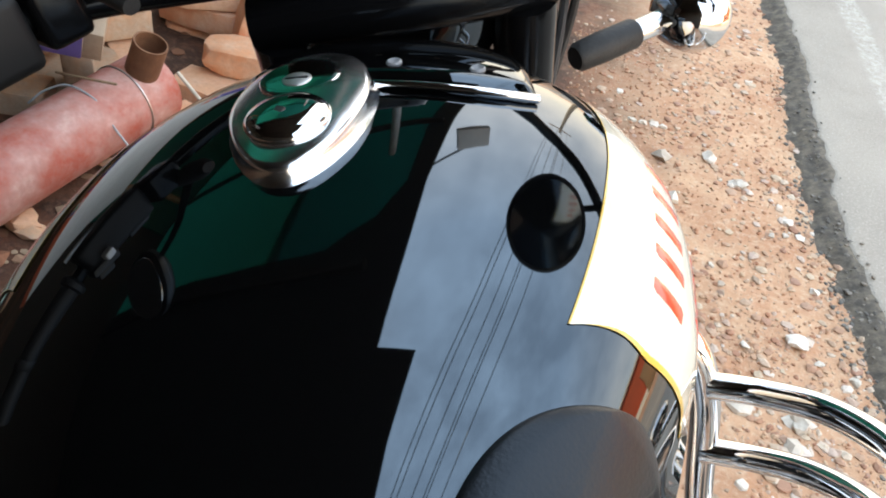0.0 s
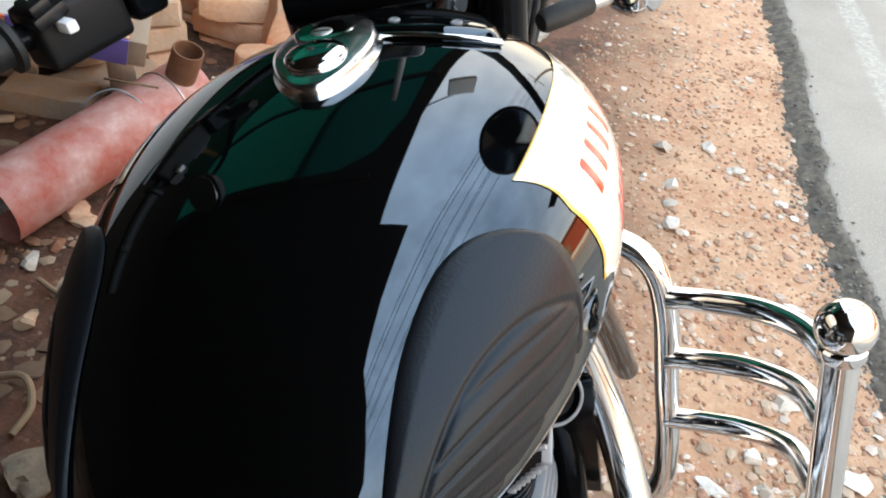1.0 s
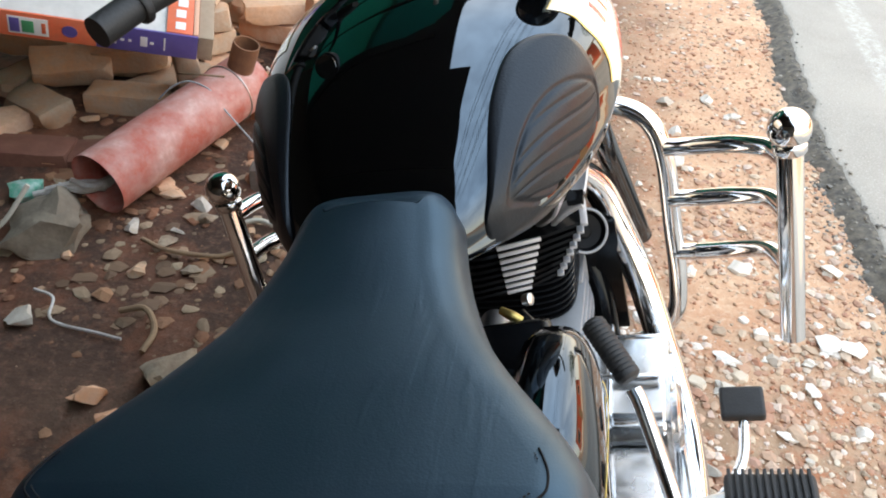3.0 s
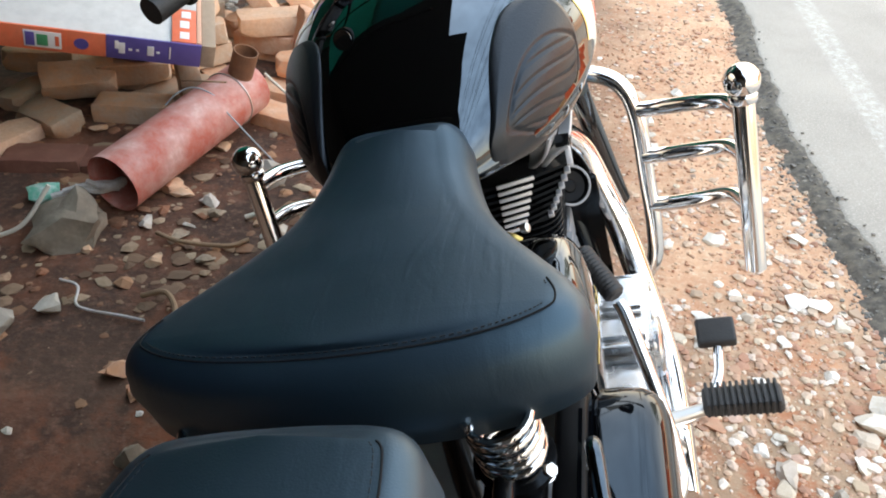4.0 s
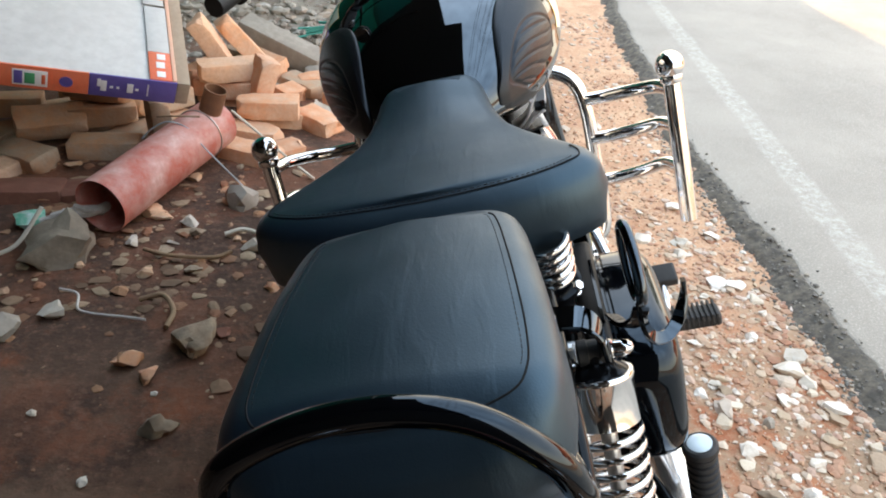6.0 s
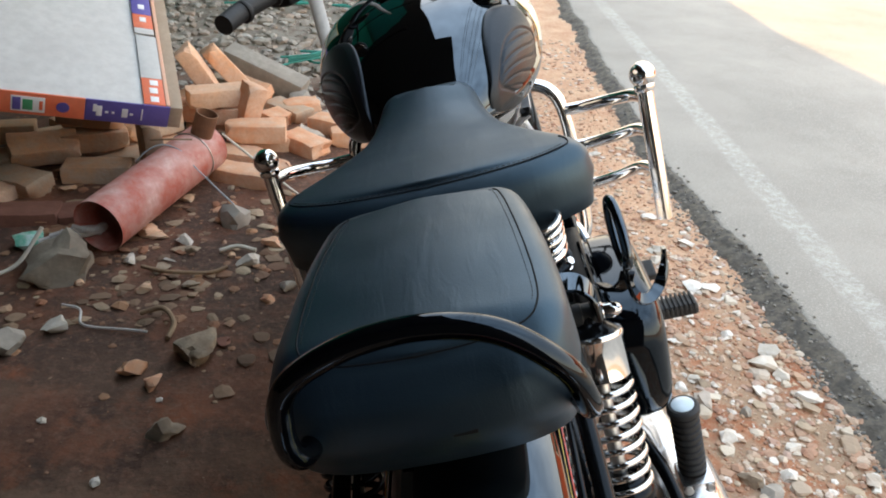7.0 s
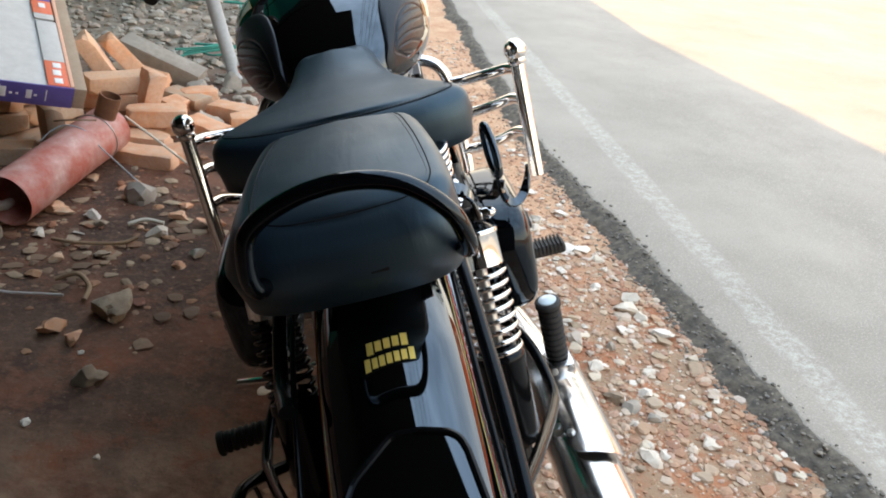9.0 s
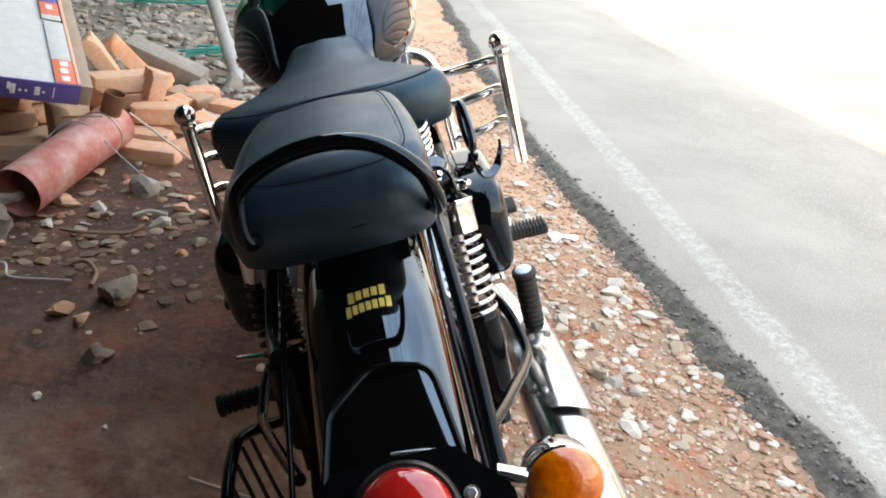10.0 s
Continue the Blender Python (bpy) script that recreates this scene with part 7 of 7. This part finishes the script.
def build_front(bike):
    # forks, headlamp casing, bars, mudguard; the steering is turned to the left
    turn = Matrix.Translation((0, 0.66, 0)) @ Euler((0, 0, radians(20))).to_matrix().to_4x4() @ Matrix.Translation((0, -0.66, 0))

    def tv(vf):
        return [turn @ Vector(v) for v in vf[0]], vf[1]
    for s in (1, -1):
        fork = part("fork_leg", tv(tube([(0.095 * s, 0.685, 0.98), (0.095 * s, 0.80, 0.62)], 0.026, 18, smooth_path=False)), CHASSIS, bike, "front fork leg")
        part("fork_slider", tv(tube([(0.095 * s, 0.80, 0.62), (0.095 * s, 0.905, 0.30)], 0.024, 18, smooth_path=False)), POLISHED, fork)
    part("lower_yoke", tv((lambda b: b)(tube([(-0.11, 0.735, 0.84), (0, 0.725, 0.84), (0.11, 0.735, 0.84)], 0.022, 12))), CHASSIS, bike)
    prof = [(0.02, -0.13), (0.06, -0.125), (0.088, -0.10), (0.100, -0.05), (0.104, 0.0), (0.104, 0.03), (0.098, 0.035)]
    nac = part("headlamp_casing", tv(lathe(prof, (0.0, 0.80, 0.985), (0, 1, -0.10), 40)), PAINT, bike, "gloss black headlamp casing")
    part("headlamp_lens", tv(lathe([(0.096, 0.028), (0.094, 0.045), (0.07, 0.06), (0.03, 0.068), (0.002, 0.07)], (0.0, 0.80, 0.985), (0, 1, -0.10), 40)), REFLECT, nac)
    part("headlamp_rim", tv(lathe([(0.104, 0.028), (0.109, 0.032), (0.109, 0.042), (0.098, 0.046)], (0.0, 0.80, 0.985), (0, 1, -0.10), 40)), CHROME, nac)
    pod = part("instrument_pod", tv(lathe([(0.03, -0.085), (0.055, -0.07), (0.068, -0.03), (0.070, 0.02), (0.066, 0.03)], (-0.035, 0.735, 1.085), (0, -0.45, 1), 36)), CHASSIS, bike, "round black instrument pod")
    part("dial_glass", tv(lathe([(0.062, 0.028), (0.06, 0.032), (0.002, 0.034)], (-0.035, 0.735, 1.085), (0, -0.45, 1), 36)), PLASTIC, pod)
    part("top_yoke", tv((lambda b: b)(tube([(-0.115, 0.69, 0.99), (0, 0.672, 0.995), (0.115, 0.69, 0.99)], 0.024, 14))), CHASSIS, bike)
    part("handlebar", tube([(-0.312, 0.325, 1.040), (-0.270, 0.40, 1.046), (-0.235, 0.47, 1.048), (-0.195, 0.55, 1.045), (-0.10, 0.635, 1.030), (0, 0.67, 1.035), (0.10, 0.70, 1.05), (0.20, 0.74, 1.09), (0.31, 0.72, 1.09), (0.40, 0.66, 1.075), (0.47, 0.60, 1.06)], 0.0115, 14), CHASSIS, bike, "black handlebar turned to the left")
    for pts in ([(-0.318, 0.300, 1.036), (-0.290, 0.365, 1.044), (-0.255, 0.430, 1.048)], [(0.48, 0.585, 1.058), (0.44, 0.63, 1.066), (0.39, 0.667, 1.077)]):
        grip = part("hand_grip", tube(pts, 0.0175, 18), RUBBER, bike, "black rubber hand grip")
        p, q = Vector(pts[0]), Vector(pts[2])
        d = (q - p).normalized()
        part("grip_flange", lathe([(0.018, 0), (0.024, 0.002), (0.024, 0.007), (0.018, 0.01)], q - d * 0.004, d, 20), RUBBER, grip)
        part("grip_flange", lathe([(0.0185, 0), (0.020, 0.002), (0.020, 0.008), (0.0185, 0.01)], p + d * 0.055, d, 20), RUBBER, grip)
    m = Matrix.Translation((-0.228, 0.480, 1.045)) @ Euler((radians(4), 0, radians(-26))).to_matrix().to_4x4()
    sw = part("switch_block", rbox((0.044, 0.078, 0.050), (0, 0, 0), 0.008, None, 3), MATTBLACK, bike, "black handlebar switch block")
    sw.matrix_local = m
    part("switch_panel", rbox((0.040, 0.030, 0.012), (0.010, -0.026, 0.022), 0.003, pose(0, 0, 0, 12, 8, 0)), PLASTIC, sw)
    part("switch_button", rbox((0.024, 0.018, 0.010), (0.016, -0.030, 0.030), 0.003, pose(0, 0, 0, 12, 8, 0)), PLASTIC, sw)
    part("switch_mark", rbox((0.006, 0.004, 0.001), (0.014, -0.031, 0.0355), 0.0003, pose(0, 0, 0, 12, 8, 0)), WHITEPRINT, sw)
    part("switch_cap", rbox((0.030, 0.026, 0.016), (-0.004, 0.020, 0.026), 0.004), PLASTIC, sw)
    part("switch_lever", rbox((0.020, 0.010, 0.010), (0.032, -0.020, 0.010), 0.003), WHITEPRINT, sw, "small white switch")
    part("lever_clamp", rbox((0.05, 0.035, 0.045), (-0.005, 0.062, 0.002), 0.008, None, 3), CHASSIS, sw)
    part("cable_boot", tube([(-0.02, 0.07, 0.02), (0.03, 0.085, 0.016), (0.07, 0.080, 0.004)], [0.010, 0.014, 0.006], 12), RUBBER, sw)
    part("clutch_lever", tube([(-0.215, 0.545, 1.04), (-0.25, 0.545, 1.035), (-0.29, 0.51, 1.03), (-0.31, 0.48, 1.025)], 0.007, 10, ry=0.004), STEEL, bike, "alloy clutch lever")
    # mirrors
    for a, b, c in (((0.33, 0.705, 1.085), (0.31, 0.70, 1.13), (0.268, 0.668, 1.155)), ((-0.20, 0.57, 1.09), (-0.28, 0.58, 1.20), (-0.36, 0.56, 1.27))):
        mir = part("mirror_stem", tube([a, b, c], 0.006, 10), CHASSIS, bike, "black mirror stem")
        part("mirror_head", lathe([(0.02, -0.026), (0.060, -0.018), (0.080, 0.0), (0.082, 0.010), (0.077, 0.014)], Vector(c) + Vector((0, -0.015, 0.025)), (-0.4, -0.8, -0.6), 36), PLASTIC, mir, "round black mirror head")
        part("mirror_glass", lathe([(0.074, 0.013), (0.073, 0.0155)], Vector(c) + Vector((0, -0.015, 0.025)), (-0.4, -0.8, -0.6), 36), CHROME, mir)
    # front indicators
    for s in (1, -1):
        a = Vector((0.105 * s, 0.666, 0.941)) if s > 0 else Vector((-0.11, 0.655, 0.80))
        d = Vector((s * 0.72, 0.68 * s, 0.04)).normalized()
        ind = part("front_indicator", lathe([(0.009, -0.012), (0.0115, -0.008), (0.0125, 0.015), (0.0122, 0.045), (0.011, 0.048)], a + d * 0.035, d, 20), RUBBER, bike, "black rubber indicator mount")
        part("indicator_stem", lathe([(0.0095, 0.045), (0.010, 0.085)], a + d * 0.035, d, 16), CHROME, ind, "chrome indicator stem")
        f = (turn.to_3x3() @ Vector((0, 1, 0.0))).normalized()
        c = a + d * 0.140
        part("indicator_bowl", lathe([(0.004, -0.042), (0.018, -0.038), (0.027, -0.025), (0.031, -0.007), (0.032, 0.0)], c, f, 32), CHROME, ind, "chrome indicator bowl")
        part("amber_lens", lathe([(0.030, 0.0), (0.029, 0.010), (0.021, 0.017), (0.002, 0.019)], c, f, 32), AMBER, ind)
    for pts in ([(0.02, 0.68, 1.03), (0.05, 0.80, 1.02), (0.09, 0.83, 0.93), (0.06, 0.76, 0.80)], [(-0.03, 0.66, 1.02), (0.03, 0.82, 1.04), (0.10, 0.86, 0.97), (0.07, 0.74, 0.80), (0.02, 0.62, 0.76)],
                [(0.06, 0.72, 1.04), (0.10, 0.80, 1.02), (0.11, 0.84, 0.93), (0.05, 0.78, 0.76)], [(-0.10, 0.64, 1.04), (-0.04, 0.78, 1.04), (0.02, 0.80, 0.95), (0.03, 0.70, 0.80)]):
        part("control_cable", tube(pts, 0.0045, 8, per=10), RUBBER, bike, "black control cable")
    build_wheel(bike, "front_wheel", 0.925, 0.315, 0.315, 0.09, "spoked front wheel with a black tyre", turn)
    arc = [(0, 0.925 + 0.345 * math.cos(radians(a)), 0.315 + 0.345 * math.sin(radians(a))) for a in range(10, 200, 10)]
    loops = []
    for x, y, z in arc:
        o = Vector((0, y - 0.925, z - 0.315)).normalized()
        p = Vector((0, y, z))
        loops.append([turn @ (p + Vector((dx, 0, 0)) + o * h) for dx, h in ((-0.062, -0.05), (-0.062, -0.02), (-0.045, -0.004), (0, 0.0), (0.045, -0.004), (0.062, -0.02), (0.062, -0.05), (0.058, -0.05), (0.04, -0.008), (0, -0.005), (-0.04, -0.008), (-0.058, -0.05))])
    part("front_mudguard", rings(loops), PAINT, bike, "gloss black front mudguard")


def build_motorcycle():
    bike = thing("motorcycle", None, "black classic motorcycle with chrome leg guard on its side stand", "motorcycle", m=pose(BIKE_X, 0, 0, 0, -LEAN, 0))
    build_tank(bike)
    build_seats(bike)
    build_engine(bike)
    build_guard(bike)
    build_rear(bike)
    build_wheel(bike, "rear_wheel", -0.45, 0.315, 0.315, 0.11, "spoked rear wheel with a black tyre")
    build_front(bike)


build_ground()
build_road()
build_surroundings()
build_motorcycle()
build_pipe()
build_carton()
build_bricks()
build_left_clutter()
build_verge_stones()
build_gravel()
